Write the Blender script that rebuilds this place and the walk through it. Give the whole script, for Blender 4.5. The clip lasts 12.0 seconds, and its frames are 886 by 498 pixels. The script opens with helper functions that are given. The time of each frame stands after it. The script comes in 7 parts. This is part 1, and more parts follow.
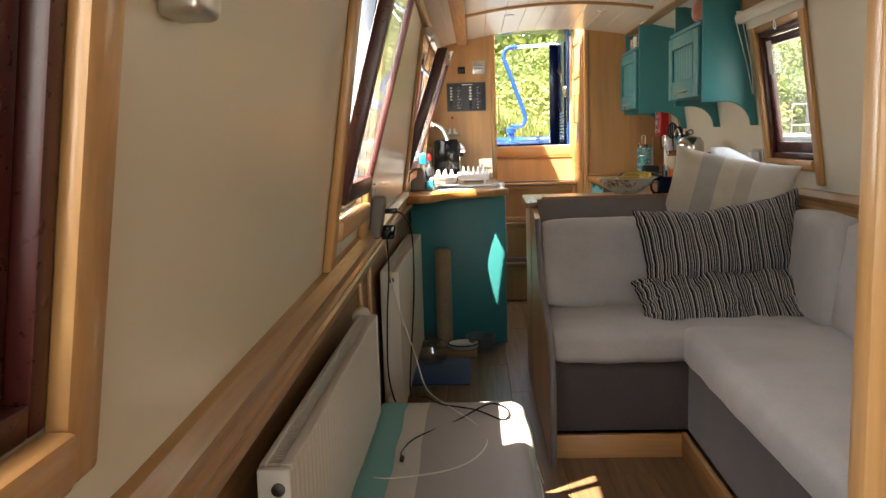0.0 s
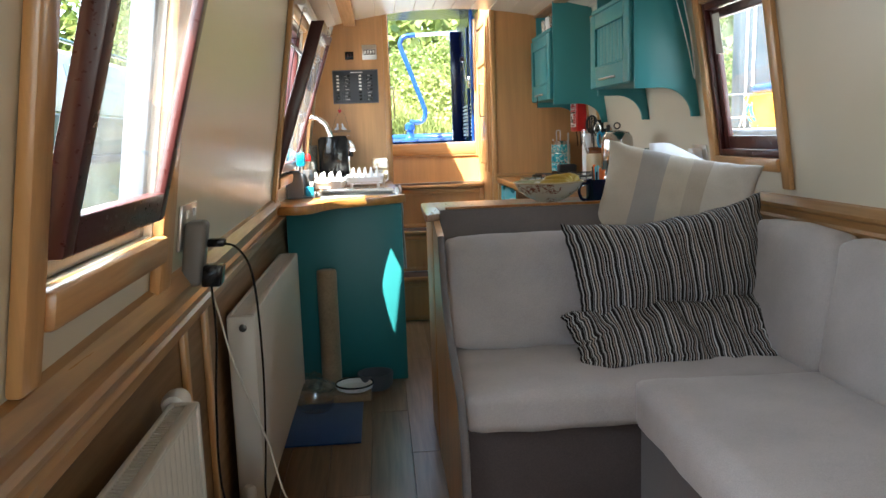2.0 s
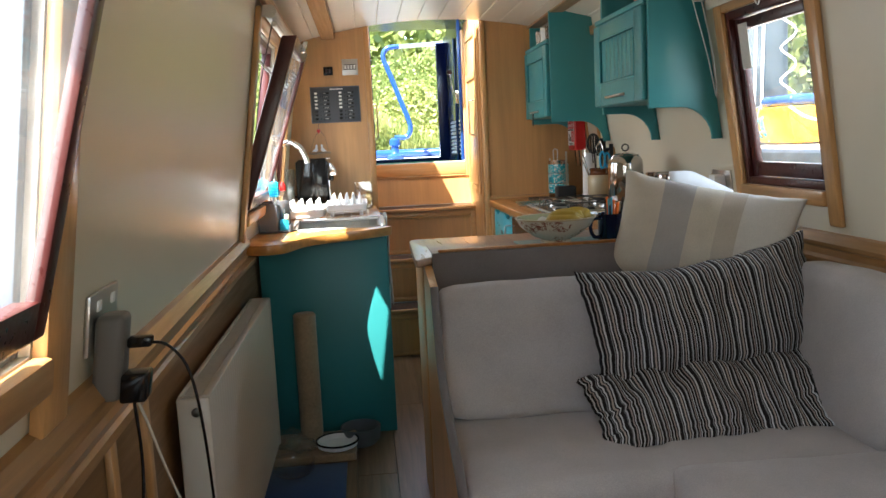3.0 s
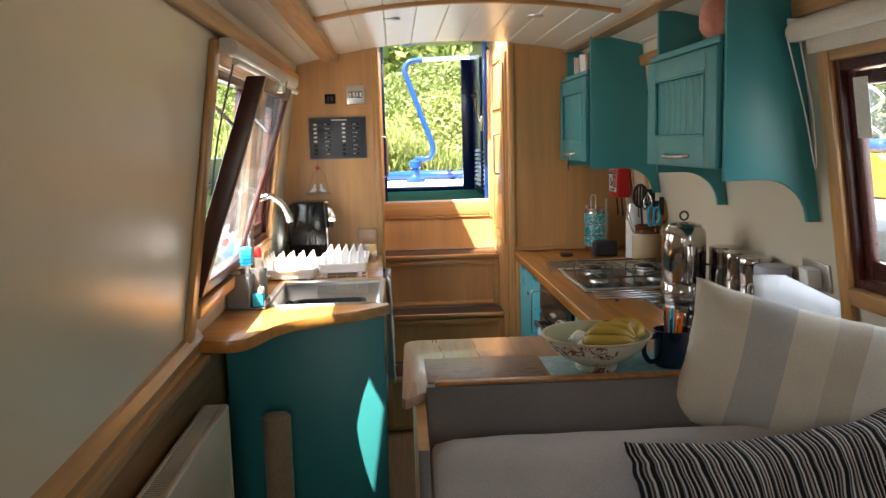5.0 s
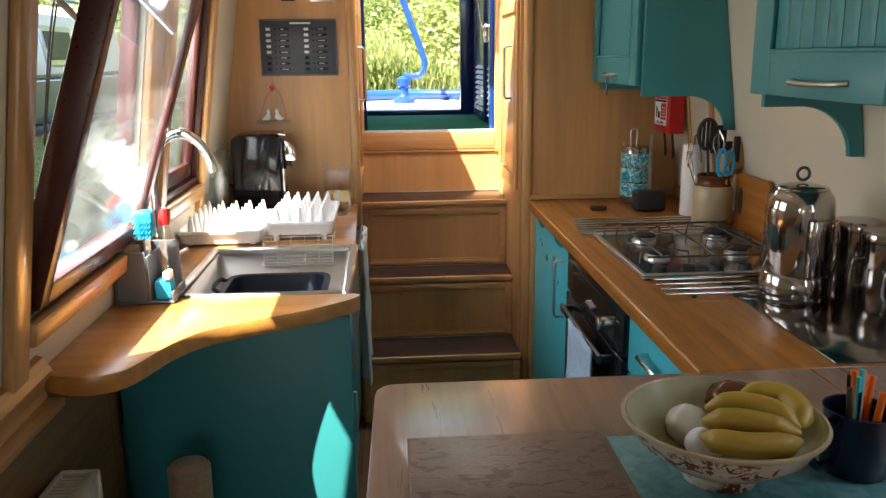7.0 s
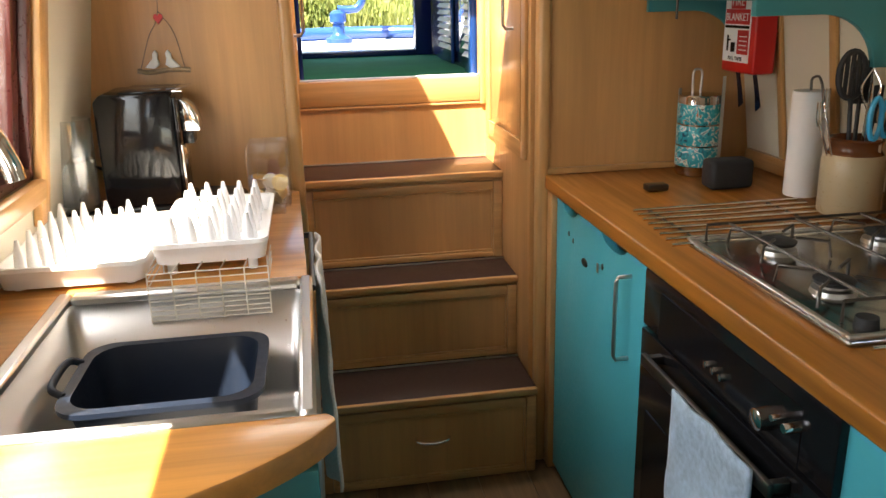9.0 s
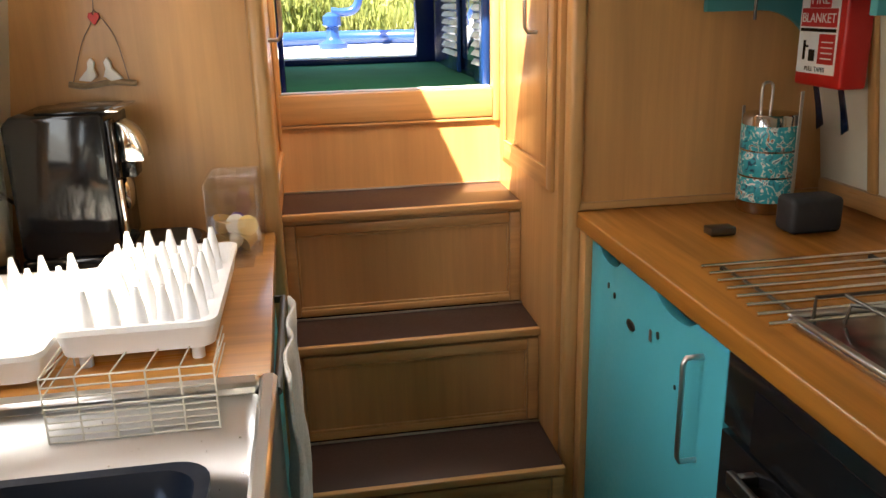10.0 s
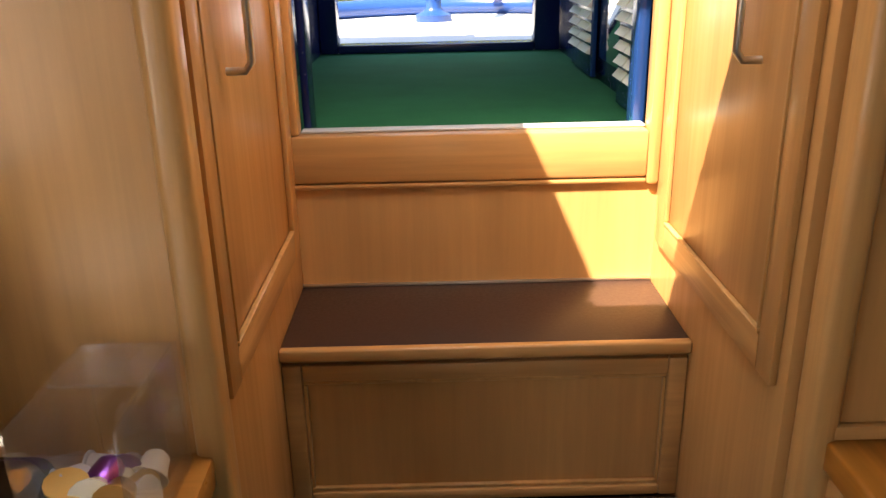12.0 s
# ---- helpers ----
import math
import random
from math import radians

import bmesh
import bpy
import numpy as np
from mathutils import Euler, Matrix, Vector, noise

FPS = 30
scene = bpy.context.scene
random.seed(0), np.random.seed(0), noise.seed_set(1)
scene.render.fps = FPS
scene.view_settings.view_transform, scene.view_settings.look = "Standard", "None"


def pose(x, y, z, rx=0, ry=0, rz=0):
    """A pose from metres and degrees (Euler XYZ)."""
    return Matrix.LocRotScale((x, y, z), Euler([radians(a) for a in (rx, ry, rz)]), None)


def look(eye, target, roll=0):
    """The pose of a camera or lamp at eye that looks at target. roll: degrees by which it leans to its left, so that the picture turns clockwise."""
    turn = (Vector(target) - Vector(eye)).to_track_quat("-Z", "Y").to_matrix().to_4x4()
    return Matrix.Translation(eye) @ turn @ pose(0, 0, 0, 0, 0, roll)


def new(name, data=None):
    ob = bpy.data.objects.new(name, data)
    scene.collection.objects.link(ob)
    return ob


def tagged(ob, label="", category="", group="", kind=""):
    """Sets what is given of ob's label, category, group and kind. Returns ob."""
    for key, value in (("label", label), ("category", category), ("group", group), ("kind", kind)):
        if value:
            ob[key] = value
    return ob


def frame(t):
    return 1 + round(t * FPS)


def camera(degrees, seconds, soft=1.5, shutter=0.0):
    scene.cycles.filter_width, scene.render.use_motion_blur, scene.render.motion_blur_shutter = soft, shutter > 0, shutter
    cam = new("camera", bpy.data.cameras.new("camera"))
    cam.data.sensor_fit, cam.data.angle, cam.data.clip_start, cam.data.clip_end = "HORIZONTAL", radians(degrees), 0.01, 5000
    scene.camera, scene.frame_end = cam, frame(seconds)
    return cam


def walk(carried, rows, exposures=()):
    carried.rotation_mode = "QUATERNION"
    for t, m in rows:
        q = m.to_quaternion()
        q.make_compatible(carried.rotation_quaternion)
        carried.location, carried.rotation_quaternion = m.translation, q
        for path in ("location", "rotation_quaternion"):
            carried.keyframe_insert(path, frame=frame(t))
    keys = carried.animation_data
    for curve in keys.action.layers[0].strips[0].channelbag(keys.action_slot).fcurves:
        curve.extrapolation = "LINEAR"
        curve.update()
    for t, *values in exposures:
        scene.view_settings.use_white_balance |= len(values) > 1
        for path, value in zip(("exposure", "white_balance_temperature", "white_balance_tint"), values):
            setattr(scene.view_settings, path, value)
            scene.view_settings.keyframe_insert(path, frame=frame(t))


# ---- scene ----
EXPOSURES = [(0, 3.2, 7400, 10), (0.5, 3.55, 6800, 10), (1.5, 3.42, 6300, 6), (2.5, 3.32, 6200, 4), (3.5, 3.12, 6600, 7), (6, 3.05, 6800, 8), (7, 3.03, 6750, 7), (9, 3.22, 7500, 10), (11, 3.08, 7900, 10), (11.5, 3.34, 8000, 10), (12, 2.68, 8100, 11)]
SKY, SUN, WIN = 0.12, 4.8, 0.98
cam = camera(57.7, 12.0)
PATH = [
    (0, (0.64, -0.078, 1.189), (0.552, 1.902, 0.92), -1.7),
    (0.5, (0.646, 0.077, 1.178), (0.564, 2.057, 0.909), -1.7),
    (1, (0.653, 0.284, 1.178), (0.668, 2.266, 0.909), -1.3),
    (1.5, (0.677, 0.489, 1.173), (0.771, 2.468, 0.9), -1.5),
    (2, (0.704, 0.714, 1.176), (0.852, 2.689, 0.895), -2.0),
    (2.5, (0.702, 0.896, 1.203), (0.866, 2.869, 0.92), -2.4),
    (3, (0.718, 1.114, 1.248), (0.902, 3.089, 0.985), -2.7),
    (3.5, (0.776, 1.284, 1.277), (0.946, 3.265, 1.065), -1.7),
    (3.7, (0.81, 1.348, 1.326), (0.955, 3.333, 1.127), -1.4),
    (5.3, (0.888, 1.955, 1.473), (0.997, 3.934, 1.201), -1.5),
    (5.5, (0.924, 2.068, 1.484), (1.032, 4.047, 1.21), -1.6),
    (6, (0.958, 2.289, 1.484), (1.025, 4.261, 1.159), -1.3),
    (6.5, (0.934, 2.514, 1.481), (1.028, 4.479, 1.118), -0.7),
    (7, (0.898, 2.725, 1.453), (1.028, 4.666, 0.987), -0.6),
    (7.2, (0.904, 2.799, 1.441), (1.042, 4.733, 0.952), -0.4),
    (9, (0.819, 3.714, 1.379), (1.119, 5.598, 0.778), -1.5),
    (9.5, (0.843, 3.934, 1.373), (1.149, 5.818, 0.776), -1.3),
    (10, (0.865, 4.132, 1.36), (1.169, 6.019, 0.77), -1.4),
    (10.5, (0.911, 4.422, 1.361), (1.244, 6.313, 0.801), -1.7),
    (11, (0.947, 4.611, 1.329), (1.155, 6.48, 0.65), -1.1),
    (11.5, (1.02, 4.878, 1.369), (1.065, 6.745, 0.651), -1.3),
    (12, (1.024, 5.07, 1.408), (1.037, 6.946, 0.717), -1.2),
]
walk(cam, [(t, look(eye, target, roll)) for t, eye, target, roll in PATH],
     exposures=EXPOSURES)

# ---- world and sun ----
SUN_WAY = Vector((0.446, 0.43, -1.0)).normalized()
world = bpy.data.worlds.new("sky")
scene.world = world
world.use_nodes = True
wt = world.node_tree
sky = wt.nodes.new("ShaderNodeTexSky")
sky.sky_type, sky.sun_disc = "NISHITA", False
sky.sun_elevation = math.asin(-SUN_WAY.z)
sky.sun_rotation = math.atan2(-SUN_WAY.x, -SUN_WAY.y)
wt.links.new(sky.outputs[0], wt.nodes["Background"].inputs[0])
wt.nodes["Background"].inputs[1].default_value = SKY
sun = new("sun", bpy.data.lights.new("sun", "SUN"))
sun.data.energy, sun.data.angle, sun.data.color = SUN, radians(0.5), (1.0, 0.95, 0.86)
sun.matrix_world = look((0, 0, 8), Vector((0, 0, 8)) + SUN_WAY)


def daylight(name, at, to, w, h, watts):
    """Sky light standing in a window's or hatch's opening."""
    d = bpy.data.lights.new(name, "AREA")
    d.shape, d.size, d.size_y, d.energy, d.color = "RECTANGLE", w, h, watts, (0.93, 0.97, 1.0)
    new(name, d).matrix_world = look(at, to)


daylight("daylight_window", (0.29, 0.13, 1.36), (1.29, 0.13, 1.30), 0.80, 0.54, WIN * 1.8)
daylight("daylight_window", (0.29, 1.84, 1.34), (1.29, 1.84, 1.26), 0.36, 0.56, WIN * 0.85)
daylight("daylight_window", (0.29, 4.40, 1.36), (1.29, 4.40, 1.28), 0.55, 0.56, WIN * 0.55)
daylight("daylight_window", (0.30, 5.14, 1.37), (1.30, 5.14, 1.30), 0.38, 0.56, WIN * 0.45)
daylight("daylight_window", (2.04, 3.52, 1.345), (1.04, 3.52, 1.27), 0.44, 0.50, WIN * 0.3)
# assumed bow doorway, out of view; its lamp is added as fill
daylight("fill_assumed_bow_opening", (1.10, -2.21, 1.20), (1.10, 0.0, 1.1), 0.94, 1.28, WIN * 1.0)
daylight("daylight_hatch", (1.10, 6.05, 2.03), (1.10, 6.08, 0.0), 0.56, 0.30, WIN * 0.9)

# ---- materials ----
def mat(name, color, rough=0.5, metal=0.0, spec=0.5):
    m = bpy.data.materials.new(name)
    m.use_nodes = True
    b = m.node_tree.nodes["Principled BSDF"]
    b.inputs["Base Color"].default_value = (*color, 1)
    b.inputs["Roughness"].default_value = rough
    b.inputs["Metallic"].default_value = metal
    b.inputs["Specular IOR Level"].default_value = spec
    return m, m.node_tree, b


def coords(nt, scale, kind="Object", rot=(0, 0, 0)):
    tc, mp = nt.nodes.new("ShaderNodeTexCoord"), nt.nodes.new("ShaderNodeMapping")
    mp.inputs["Scale"].default_value = scale if isinstance(scale, tuple) else (scale,) * 3
    mp.inputs["Rotation"].default_value = rot
    nt.links.new(tc.outputs[kind], mp.inputs[0])
    return mp.outputs[0]


def noise_tex(nt, vec, scale=1.0, detail=4.0, rough=0.55, dist=0.0):
    n = nt.nodes.new("ShaderNodeTexNoise")
    n.inputs["Scale"].default_value, n.inputs["Detail"].default_value = scale, detail
    n.inputs["Roughness"].default_value, n.inputs["Distortion"].default_value = rough, dist
    nt.links.new(vec, n.inputs["Vector"])
    return n.outputs[0]


def ramp(nt, fac, stops, smooth=True):
    r = nt.nodes.new("ShaderNodeValToRGB")
    if not smooth:
        r.color_ramp.interpolation = "CONSTANT"
    while len(r.color_ramp.elements) < len(stops):
        r.color_ramp.elements.new(0.5)
    for e, (p, c) in zip(r.color_ramp.elements, stops):
        e.position = p
        e.color = (*c, 1) if isinstance(c, tuple) else (c, c, c, 1)
    nt.links.new(fac, r.inputs[0])
    return r.outputs[0]


def mix(nt, fac, a, b, mode="MIX"):
    n = nt.nodes.new("ShaderNodeMix")
    n.data_type, n.blend_type = "RGBA", mode
    for i, v in ((0, fac), (6, a), (7, b)):
        if hasattr(v, "links"):
            nt.links.new(v, n.inputs[i])
        else:
            n.inputs[i].default_value = v if i == 0 else (*v, 1)
    return n.outputs[2]


def bump(nt, b, height, strength=0.2, dist=0.002):
    n = nt.nodes.new("ShaderNodeBump")
    n.inputs["Strength"].default_value, n.inputs["Distance"].default_value = strength, dist
    nt.links.new(height, n.inputs["Height"])
    nt.links.new(n.outputs[0], b.inputs["Normal"])


def dark(c, k):
    return tuple(v * k for v in c)


def wood(name, c, axis="z", rough=0.35, contrast=0.3, grain=60, vary=0.0, coat=0.0):
    """Straight-grained timber, with the grain along one axis."""
    m, nt, b = mat(name, c, rough)
    s = [grain, grain, grain]
    s["xyz".index(axis)] = grain / 22
    v = coords(nt, tuple(s))
    fine = noise_tex(nt, v, 1.0, 5, 0.6, 0.4)
    s2 = [5.0, 5.0, 5.0]
    s2["xyz".index(axis)] = 0.7
    broad = noise_tex(nt, coords(nt, tuple(s2)), 1.0, 3, 0.5, 0.8)
    col = ramp(nt, fine, [(0.3, dark(c, 1 - contrast)), (0.7, dark(c, 1 + contrast * 0.55))])
    tone = ramp(nt, broad, [(0.3, 0.78), (0.72, 1.12)])
    col = mix(nt, 1.0, col, tone, "MULTIPLY")
    if vary:
        oi = nt.nodes.new("ShaderNodeObjectInfo")
        col = mix(nt, 1.0, col, ramp(nt, oi.outputs["Random"], [(0.0, 1 - vary), (1.0, 1 + vary)]), "MULTIPLY")
    nt.links.new(col, b.inputs["Base Color"])
    nt.links.new(ramp(nt, fine, [(0.2, rough + 0.1), (0.8, rough - 0.05)]), b.inputs["Roughness"])
    b.inputs["Coat Weight"].default_value = coat
    b.inputs["Coat Roughness"].default_value = 0.15
    bump(nt, b, fine, 0.12, 0.001)
    return m


def paint(name, c, rough=0.4, uneven=0.06, bumpy=0.05, scale=9.0, spec=0.5, even=False):
    m, nt, b = mat(name, c, rough, 0, spec)
    big = noise_tex(nt, coords(nt, 1.6), 1.0, 3)
    small = noise_tex(nt, coords(nt, scale * 12), 1.0, 4)
    col = ramp(nt, big, [(0.3, dark(c, 1 - uneven)), (0.7, dark(c, 1 + uneven * 0.5))])
    nt.links.new(col, b.inputs["Base Color"])
    if not even:
        nt.links.new(ramp(nt, small, [(0.3, rough - 0.04), (0.7, rough + 0.06)]), b.inputs["Roughness"])
    if bumpy:
        bump(nt, b, small, bumpy, 0.001)
    return m


def metal(name, c, rough=0.2, brushed=None):
    m, nt, b = mat(name, c, rough, 1.0)
    s = [160.0, 160.0, 160.0]
    if brushed:
        s["xyz".index(brushed)] = 4.0
    n = noise_tex(nt, coords(nt, tuple(s) if brushed else 30.0), 1.0, 3)
    nt.links.new(ramp(nt, n, [(0.25, max(rough - 0.03, 0.02)), (0.75, rough + 0.04)]), b.inputs["Roughness"])
    return m


def fabric(name, c, weave=420, uneven=0.14, rough=0.9, sheen=0.25):
    m, nt, b = mat(name, c, rough, 0, 0.2)
    fine = noise_tex(nt, coords(nt, weave), 1.0, 2)
    big = noise_tex(nt, coords(nt, 5.0), 1.0, 4, 0.6)
    mid = noise_tex(nt, coords(nt, 40.0), 1.0, 3, 0.6)
    col = ramp(nt, big, [(0.3, dark(c, 1 - uneven)), (0.7, dark(c, 1 + uneven))])
    col = mix(nt, 0.35, col, ramp(nt, fine, [(0.3, dark(c, 0.6)), (0.7, dark(c, 1.35))]))
    nt.links.new(col, b.inputs["Base Color"])
    b.inputs["Sheen Weight"].default_value = sheen
    bump(nt, b, mix(nt, 0.5, fine, mid), 0.35, 0.0015)
    return m


def glass(name, tint=(1, 1, 1), rough=0.0, ior=1.45):
    m, nt, b = mat(name, tint, rough)
    b.inputs["Transmission Weight"].default_value = 1.0
    b.inputs["IOR"].default_value = ior
    return m


def pane_glass(name, dirt=0.06, gloss=0.03, tint=(1, 1, 1), haze=0.0):
    """A thin window pane: clear, with a mirror-like gloss and a little dust."""
    m = bpy.data.materials.new(name)
    m.use_nodes = True
    nt = m.node_tree
    nt.nodes.clear()
    out = nt.nodes.new("ShaderNodeOutputMaterial")
    tr, gl, df = (nt.nodes.new("ShaderNodeBsdf" + k) for k in ("Transparent", "Glossy", "Translucent"))
    tr.inputs[0].default_value = (*tint, 1)
    gl.inputs["Roughness"].default_value = 0.02
    lw = nt.nodes.new("ShaderNodeLayerWeight")
    lw.inputs[0].default_value = 0.5
    fr, pw = nt.nodes.new("ShaderNodeMath"), nt.nodes.new("ShaderNodeMath")
    pw.operation, fr.operation = "POWER", "MULTIPLY_ADD"
    pw.inputs[1].default_value, fr.inputs[1].default_value, fr.inputs[2].default_value = 4.0, 0.5, gloss
    nt.links.new(lw.outputs["Facing"], pw.inputs[0])
    nt.links.new(pw.outputs[0], fr.inputs[0])
    mx, md = nt.nodes.new("ShaderNodeMixShader"), nt.nodes.new("ShaderNodeMixShader")
    nt.links.new(fr.outputs[0], mx.inputs[0])
    nt.links.new(tr.outputs[0], mx.inputs[1])
    nt.links.new(gl.outputs[0], mx.inputs[2])
    n = noise_tex(nt, coords(nt, 6.0), 1.0, 6, 0.7)
    nt.links.new(ramp(nt, n, [(0.35, haze), (0.8, dirt)]), md.inputs[0])
    df.inputs[0].default_value = (0.8, 0.8, 0.78, 1)
    nt.links.new(mx.outputs[0], md.inputs[1])
    nt.links.new(df.outputs[0], md.inputs[2])
    nt.links.new(md.outputs[0], out.inputs[0])
    return m


def striped(name, bands, coord="UV", axis="x", repeat=1.0, rough=0.9, wobble=0.0):
    """Cloth with stripes: bands are (start, colour) over one repeat."""
    m, nt, b = mat(name, (1, 1, 1), rough, 0, 0.2)
    v = coords(nt, 1.0, coord)
    sep = nt.nodes.new("ShaderNodeSeparateXYZ")
    nt.links.new(v, sep.inputs[0])
    mul, fr = nt.nodes.new("ShaderNodeMath"), nt.nodes.new("ShaderNodeMath")
    mul.operation, fr.operation = "MULTIPLY", "FRACT"
    mul.inputs[1].default_value = repeat
    nt.links.new(sep.outputs["xyz".index(axis)], mul.inputs[0])
    nt.links.new(mul.outputs[0], fr.inputs[0])
    col = ramp(nt, fr.outputs[0], bands, False)
    fine = noise_tex(nt, coords(nt, 500.0), 1.0, 2)
    col = mix(nt, 1.0, col, ramp(nt, fine, [(0.3, 0.86), (0.7, 1.08)]), "MULTIPLY")
    nt.links.new(col, b.inputs["Base Color"])
    bump(nt, b, fine, 0.3, 0.001)
    return m


OAK = (0.57, 0.30, 0.115)
M = {}
M["oak_z"] = wood("oak_veneer_upright", OAK, "z", 0.32, 0.10, 60, coat=0.15)
M["oak_x"] = wood("oak_veneer_across", OAK, "x", 0.32, 0.16, 70, coat=0.15)
M["oak_y"] = wood("oak_lipping_lengthwise", OAK, "y", 0.3, 0.22, 60, coat=0.25)
M["oak_trim"] = wood("oak_trim_upright", (0.60, 0.325, 0.125), "z", 0.3, 0.18, 60, coat=0.25)
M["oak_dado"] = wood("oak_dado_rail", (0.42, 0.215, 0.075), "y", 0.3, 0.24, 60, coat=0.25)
# lining oak, its colour darkened for the shade below the dado
M["oak_shade"] = wood("oak_lining_shaded", (0.22, 0.112, 0.042), "y", 0.4, 0.25, 50)
M["worktop"] = wood("iroko_worktop", (0.39, 0.145, 0.022), "y", 0.3, 0.34, 38, coat=0.22)
M["worktop_l"] = wood("beech_worktop", (0.52, 0.225, 0.05), "x", 0.3, 0.3, 34, coat=0.35)
M["table"] = wood("table_laminate", (0.32, 0.195, 0.125), "y", 0.28, 0.3, 40, coat=0.3)
M["plank"] = wood("laminate_plank", (0.20, 0.115, 0.058), "y", 0.33, 0.35, 45, vary=0.16)
M["cream"] = paint("cream_satin_paint", (0.66, 0.60, 0.48), 0.31, 0.03, 0.0, even=True)
M["ceil"] = paint("ceiling_white_boards", (0.80, 0.74, 0.64), 0.3, 0.05, 0.0, even=True)
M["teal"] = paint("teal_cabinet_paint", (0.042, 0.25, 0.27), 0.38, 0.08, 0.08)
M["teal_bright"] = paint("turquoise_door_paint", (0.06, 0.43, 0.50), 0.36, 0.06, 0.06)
# end panel and carcasses: door turquoise at under half its strength
M["teal_pen"] = paint("teal_deeper", (0.026, 0.19, 0.20), 0.4, 0.1, 0.08)
M["red_frame"] = paint("mahogany_window_frame", (0.06, 0.012, 0.010), 0.3, 0.2, 0.1)
M["white"] = paint("white_enamel", (0.78, 0.75, 0.70), 0.32, 0.03, 0.03)
M["white_plastic"] = paint("white_plastic", (0.85, 0.85, 0.85), 0.35, 0.02, 0.03)
M["black"] = paint("black_plastic", (0.008, 0.008, 0.009), 0.14, 0.1, 0.0, spec=0.3)
M["gloss_black"] = paint("gloss_black_plastic", (0.007, 0.007, 0.008), 0.10, 0.1, 0.0, spec=0.35, even=True)
M["rad"] = paint("radiator_enamel", (0.64, 0.58, 0.49), 0.34, 0.05, 0.03)
M["blackm"] = paint("black_matt", (0.02, 0.02, 0.022), 0.6, 0.2, 0.1)
M["navy"] = paint("navy_gloss", (0.006, 0.014, 0.09), 0.22, 0.2, 0.06)
M["blue"] = paint("royal_blue_gloss", (0.012, 0.05, 0.20), 0.22, 0.2, 0.06)
M["bowl_navy"] = paint("navy_plastic", (0.0045, 0.009, 0.02), 0.45, 0.15, 0.04, spec=0.35)
M["greymat"] = paint("grey_plastic", (0.11, 0.12, 0.14), 0.45, 0.1, 0.05)
M["panelgrey"] = paint("switch_panel_grey", (0.05, 0.058, 0.075), 0.4, 0.1, 0.05)
M["chrome"] = metal("chrome", (0.80, 0.79, 0.77), 0.08)
M["steel"] = metal("brushed_steel", (0.60, 0.59, 0.57), 0.3, "y")
M["steel_z"] = metal("polished_steel_urn", (0.47, 0.43, 0.40), 0.1, "x")
M["brass"] = metal("brass", (0.65, 0.45, 0.18), 0.25)
M["darkmetal"] = metal("dark_metal", (0.12, 0.11, 0.10), 0.4)
M["grey_seat"] = fabric("grey_upholstery", (0.42, 0.385, 0.37))
M["grey_dark"] = fabric("charcoal_upholstery", (0.085, 0.068, 0.066), 300)
M["grey_back"] = fabric("grey_back_panel", (0.16, 0.14, 0.135))
M["carpet"] = fabric("green_matting", (0.018, 0.15, 0.062), 260, 0.2, 0.95, 0.0)
M["bluemat"] = fabric("blue_rubber_mat", (0.008, 0.05, 0.19), 120, 0.15, 0.6)
M["towel"] = fabric("pale_blue_towel", (0.40, 0.53, 0.64), 85, 0.45)
M["cloth"] = fabric("off_white_cloth", (0.62, 0.60, 0.55), 200, 0.1)
M["sisal"] = fabric("sisal_rope", (0.36, 0.25, 0.15), 90, 0.25)
M["tread"] = paint("brown_vinyl_tread", (0.045, 0.022, 0.016), 0.42, 0.2, 0.25, 14)
M["glass"] = glass("clear_glass")
M["acrylic"] = pane_glass("clear_acrylic", 0.12, 0.12)
M["pane_hazy"] = pane_glass("dusty_window_pane", 0.045, 0.04, (1, 1, 1), 0.007)
M["water"] = glass("water_in_tank", (0.95, 0.97, 0.97), 0.0, 1.33)
M["pane"] = pane_glass("window_pane")
M["red"] = paint("red_plastic", (0.55, 0.012, 0.012), 0.35, 0.05, 0.04)
M["paper"] = paint("white_paper", (0.74, 0.73, 0.71), 0.8, 0.04, 0.1)
M["stoneware"] = paint("stoneware_glaze", (0.42, 0.33, 0.2), 0.3, 0.12, 0.06)
M["brownglaze"] = paint("brown_glaze", (0.12, 0.035, 0.01), 0.2, 0.2, 0.05)
M["porcelain"] = paint("cream_porcelain", (0.66, 0.62, 0.52), 0.18, 0.08, 0.03)
fm, fnt, fb = mat("floral_porcelain", (0.6, 0.56, 0.46), 0.18)
fn1 = noise_tex(fnt, coords(fnt, 55.0), 1.0, 4, 0.65, 1.5)
fn2 = noise_tex(fnt, coords(fnt, 13.0), 1.0, 2)
fnt.links.new(mix(fnt, ramp(fnt, fn2, [(0.47, 0.0), (0.53, 1.0)]), (0.62, 0.58, 0.47), ramp(fnt, fn1, [(0.0, (0.62, 0.58, 0.47)), (0.50, (0.62, 0.58, 0.47)), (0.53, (0.22, 0.10, 0.05)), (0.62, (0.20, 0.035, 0.03)), (0.7, (0.12, 0.10, 0.03))])), fb.inputs["Base Color"])
M["floral"] = fm
M["banana"] = paint("banana_skin", (0.36, 0.23, 0.025), 0.5, 0.35, 0.1)
M["orange"] = paint("orange_plastic", (0.75, 0.14, 0.01), 0.35, 0.05, 0.03)
M["cyan"] = paint("cyan_plastic", (0.02, 0.36, 0.62), 0.35, 0.05, 0.03)
M["enamelblue"] = paint("blue_enamel", (0.005, 0.009, 0.03), 0.15, 0.1, 0.03)
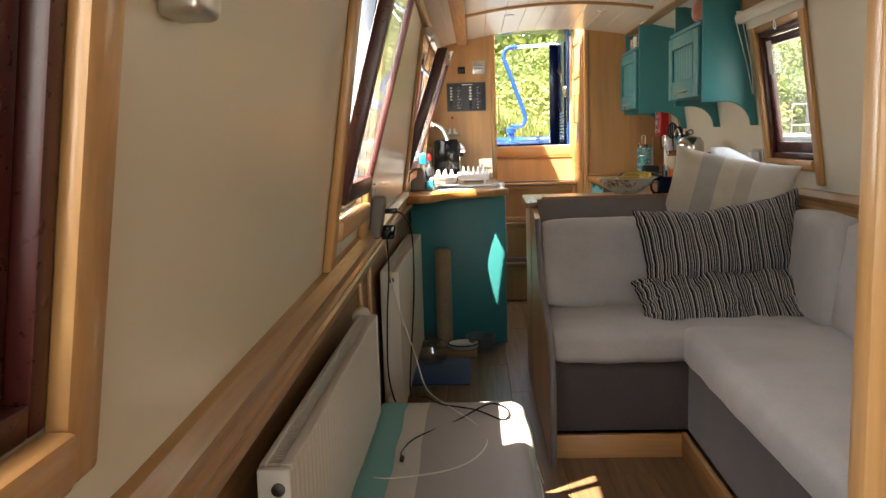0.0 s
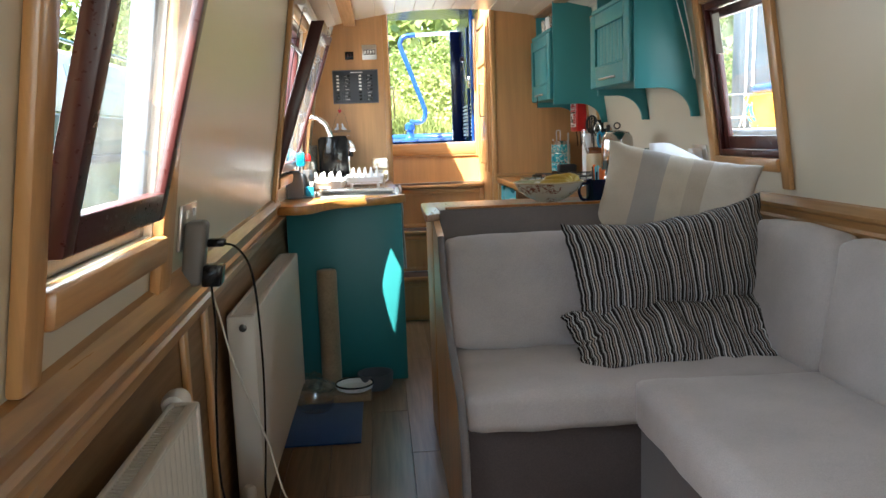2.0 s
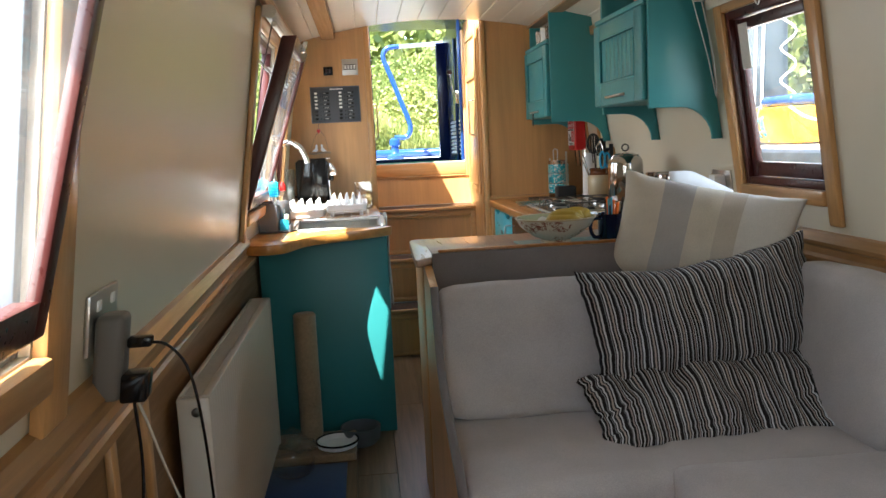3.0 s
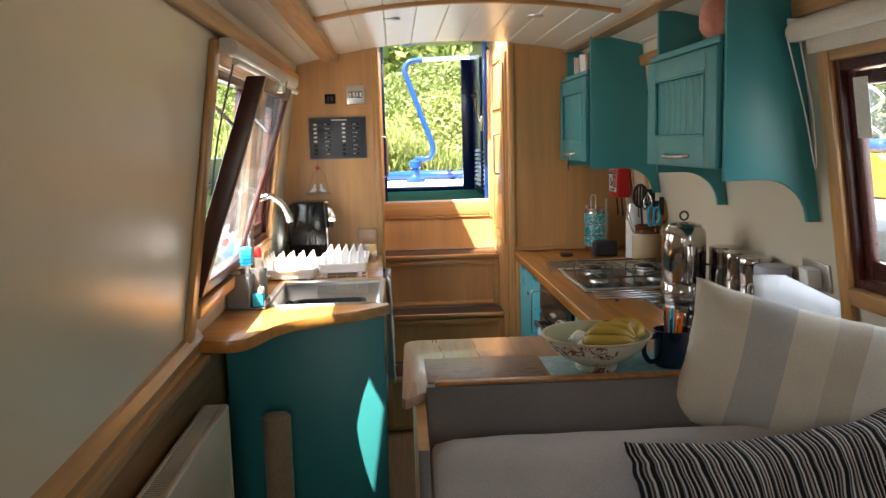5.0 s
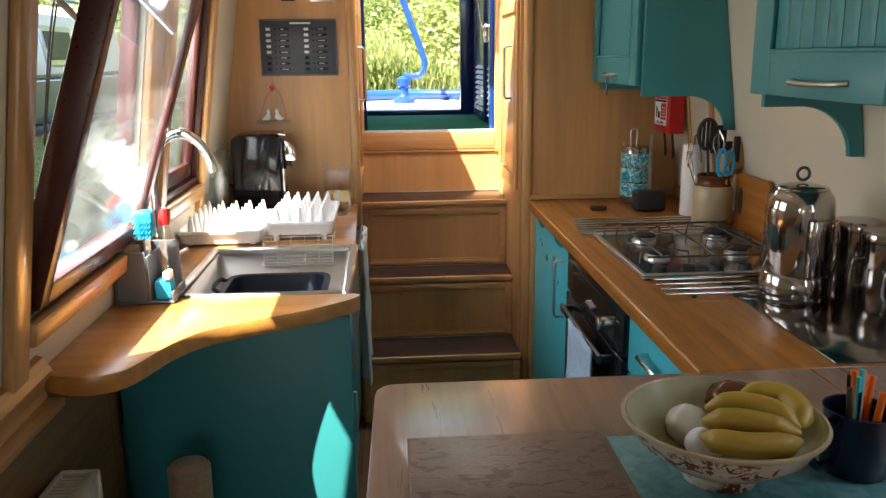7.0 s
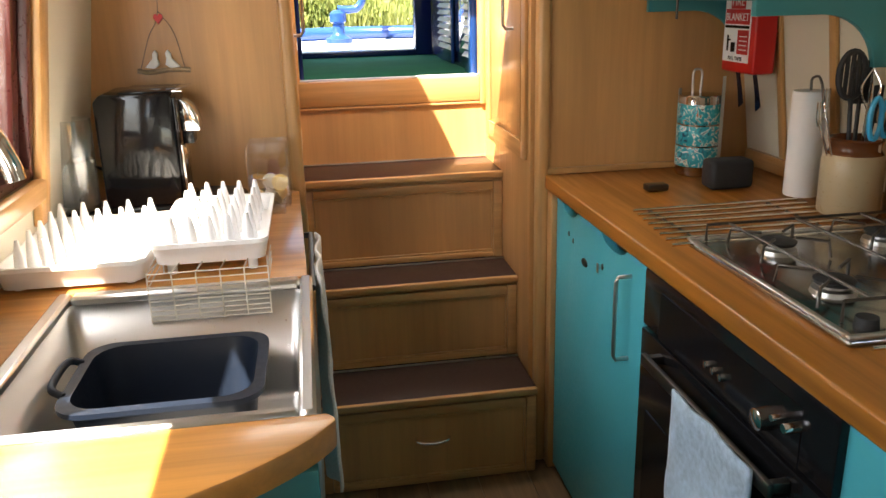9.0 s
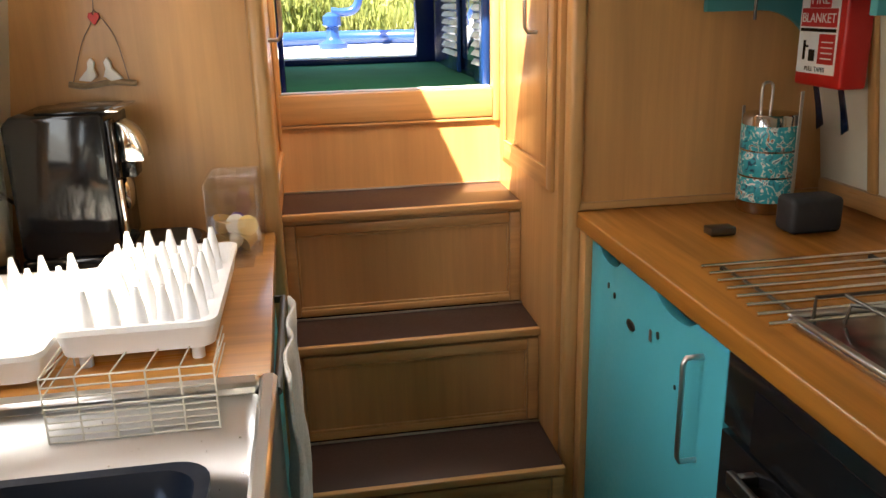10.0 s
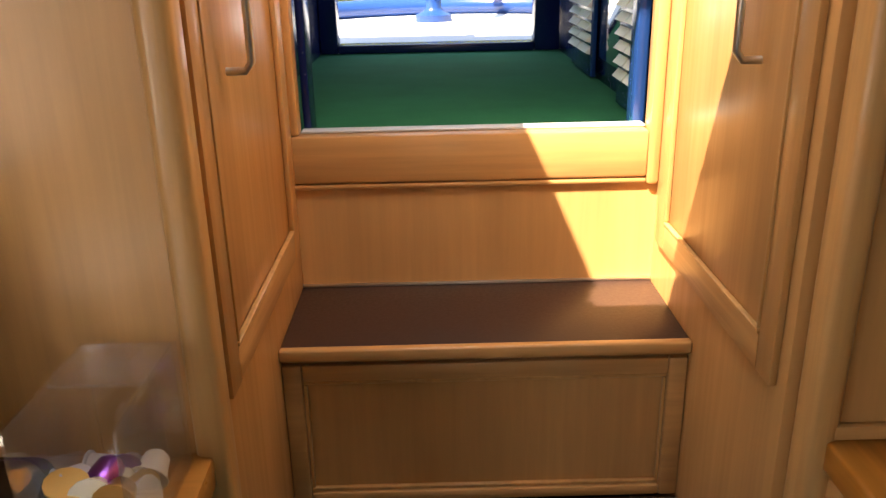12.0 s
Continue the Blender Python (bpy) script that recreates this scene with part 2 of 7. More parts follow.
M["greyblue"] = paint("pale_lavender_enamel", (0.46, 0.46, 0.54), 0.35, 0.05, 0.03)
M["blind"] = fabric("cream_blind", (0.66, 0.60, 0.50), 300, 0.06)
M["deckgrey"] = paint("pale_grey_deck", (0.55, 0.57, 0.60), 0.5, 0.1, 0.2)
BLK = (0.014, 0.012, 0.012)
M["stripe"] = striped("black_white_ticking", [(0.0, BLK), (0.07, 0.42), (0.105, BLK), (0.17, (0.34, 0.27, 0.24)), (0.20, 0.05), (0.25, 0.5), (0.30, BLK), (0.40, 0.2), (0.43, BLK), (0.46, 0.55), (0.50, 0.03), (0.56, (0.36, 0.30, 0.26)), (0.61, BLK), (0.65, 0.5), (0.69, BLK), (0.78, 0.13), (0.81, 0.42), (0.845, BLK), (0.91, (0.30, 0.24, 0.22)), (0.945, BLK), (0.97, 0.5)], "UV", "x", 8.0)
M["pillow"] = striped("cream_wide_stripe", [(0.0, (0.60, 0.53, 0.43)), (0.24, (0.43, 0.40, 0.37)), (0.42, (0.60, 0.54, 0.44)), (0.58, (0.51, 0.45, 0.37)), (0.70, (0.63, 0.59, 0.53))], "UV", "x", 1.0)
M["throw"] = striped("teal_grey_throw", [(0.0, (0.40, 0.42, 0.40)), (0.05, (0.16, 0.36, 0.35)), (0.22, (0.52, 0.50, 0.46)), (0.36, (0.34, 0.31, 0.31))], "UV", "x", 1.0)
fm, fnt, fb = mat("turquoise_floral_band", (0.01, 0.36, 0.40), 0.3)
fn1 = noise_tex(fnt, coords(fnt, 48.0), 1.0, 1.5, 0.5, 2.0)
fnt.links.new(ramp(fnt, fn1, [(0.30, (0.012, 0.05, 0.10)), (0.36, (0.01, 0.30, 0.36)), (0.54, (0.015, 0.40, 0.45)), (0.57, (0.75, 0.74, 0.66)), (0.62, (0.70, 0.72, 0.66)), (0.66, (0.012, 0.10, 0.16)), (0.74, (0.65, 0.20, 0.03))]), fb.inputs["Base Color"])
M["flaskband"] = fm
M["olive_glaze"] = paint("olive_cream_glaze", (0.34, 0.32, 0.18), 0.2, 0.2, 0.03)
M["adaptor"] = paint("smoke_grey_plastic", (0.15, 0.135, 0.12), 0.4, 0.1, 0.04)
M["cap_gold"] = metal("gold_foil", (0.72, 0.52, 0.22), 0.3)
M["cap_purple"] = metal("purple_foil", (0.22, 0.08, 0.40), 0.3)
M["tank"] = pane_glass("clear_tank_plastic", 0.22, 0.14, (0.96, 0.98, 0.98), 0.03)
M["pane_veil"] = pane_glass("clear_window_pane", 0.03, 0.03, (1, 1, 1), 0.004)


# ---- mesh tools (all in world metres) ----
def ob_from(name, bm, m, parent=None, smooth=None):
    bmesh.ops.recalc_face_normals(bm, faces=bm.faces)
    me = bpy.data.meshes.new(name)
    bm.to_mesh(me)
    bm.free()
    if m:
        me.materials.append(M[m] if isinstance(m, str) else m)
    if smooth is not None:
        me.shade_smooth()
        if smooth < 179:
            me.set_sharp_from_angle(angle=radians(smooth))
    ob = new(name, me)
    if parent:
        attach(ob, parent)
    return ob


def attach(ob, parent):
    ob.parent = parent
    ob.matrix_parent_inverse = world_of(parent).inverted()


def world_of(ob):
    return (world_of(ob.parent) @ ob.matrix_parent_inverse if ob.parent else Matrix()) @ ob.matrix_basis


def thing(name, loc, label, category, group="", kind=""):
    e = new(name)
    e.location = loc
    e.empty_display_size = 0.05
    return tagged(e, label, category, group, kind)


def bm_box(bm, lo, hi, bev=0.0, seg=2):
    r = bmesh.ops.create_cube(bm, size=1)
    for v in r["verts"]:
        v.co = Vector([a + (b - a) * (c + 0.5) for a, b, c in zip(lo, hi, v.co)])
    if bev:
        bev = min(bev, 0.45 * min(b - a for a, b in zip(lo, hi)))
        es = list({e for v in r["verts"] for e in v.link_edges})
        bmesh.ops.bevel(bm, geom=es, offset=bev, segments=seg, profile=0.5, affect="EDGES")
    return r


def box(name, lo, hi, m, bev=0.003, parent=None, fn=None, seg=2):
    bm = bmesh.new()
    bm_box(bm, lo, hi, bev, seg)
    if fn:
        for v in bm.verts:
            v.co = fn(v.co)
    return ob_from(name, bm, m, parent, 40)


def boxes(name, parts, m, bev=0.002, parent=None, fn=None):
    bm = bmesh.new()
    for lo, hi in parts:
        bm_box(bm, lo, hi, bev, 1)
    if fn:
        for v in bm.verts:
            v.co = fn(v.co)
    return ob_from(name, bm, m, parent, 40)


def prism(name, poly, axis, lo, hi, m, bev=0.0, parent=None, smooth=35):
    """A flat outline pushed along one axis; the outline's pairs are the other two axes in order."""
    bm = bmesh.new()
    i = "xyz".index(axis)
    def put(p, w):
        c = list(p)
        c.insert(i, w)
        return bm.verts.new(c)
    a, b = [put(p, lo) for p in poly], [put(p, hi) for p in poly]
    bm.faces.new(a), bm.faces.new(b[::-1])
    for k in range(len(poly)):
        j = (k + 1) % len(poly)
        bm.faces.new((a[k], b[k], b[j], a[j]))
    bmesh.ops.recalc_face_normals(bm, faces=bm.faces)
    if bev:
        es = [e for e in bm.edges if len(e.link_faces) == 2 and e.calc_face_angle(0) > 0.6]
        bmesh.ops.bevel(bm, geom=es, offset=bev, segments=2, profile=0.5, affect="EDGES")
    return ob_from(name, bm, m, parent, smooth)


def bm_lathe(bm, prof, c, n=28, axis="z"):
    rings = []
    for r, h in prof:
        ring = []
        for k in range(n):
            a = 2 * math.pi * k / n
            p = (r * math.cos(a), r * math.sin(a), h)
            p = {"z": p, "y": (p[0], p[2], p[1]), "x": (p[2], p[0], p[1])}[axis]
            ring.append(bm.verts.new(Vector(c) + Vector(p)))
        rings.append(ring)
    for a, b in zip(rings, rings[1:]):
        for k in range(n):
            bm.faces.new((a[k], a[(k + 1) % n], b[(k + 1) % n], b[k]))
    bm.faces.new(rings[0][::-1])
    bm.faces.new(rings[-1])


def lathe(name, prof, c, m, parent=None, n=28, axis="z", smooth=45):
    bm = bmesh.new()
    bm_lathe(bm, prof, c, n, axis)
    return ob_from(name, bm, m, parent, smooth)


def smooth_path(pts, per=6):
    pts = [Vector(p) for p in pts]
    if len(pts) < 3:
        return pts
    out = []
    ext = [2 * pts[0] - pts[1], *pts, 2 * pts[-1] - pts[-2]]
    for i in range(1, len(ext) - 2):
        p0, p1, p2, p3 = ext[i - 1:i + 3]
        for s in range(per):
            t = s / per
            out.append(0.5 * (2 * p1 + (p2 - p0) * t + (2 * p0 - 5 * p1 + 4 * p2 - p3) * t * t + (3 * p1 - p0 - 3 * p2 + p3) * t ** 3))
    return out + [pts[-1]]


def bm_tube(bm, pts, r, n=8):
    rings = []
    up = Vector((0.13, 0.31, 0.94))
    for i, p in enumerate(pts):
        d = (pts[min(i + 1, len(pts) - 1)] - pts[max(i - 1, 0)])
        d = d.normalized() if d.length > 1e-9 else Vector((0, 0, 1))
        s = d.cross(up)
        if s.length < 1e-3:
            s = d.cross(Vector((1, 0, 0)))
        s.normalize()
        up = s.cross(d).normalized()
        rr = r[i] if isinstance(r, list) else r
        rings.append([bm.verts.new(p + (s * math.cos(2 * math.pi * k / n) + up * math.sin(2 * math.pi * k / n)) * rr) for k in range(n)])
    for a, b in zip(rings, rings[1:]):
        for k in range(n):
            bm.faces.new((a[k], a[(k + 1) % n], b[(k + 1) % n], b[k]))
    bm.faces.new(rings[0][::-1]), bm.faces.new(rings[-1])


def tube(name, pts, r, m, parent=None, n=8, curved=True, per=6):
    bm = bmesh.new()
    bm_tube(bm, smooth_path(pts, per) if curved else [Vector(p) for p in pts], r, n)
    return ob_from(name, bm, m, parent, 60)


def wires(name, paths, r, m, parent=None, n=6, curved=False):
    bm = bmesh.new()
    for p in paths:
        bm_tube(bm, smooth_path(p) if curved else [Vector(q) for q in p], r, n)
    return ob_from(name, bm, m, parent, 60)


def soft_box(name, lo, hi, m, puff=0.012, r=0.035, cuts=14, wrinkle=0.004, parent=None, fn=None, seed=0.0, uv=None):
    """An upholstered block: rounded, slightly domed and creased."""
    lo, hi = Vector(lo), Vector(hi)
    size = hi - lo
    bm = bmesh.new()
    bmesh.ops.create_cube(bm, size=2)
    bmesh.ops.subdivide_edges(bm, edges=bm.edges, cuts=cuts, use_grid_fill=True)
    layer = bm.loops.layers.uv.new("UVMap") if uv else None
    half = size / 2
    mid = (lo + hi) / 2
    raw = {}
    for v in bm.verts:
        c = v.co.copy()
        raw[v] = c
        p = Vector([c[i] * half[i] for i in range(3)])
        rr = min(r, *(h * 0.95 for h in half))
        inner = Vector([max(-half[i] + rr, min(half[i] - rr, p[i])) for i in range(3)])
        d = p - inner
        if d.length > 1e-6:
            p = inner + d.normalized() * min(d.length, rr)
        bul = [(1 - c[(i + 1) % 3] ** 2) * (1 - c[(i + 2) % 3] ** 2) for i in range(3)]
        for i in range(3):
            p[i] += puff * bul[i] * c[i] ** 3
        p += mid
        p += wrinkle * Vector((noise.noise(p * 7 + Vector((seed, 0, 0))), noise.noise(p * 7 + Vector((0, seed + 9, 0))), noise.noise(p * 7 + Vector((0, 5, seed)))))
        v.co = p
    if layer:
        for f in bm.faces:
            for l in f.loops:
                c = raw[l.vert]
                l[layer].uv = ((c[uv[0]] + 1) / 2, (c[uv[1]] + 1) / 2)
    if fn:
        for v in bm.verts:
            v.co = fn(v.co)
    return ob_from(name, bm, m, parent, 180)


def lettering(name, body, size, m, pos, rot, parent):
    cu = bpy.data.curves.new(name, "FONT")
    cu.body, cu.size, cu.extrude, cu.align_x, cu.align_y = body, size, 0.0003, "CENTER", "CENTER"
    ob = new(name, cu)
    me = bpy.data.meshes.new_from_object(ob.evaluated_get(bpy.context.evaluated_depsgraph_get()))
    bpy.data.objects.remove(ob)
    me.transform(Matrix.LocRotScale(pos, Euler([radians(a) for a in rot]), None))
    me.materials.append(M[m])
    o = new(name, me)
    attach(o, parent)
    return o


# ---- the hull: leaning cabin sides, bulkheads, roof ----
Y0, BULK, SILL = -2.2, 5.825, 6.43
def xl(z, y=4.5):
    return 0.3255 - 0.028 * (min(max(y, 1.8), 4.2) - 1.8) + 0.15 * (z - 0.95)


def xr(z):
    return 2.03 - 0.14 * (z - 1.05)


def on_left(c):
    return Vector((xl(c[2], c[1]) + c[0], c[1], c[2]))


def on_right(c):
    return Vector((xr(c[2]) - c[0], c[1], c[2]))


def ceil_z(x):
    return 1.945 - 0.062 * ((x - 1.16) / 0.6) ** 2


def side_wall(name, fn, z0, z1, y0, y1, holes, m, t, label):
    """A cabin side with openings cut right through it; built flat and then leant."""
    ys = sorted({y0, y1, 1.8, 4.2, *(h[0] for h in holes), *(h[1] for h in holes)})
    zs = sorted({z0, z1, *(h[2] for h in holes), *(h[3] for h in holes)})
    solid = {}
    for i in range(len(ys) - 1):
        for k in range(len(zs) - 1):
            cy, cz = (ys[i] + ys[i + 1]) / 2, (zs[k] + zs[k + 1]) / 2
            solid[i, k] = not any(h[0] < cy < h[1] and h[2] < cz < h[3] for h in holes)
    bm = bmesh.new()
    def q(*ps):
        bm.faces.new([bm.verts.new(fn(p)) for p in ps])
    for (i, k), s in solid.items():
        if not s:
            continue
        a, b, c, d = ys[i], ys[i + 1], zs[k], zs[k + 1]
        q((0, a, c), (0, b, c), (0, b, d), (0, a, d))
        q((-t, a, c), (-t, b, c), (-t, b, d), (-t, a, d))
        for (di, dk), e in (((-1, 0), ((a, c), (a, d))), ((1, 0), ((b, c), (b, d))), ((0, -1), ((a, c), (b, c))), ((0, 1), ((a, d), (b, d)))):
            if not solid.get((i + di, k + dk), False):
                (p, r), (s2, u) = e
                q((0, p, r), (0, s2, u), (-t, s2, u), (-t, p, r))
    bmesh.ops.remove_doubles(bm, verts=bm.verts, dist=1e-5)
    return tagged(ob_from(name, bm, m), label, "wall", kind="structure")


W0 = (-0.30, 0.448, 0.998, 1.66)
W1 = (1.56, 2.04, 1.03, 1.66)
W2 = (4.055, 4.70, 1.022, 1.68)
W3 = (4.92, 5.36, 1.06, 1.68)
RW = (3.27, 3.77, 1.06, 1.63)
side_wall("wall_west", on_left, 0.86, 1.86, Y0, BULK, [W0, W1, W2, W3], "cream", 0.05, "cream satin painted cabin side with window openings")
side_wall("wall_east", on_right, 0.86, 1.90, Y0, BULK, [RW], "cream", 0.05, "cream satin painted cabin side with one window opening")
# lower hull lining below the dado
tagged(box("wall_west_lower", (0.16, Y0, 0), (0.24, 4.50, 0.86), "oak_shade", 0), "oak veneer lining below the dado rail", "wall", kind="structure")
tagged(box("wall_east_lower", (2.09, Y0, 0), (2.15, BULK, 0.86), "oak_shade", 0), "oak veneer lining below the dado rail", "wall", kind="structure")
tagged(box("wall_west_galley", (0.16, 4.503, 0), (0.24, BULK, 0.86), "oak_shade", 0), "hull lining behind the sink unit", "wall", kind="structure")
# unseen end bulkhead; the opening in it is assumed, to admit light
ws = thing("wall_south", (1.1, Y0, 0), "unseen oak veneer bulkhead with an assumed opening that lets fill light in", "wall", kind="structure")
box("bulkhead", (0.1, Y0 - 0.05, 0), (0.62, Y0, 2.0), "oak_z", 0, ws)
box("bulkhead", (1.58, Y0 - 0.05, 0), (2.2, Y0, 2.0), "oak_z", 0, ws)
box("bulkhead", (0.6205, Y0 - 0.05, 0), (1.5795, Y0, 0.55), "oak_z", 0, ws)
box("bulkhead", (0.6205, Y0 - 0.05, 1.85), (1.5795, Y0, 2.0), "oak_z", 0, ws)

# subfloor: planks are laid on it at the end of the file
floor = tagged(box("floor", (0.1, Y0, -0.06), (2.2, SILL, -0.012), "blackm", 0), "brown wood laminate floor laid lengthwise", "floor", kind="structure")


def dado(name, fn, y0, y1, label, west=True):
    prof = [(0.0, 0.80), (0.012, 0.80), (0.018, 0.808), (0.018, 0.828), (0.011, 0.834), (0.011, 0.842), (0.02, 0.848), (0.024, 0.862), (0.018, 0.872), (0.018, 0.892),
            (0.028, 0.90), (0.03, 0.912), (0.02, 0.925), (0.012, 0.935), (0.0, 0.94)]
    bm = bmesh.new()
    ys = [y0] + [y for y in (0.6, 1.8) if y0 < y < y1] + [y1]
    sag = lambda y: 0.041 * max(0.0, min(1.8 - y, 1.2))
    rows = [[bm.verts.new(fn((u, y, z - (sag(y) if west else 0)))) for u, z in prof] for y in ys]
    for a, b in zip(rows, rows[1:]):
        for i in range(len(prof) - 1):
            bm.faces.new((a[i], a[i + 1], b[i + 1], b[i]))
    bm.faces.new(rows[0]), bm.faces.new(rows[-1])
    return tagged(ob_from(name, bm, "oak_dado", None, 30), label, "rail", kind="structure")


dado("trim_dado_west", on_left, Y0, 4.13, "moulded oak dado rail along the cabin side")
dado("trim_dado_east", lambda c: on_right((c[0], c[1], c[2])), 1.06, 3.46, "moulded oak dado rail behind the sofa", False)
# shelf ledge joining the rail to the lining below
tagged(box("trim_ledge_west", (0.16, Y0, 0.842), (0.30, 4.13, 0.858), "oak_dado", 0.002), "oak ledge under the dado rail", "trim", kind="structure")
tagged(box("baseboard", (0.2405, Y0, 0.0), (0.258, 4.515, 0.10), "oak_y", 0.004), "oak skirting at the foot of the cabin side", "skirting", kind="structure")
# upright battens on the lining
for y in (0.9, 2.50, 2.72):
    tagged(box("trim_batten", (0.2405, y, 0.101), (0.254, y + 0.035, 0.80), "oak_trim", 0.003), "oak upright batten on the lining", "trim", kind="structure")


# ceiling: white boards along the boat, joints recessed, in one mesh
def ceiling():
    bm = bmesh.new()
    x, step, gap = 0.36, 0.118, 0.004
    while x < 2.0:
        pts = [(x, 0.0), (x + gap, -0.006), (x + step - gap, -0.006), (x + step, 0.0)]
        for (xa, ha), (xb, hb) in zip(pts, pts[1:]):
            for ya, yb in ((Y0, 4.655), (4.655, BULK)):
                vs = [bm.verts.new((px, py, ceil_z(px) + 0.006 + ph)) for px, ph, py in ((xa, ha, ya), (xb, hb, ya), (xb, hb, yb), (xa, ha, yb))]
                bm.faces.new(vs)
        x += step
    geo = bmesh.ops.extrude_face_region(bm, geom=bm.faces[:])
    for v in geo["geom"]:
        if isinstance(v, bmesh.types.BMVert):
            v.co.z += 0.03
    return tagged(ob_from("ceiling", bm, "ceil", None, 30), "white painted tongue and groove boarded ceiling, gently arched", "ceiling", kind="structure")


ceiling()
n = 18
xs = [0.58 + 1.08 * i / n for i in range(n + 1)]
for yb in (1.2, 2.93, 4.65):
    prism("trim_ceiling_rib", [(x, ceil_z(x) - 0.014) for x in xs] + [(x, ceil_z(x) + 0.004) for x in reversed(xs)], "y", yb, yb + 0.028, "oak_x", 0.002)["kind"] = "structure"
for x0 in (0.52, 1.70):
    box("trim_ceiling_strip", (x0, Y0, ceil_z(x0) - 0.02), (x0 + 0.075, BULK, ceil_z(x0 + 0.07) + 0.004), "oak_y", 0.004)["kind"] = "structure"
# haunch cover strips where side meets roof
box("trim_cornice", (0.0, Y0, 1.755), (0.022, BULK - 0.002, 1.80), "oak_y", 0.005, None, on_left)["kind"] = "structure"
box("trim_cornice", (0.0, Y0, 1.755), (0.022, BULK - 0.002, 1.80), "oak_y", 0.005, None, on_right)["kind"] = "structure"


def downlight(x, y, m="steel", r=0.032):
    z = ceil_z(x)
    e = thing("downlight", (x, y, z), "small round recessed ceiling downlight with chrome bezel", "lamp", "ceiling downlights")
    lathe("bezel", [(r * 0.7, 0.0), (r, -0.001), (r * 1.05, 0.004), (r * 0.6, 0.006)], (x, y, z - 0.003), m, e)
    lathe("lens", [(r * 0.62, -0.001), (r * 0.66, 0.002)], (x, y, z - 0.004), "white", e)


for x, y in ((0.86, 4.98), (1.42, 4.98), (0.86, 4.1), (1.42, 4.1), (0.86, 2.6), (1.42, 2.6)):
    downlight(x, y)
v = thing("roof_vent", (1.15, 4.38, ceil_z(1.15)), "brown mushroom vent grille in the ceiling", "vent")
lathe("rim", [(0.05, 0.0), (0.085, -0.008), (0.09, 0.006)], (1.15, 4.38, ceil_z(1.15) - 0.004), "brass", v)
for k in range(4):
    lathe("grille", [(0.016 + 0.016 * k, -0.012 + k * 0.002), (0.022 + 0.016 * k, -0.012 + k * 0.002), (0.022 + 0.016 * k, -0.002), (0.016 + 0.016 * k, -0.002)], (1.15, 4.38, ceil_z(1.15)), "darkmetal", v)

# stern bulkhead either side of the steps
def bulkhead(name, x0, x1, lean_fn, label):
    zz = [0.0, 0.86, 1.2, 1.5, 1.80]
    side = [(lean_fn(z) if z >= 0.86 else lean_fn(0.86), z) for z in zz]
    if x0 is None:
        top = [(side[-1][0] + (x1 - side[-1][0]) * k / 6, 0) for k in range(7)]
        top = [(x, ceil_z(x) + 0.005) for x, _ in top]
        poly = side + top + [(x1, 0.0)]
    else:
        top = [(x0 + (side[-1][0] - x0) * k / 6, 0) for k in range(7)]
        top = [(x, ceil_z(x) + 0.005) for x, _ in top]
        poly = [(x0, 0.0)] + top + side[::-1]
    return tagged(prism(name, poly, "y", BULK, BULK + 0.03, "oak_z"), label, "bulkhead", kind="structure")


bulkhead("wall_north_west", None, 0.765, lambda z: xl(z) - 0.04, "oak veneer bulkhead with switch panel")
bulkhead("wall_north_east", 1.45, None, lambda z: xr(z) + 0.04, "oak veneer bulkhead beside the steps")
# rounded door posts
for x0 in (0.755, 1.422):
    tagged(box("trim_door_post", (x0, BULK - 0.012, 0.0), (x0 + 0.036, BULK + 0.034, 1.965), "oak_trim", 0.012, seg=3), "rounded oak post at the companionway", "trim", kind="structure")

# companionway side linings with framed locker doors
def locker_side(x, sgn, label):
    lo, hi = (x - 0.02, x) if sgn > 0 else (x, x + 0.02)
    w = tagged(box("wall_companionway", (lo, BULK + 0.034, 0), (hi, SILL + 0.03, 2.0), "oak_z", 0.001), "oak veneer companionway lining", "wall", kind="structure")
    d = thing("locker_door", (x, 6.1, 0.93), label, "door", "companionway locker doors")
    def bx(nm, y0, y1, z0, z1, t0, t1, m, bev):
        a, b = (x + t0, x + t1) if sgn > 0 else (x - t1, x - t0)
        return box(nm, (a, y0, z0), (b, y1, z1), m, bev, d)
    bx("panel", 5.926, 6.335, 0.976, 1.865, 0.0005, 0.003, "oak_z", 0.001)
    bx("stile", 5.882, 5.925, 0.93, 1.93, 0.0005, 0.010, "oak_z", 0.002)
    bx("stile", 6.336, 6.385, 0.93, 1.93, 0.0005, 0.010, "oak_z", 0.002)
    bx("rail", 5.9255, 6.3355, 0.93, 0.975, 0.0005, 0.010, "oak_y", 0.002)
    bx("rail", 5.9255, 6.3355, 1.866, 1.93, 0.0005, 0.010, "oak_y", 0.002)
    bx("rail", 5.9265, 6.3345, 1.62, 1.66, 0.0032, 0.010, "oak_y", 0.002)
    for y0, y1, z0, z1 in ((5.9255, 5.931, 0.982, 1.86), (6.330, 6.3355, 0.982, 1.86), (5.9255, 6.3355, 0.9755, 0.981)):
        bx("bead", y0, y1, z0, z1, 0.0035, 0.012, "oak_trim", 0.002)
    s = 1 if sgn > 0 else -1
    hx = x + s * 0.010
    tube("handle", [(hx, 6.01, 1.285), (hx + s * 0.022, 6.01, 1.285), (hx + s * 0.03, 6.01, 1.295), (hx + s * 0.03, 6.01, 1.48), (hx + s * 0.022, 6.01, 1.49), (hx, 6.01, 1.49)], 0.005, "steel", d, curved=False)


locker_side(0.776, 1, "oak framed locker door with steel bow handle")
locker_side(1.412, -1, "oak framed locker door with steel bow handle")

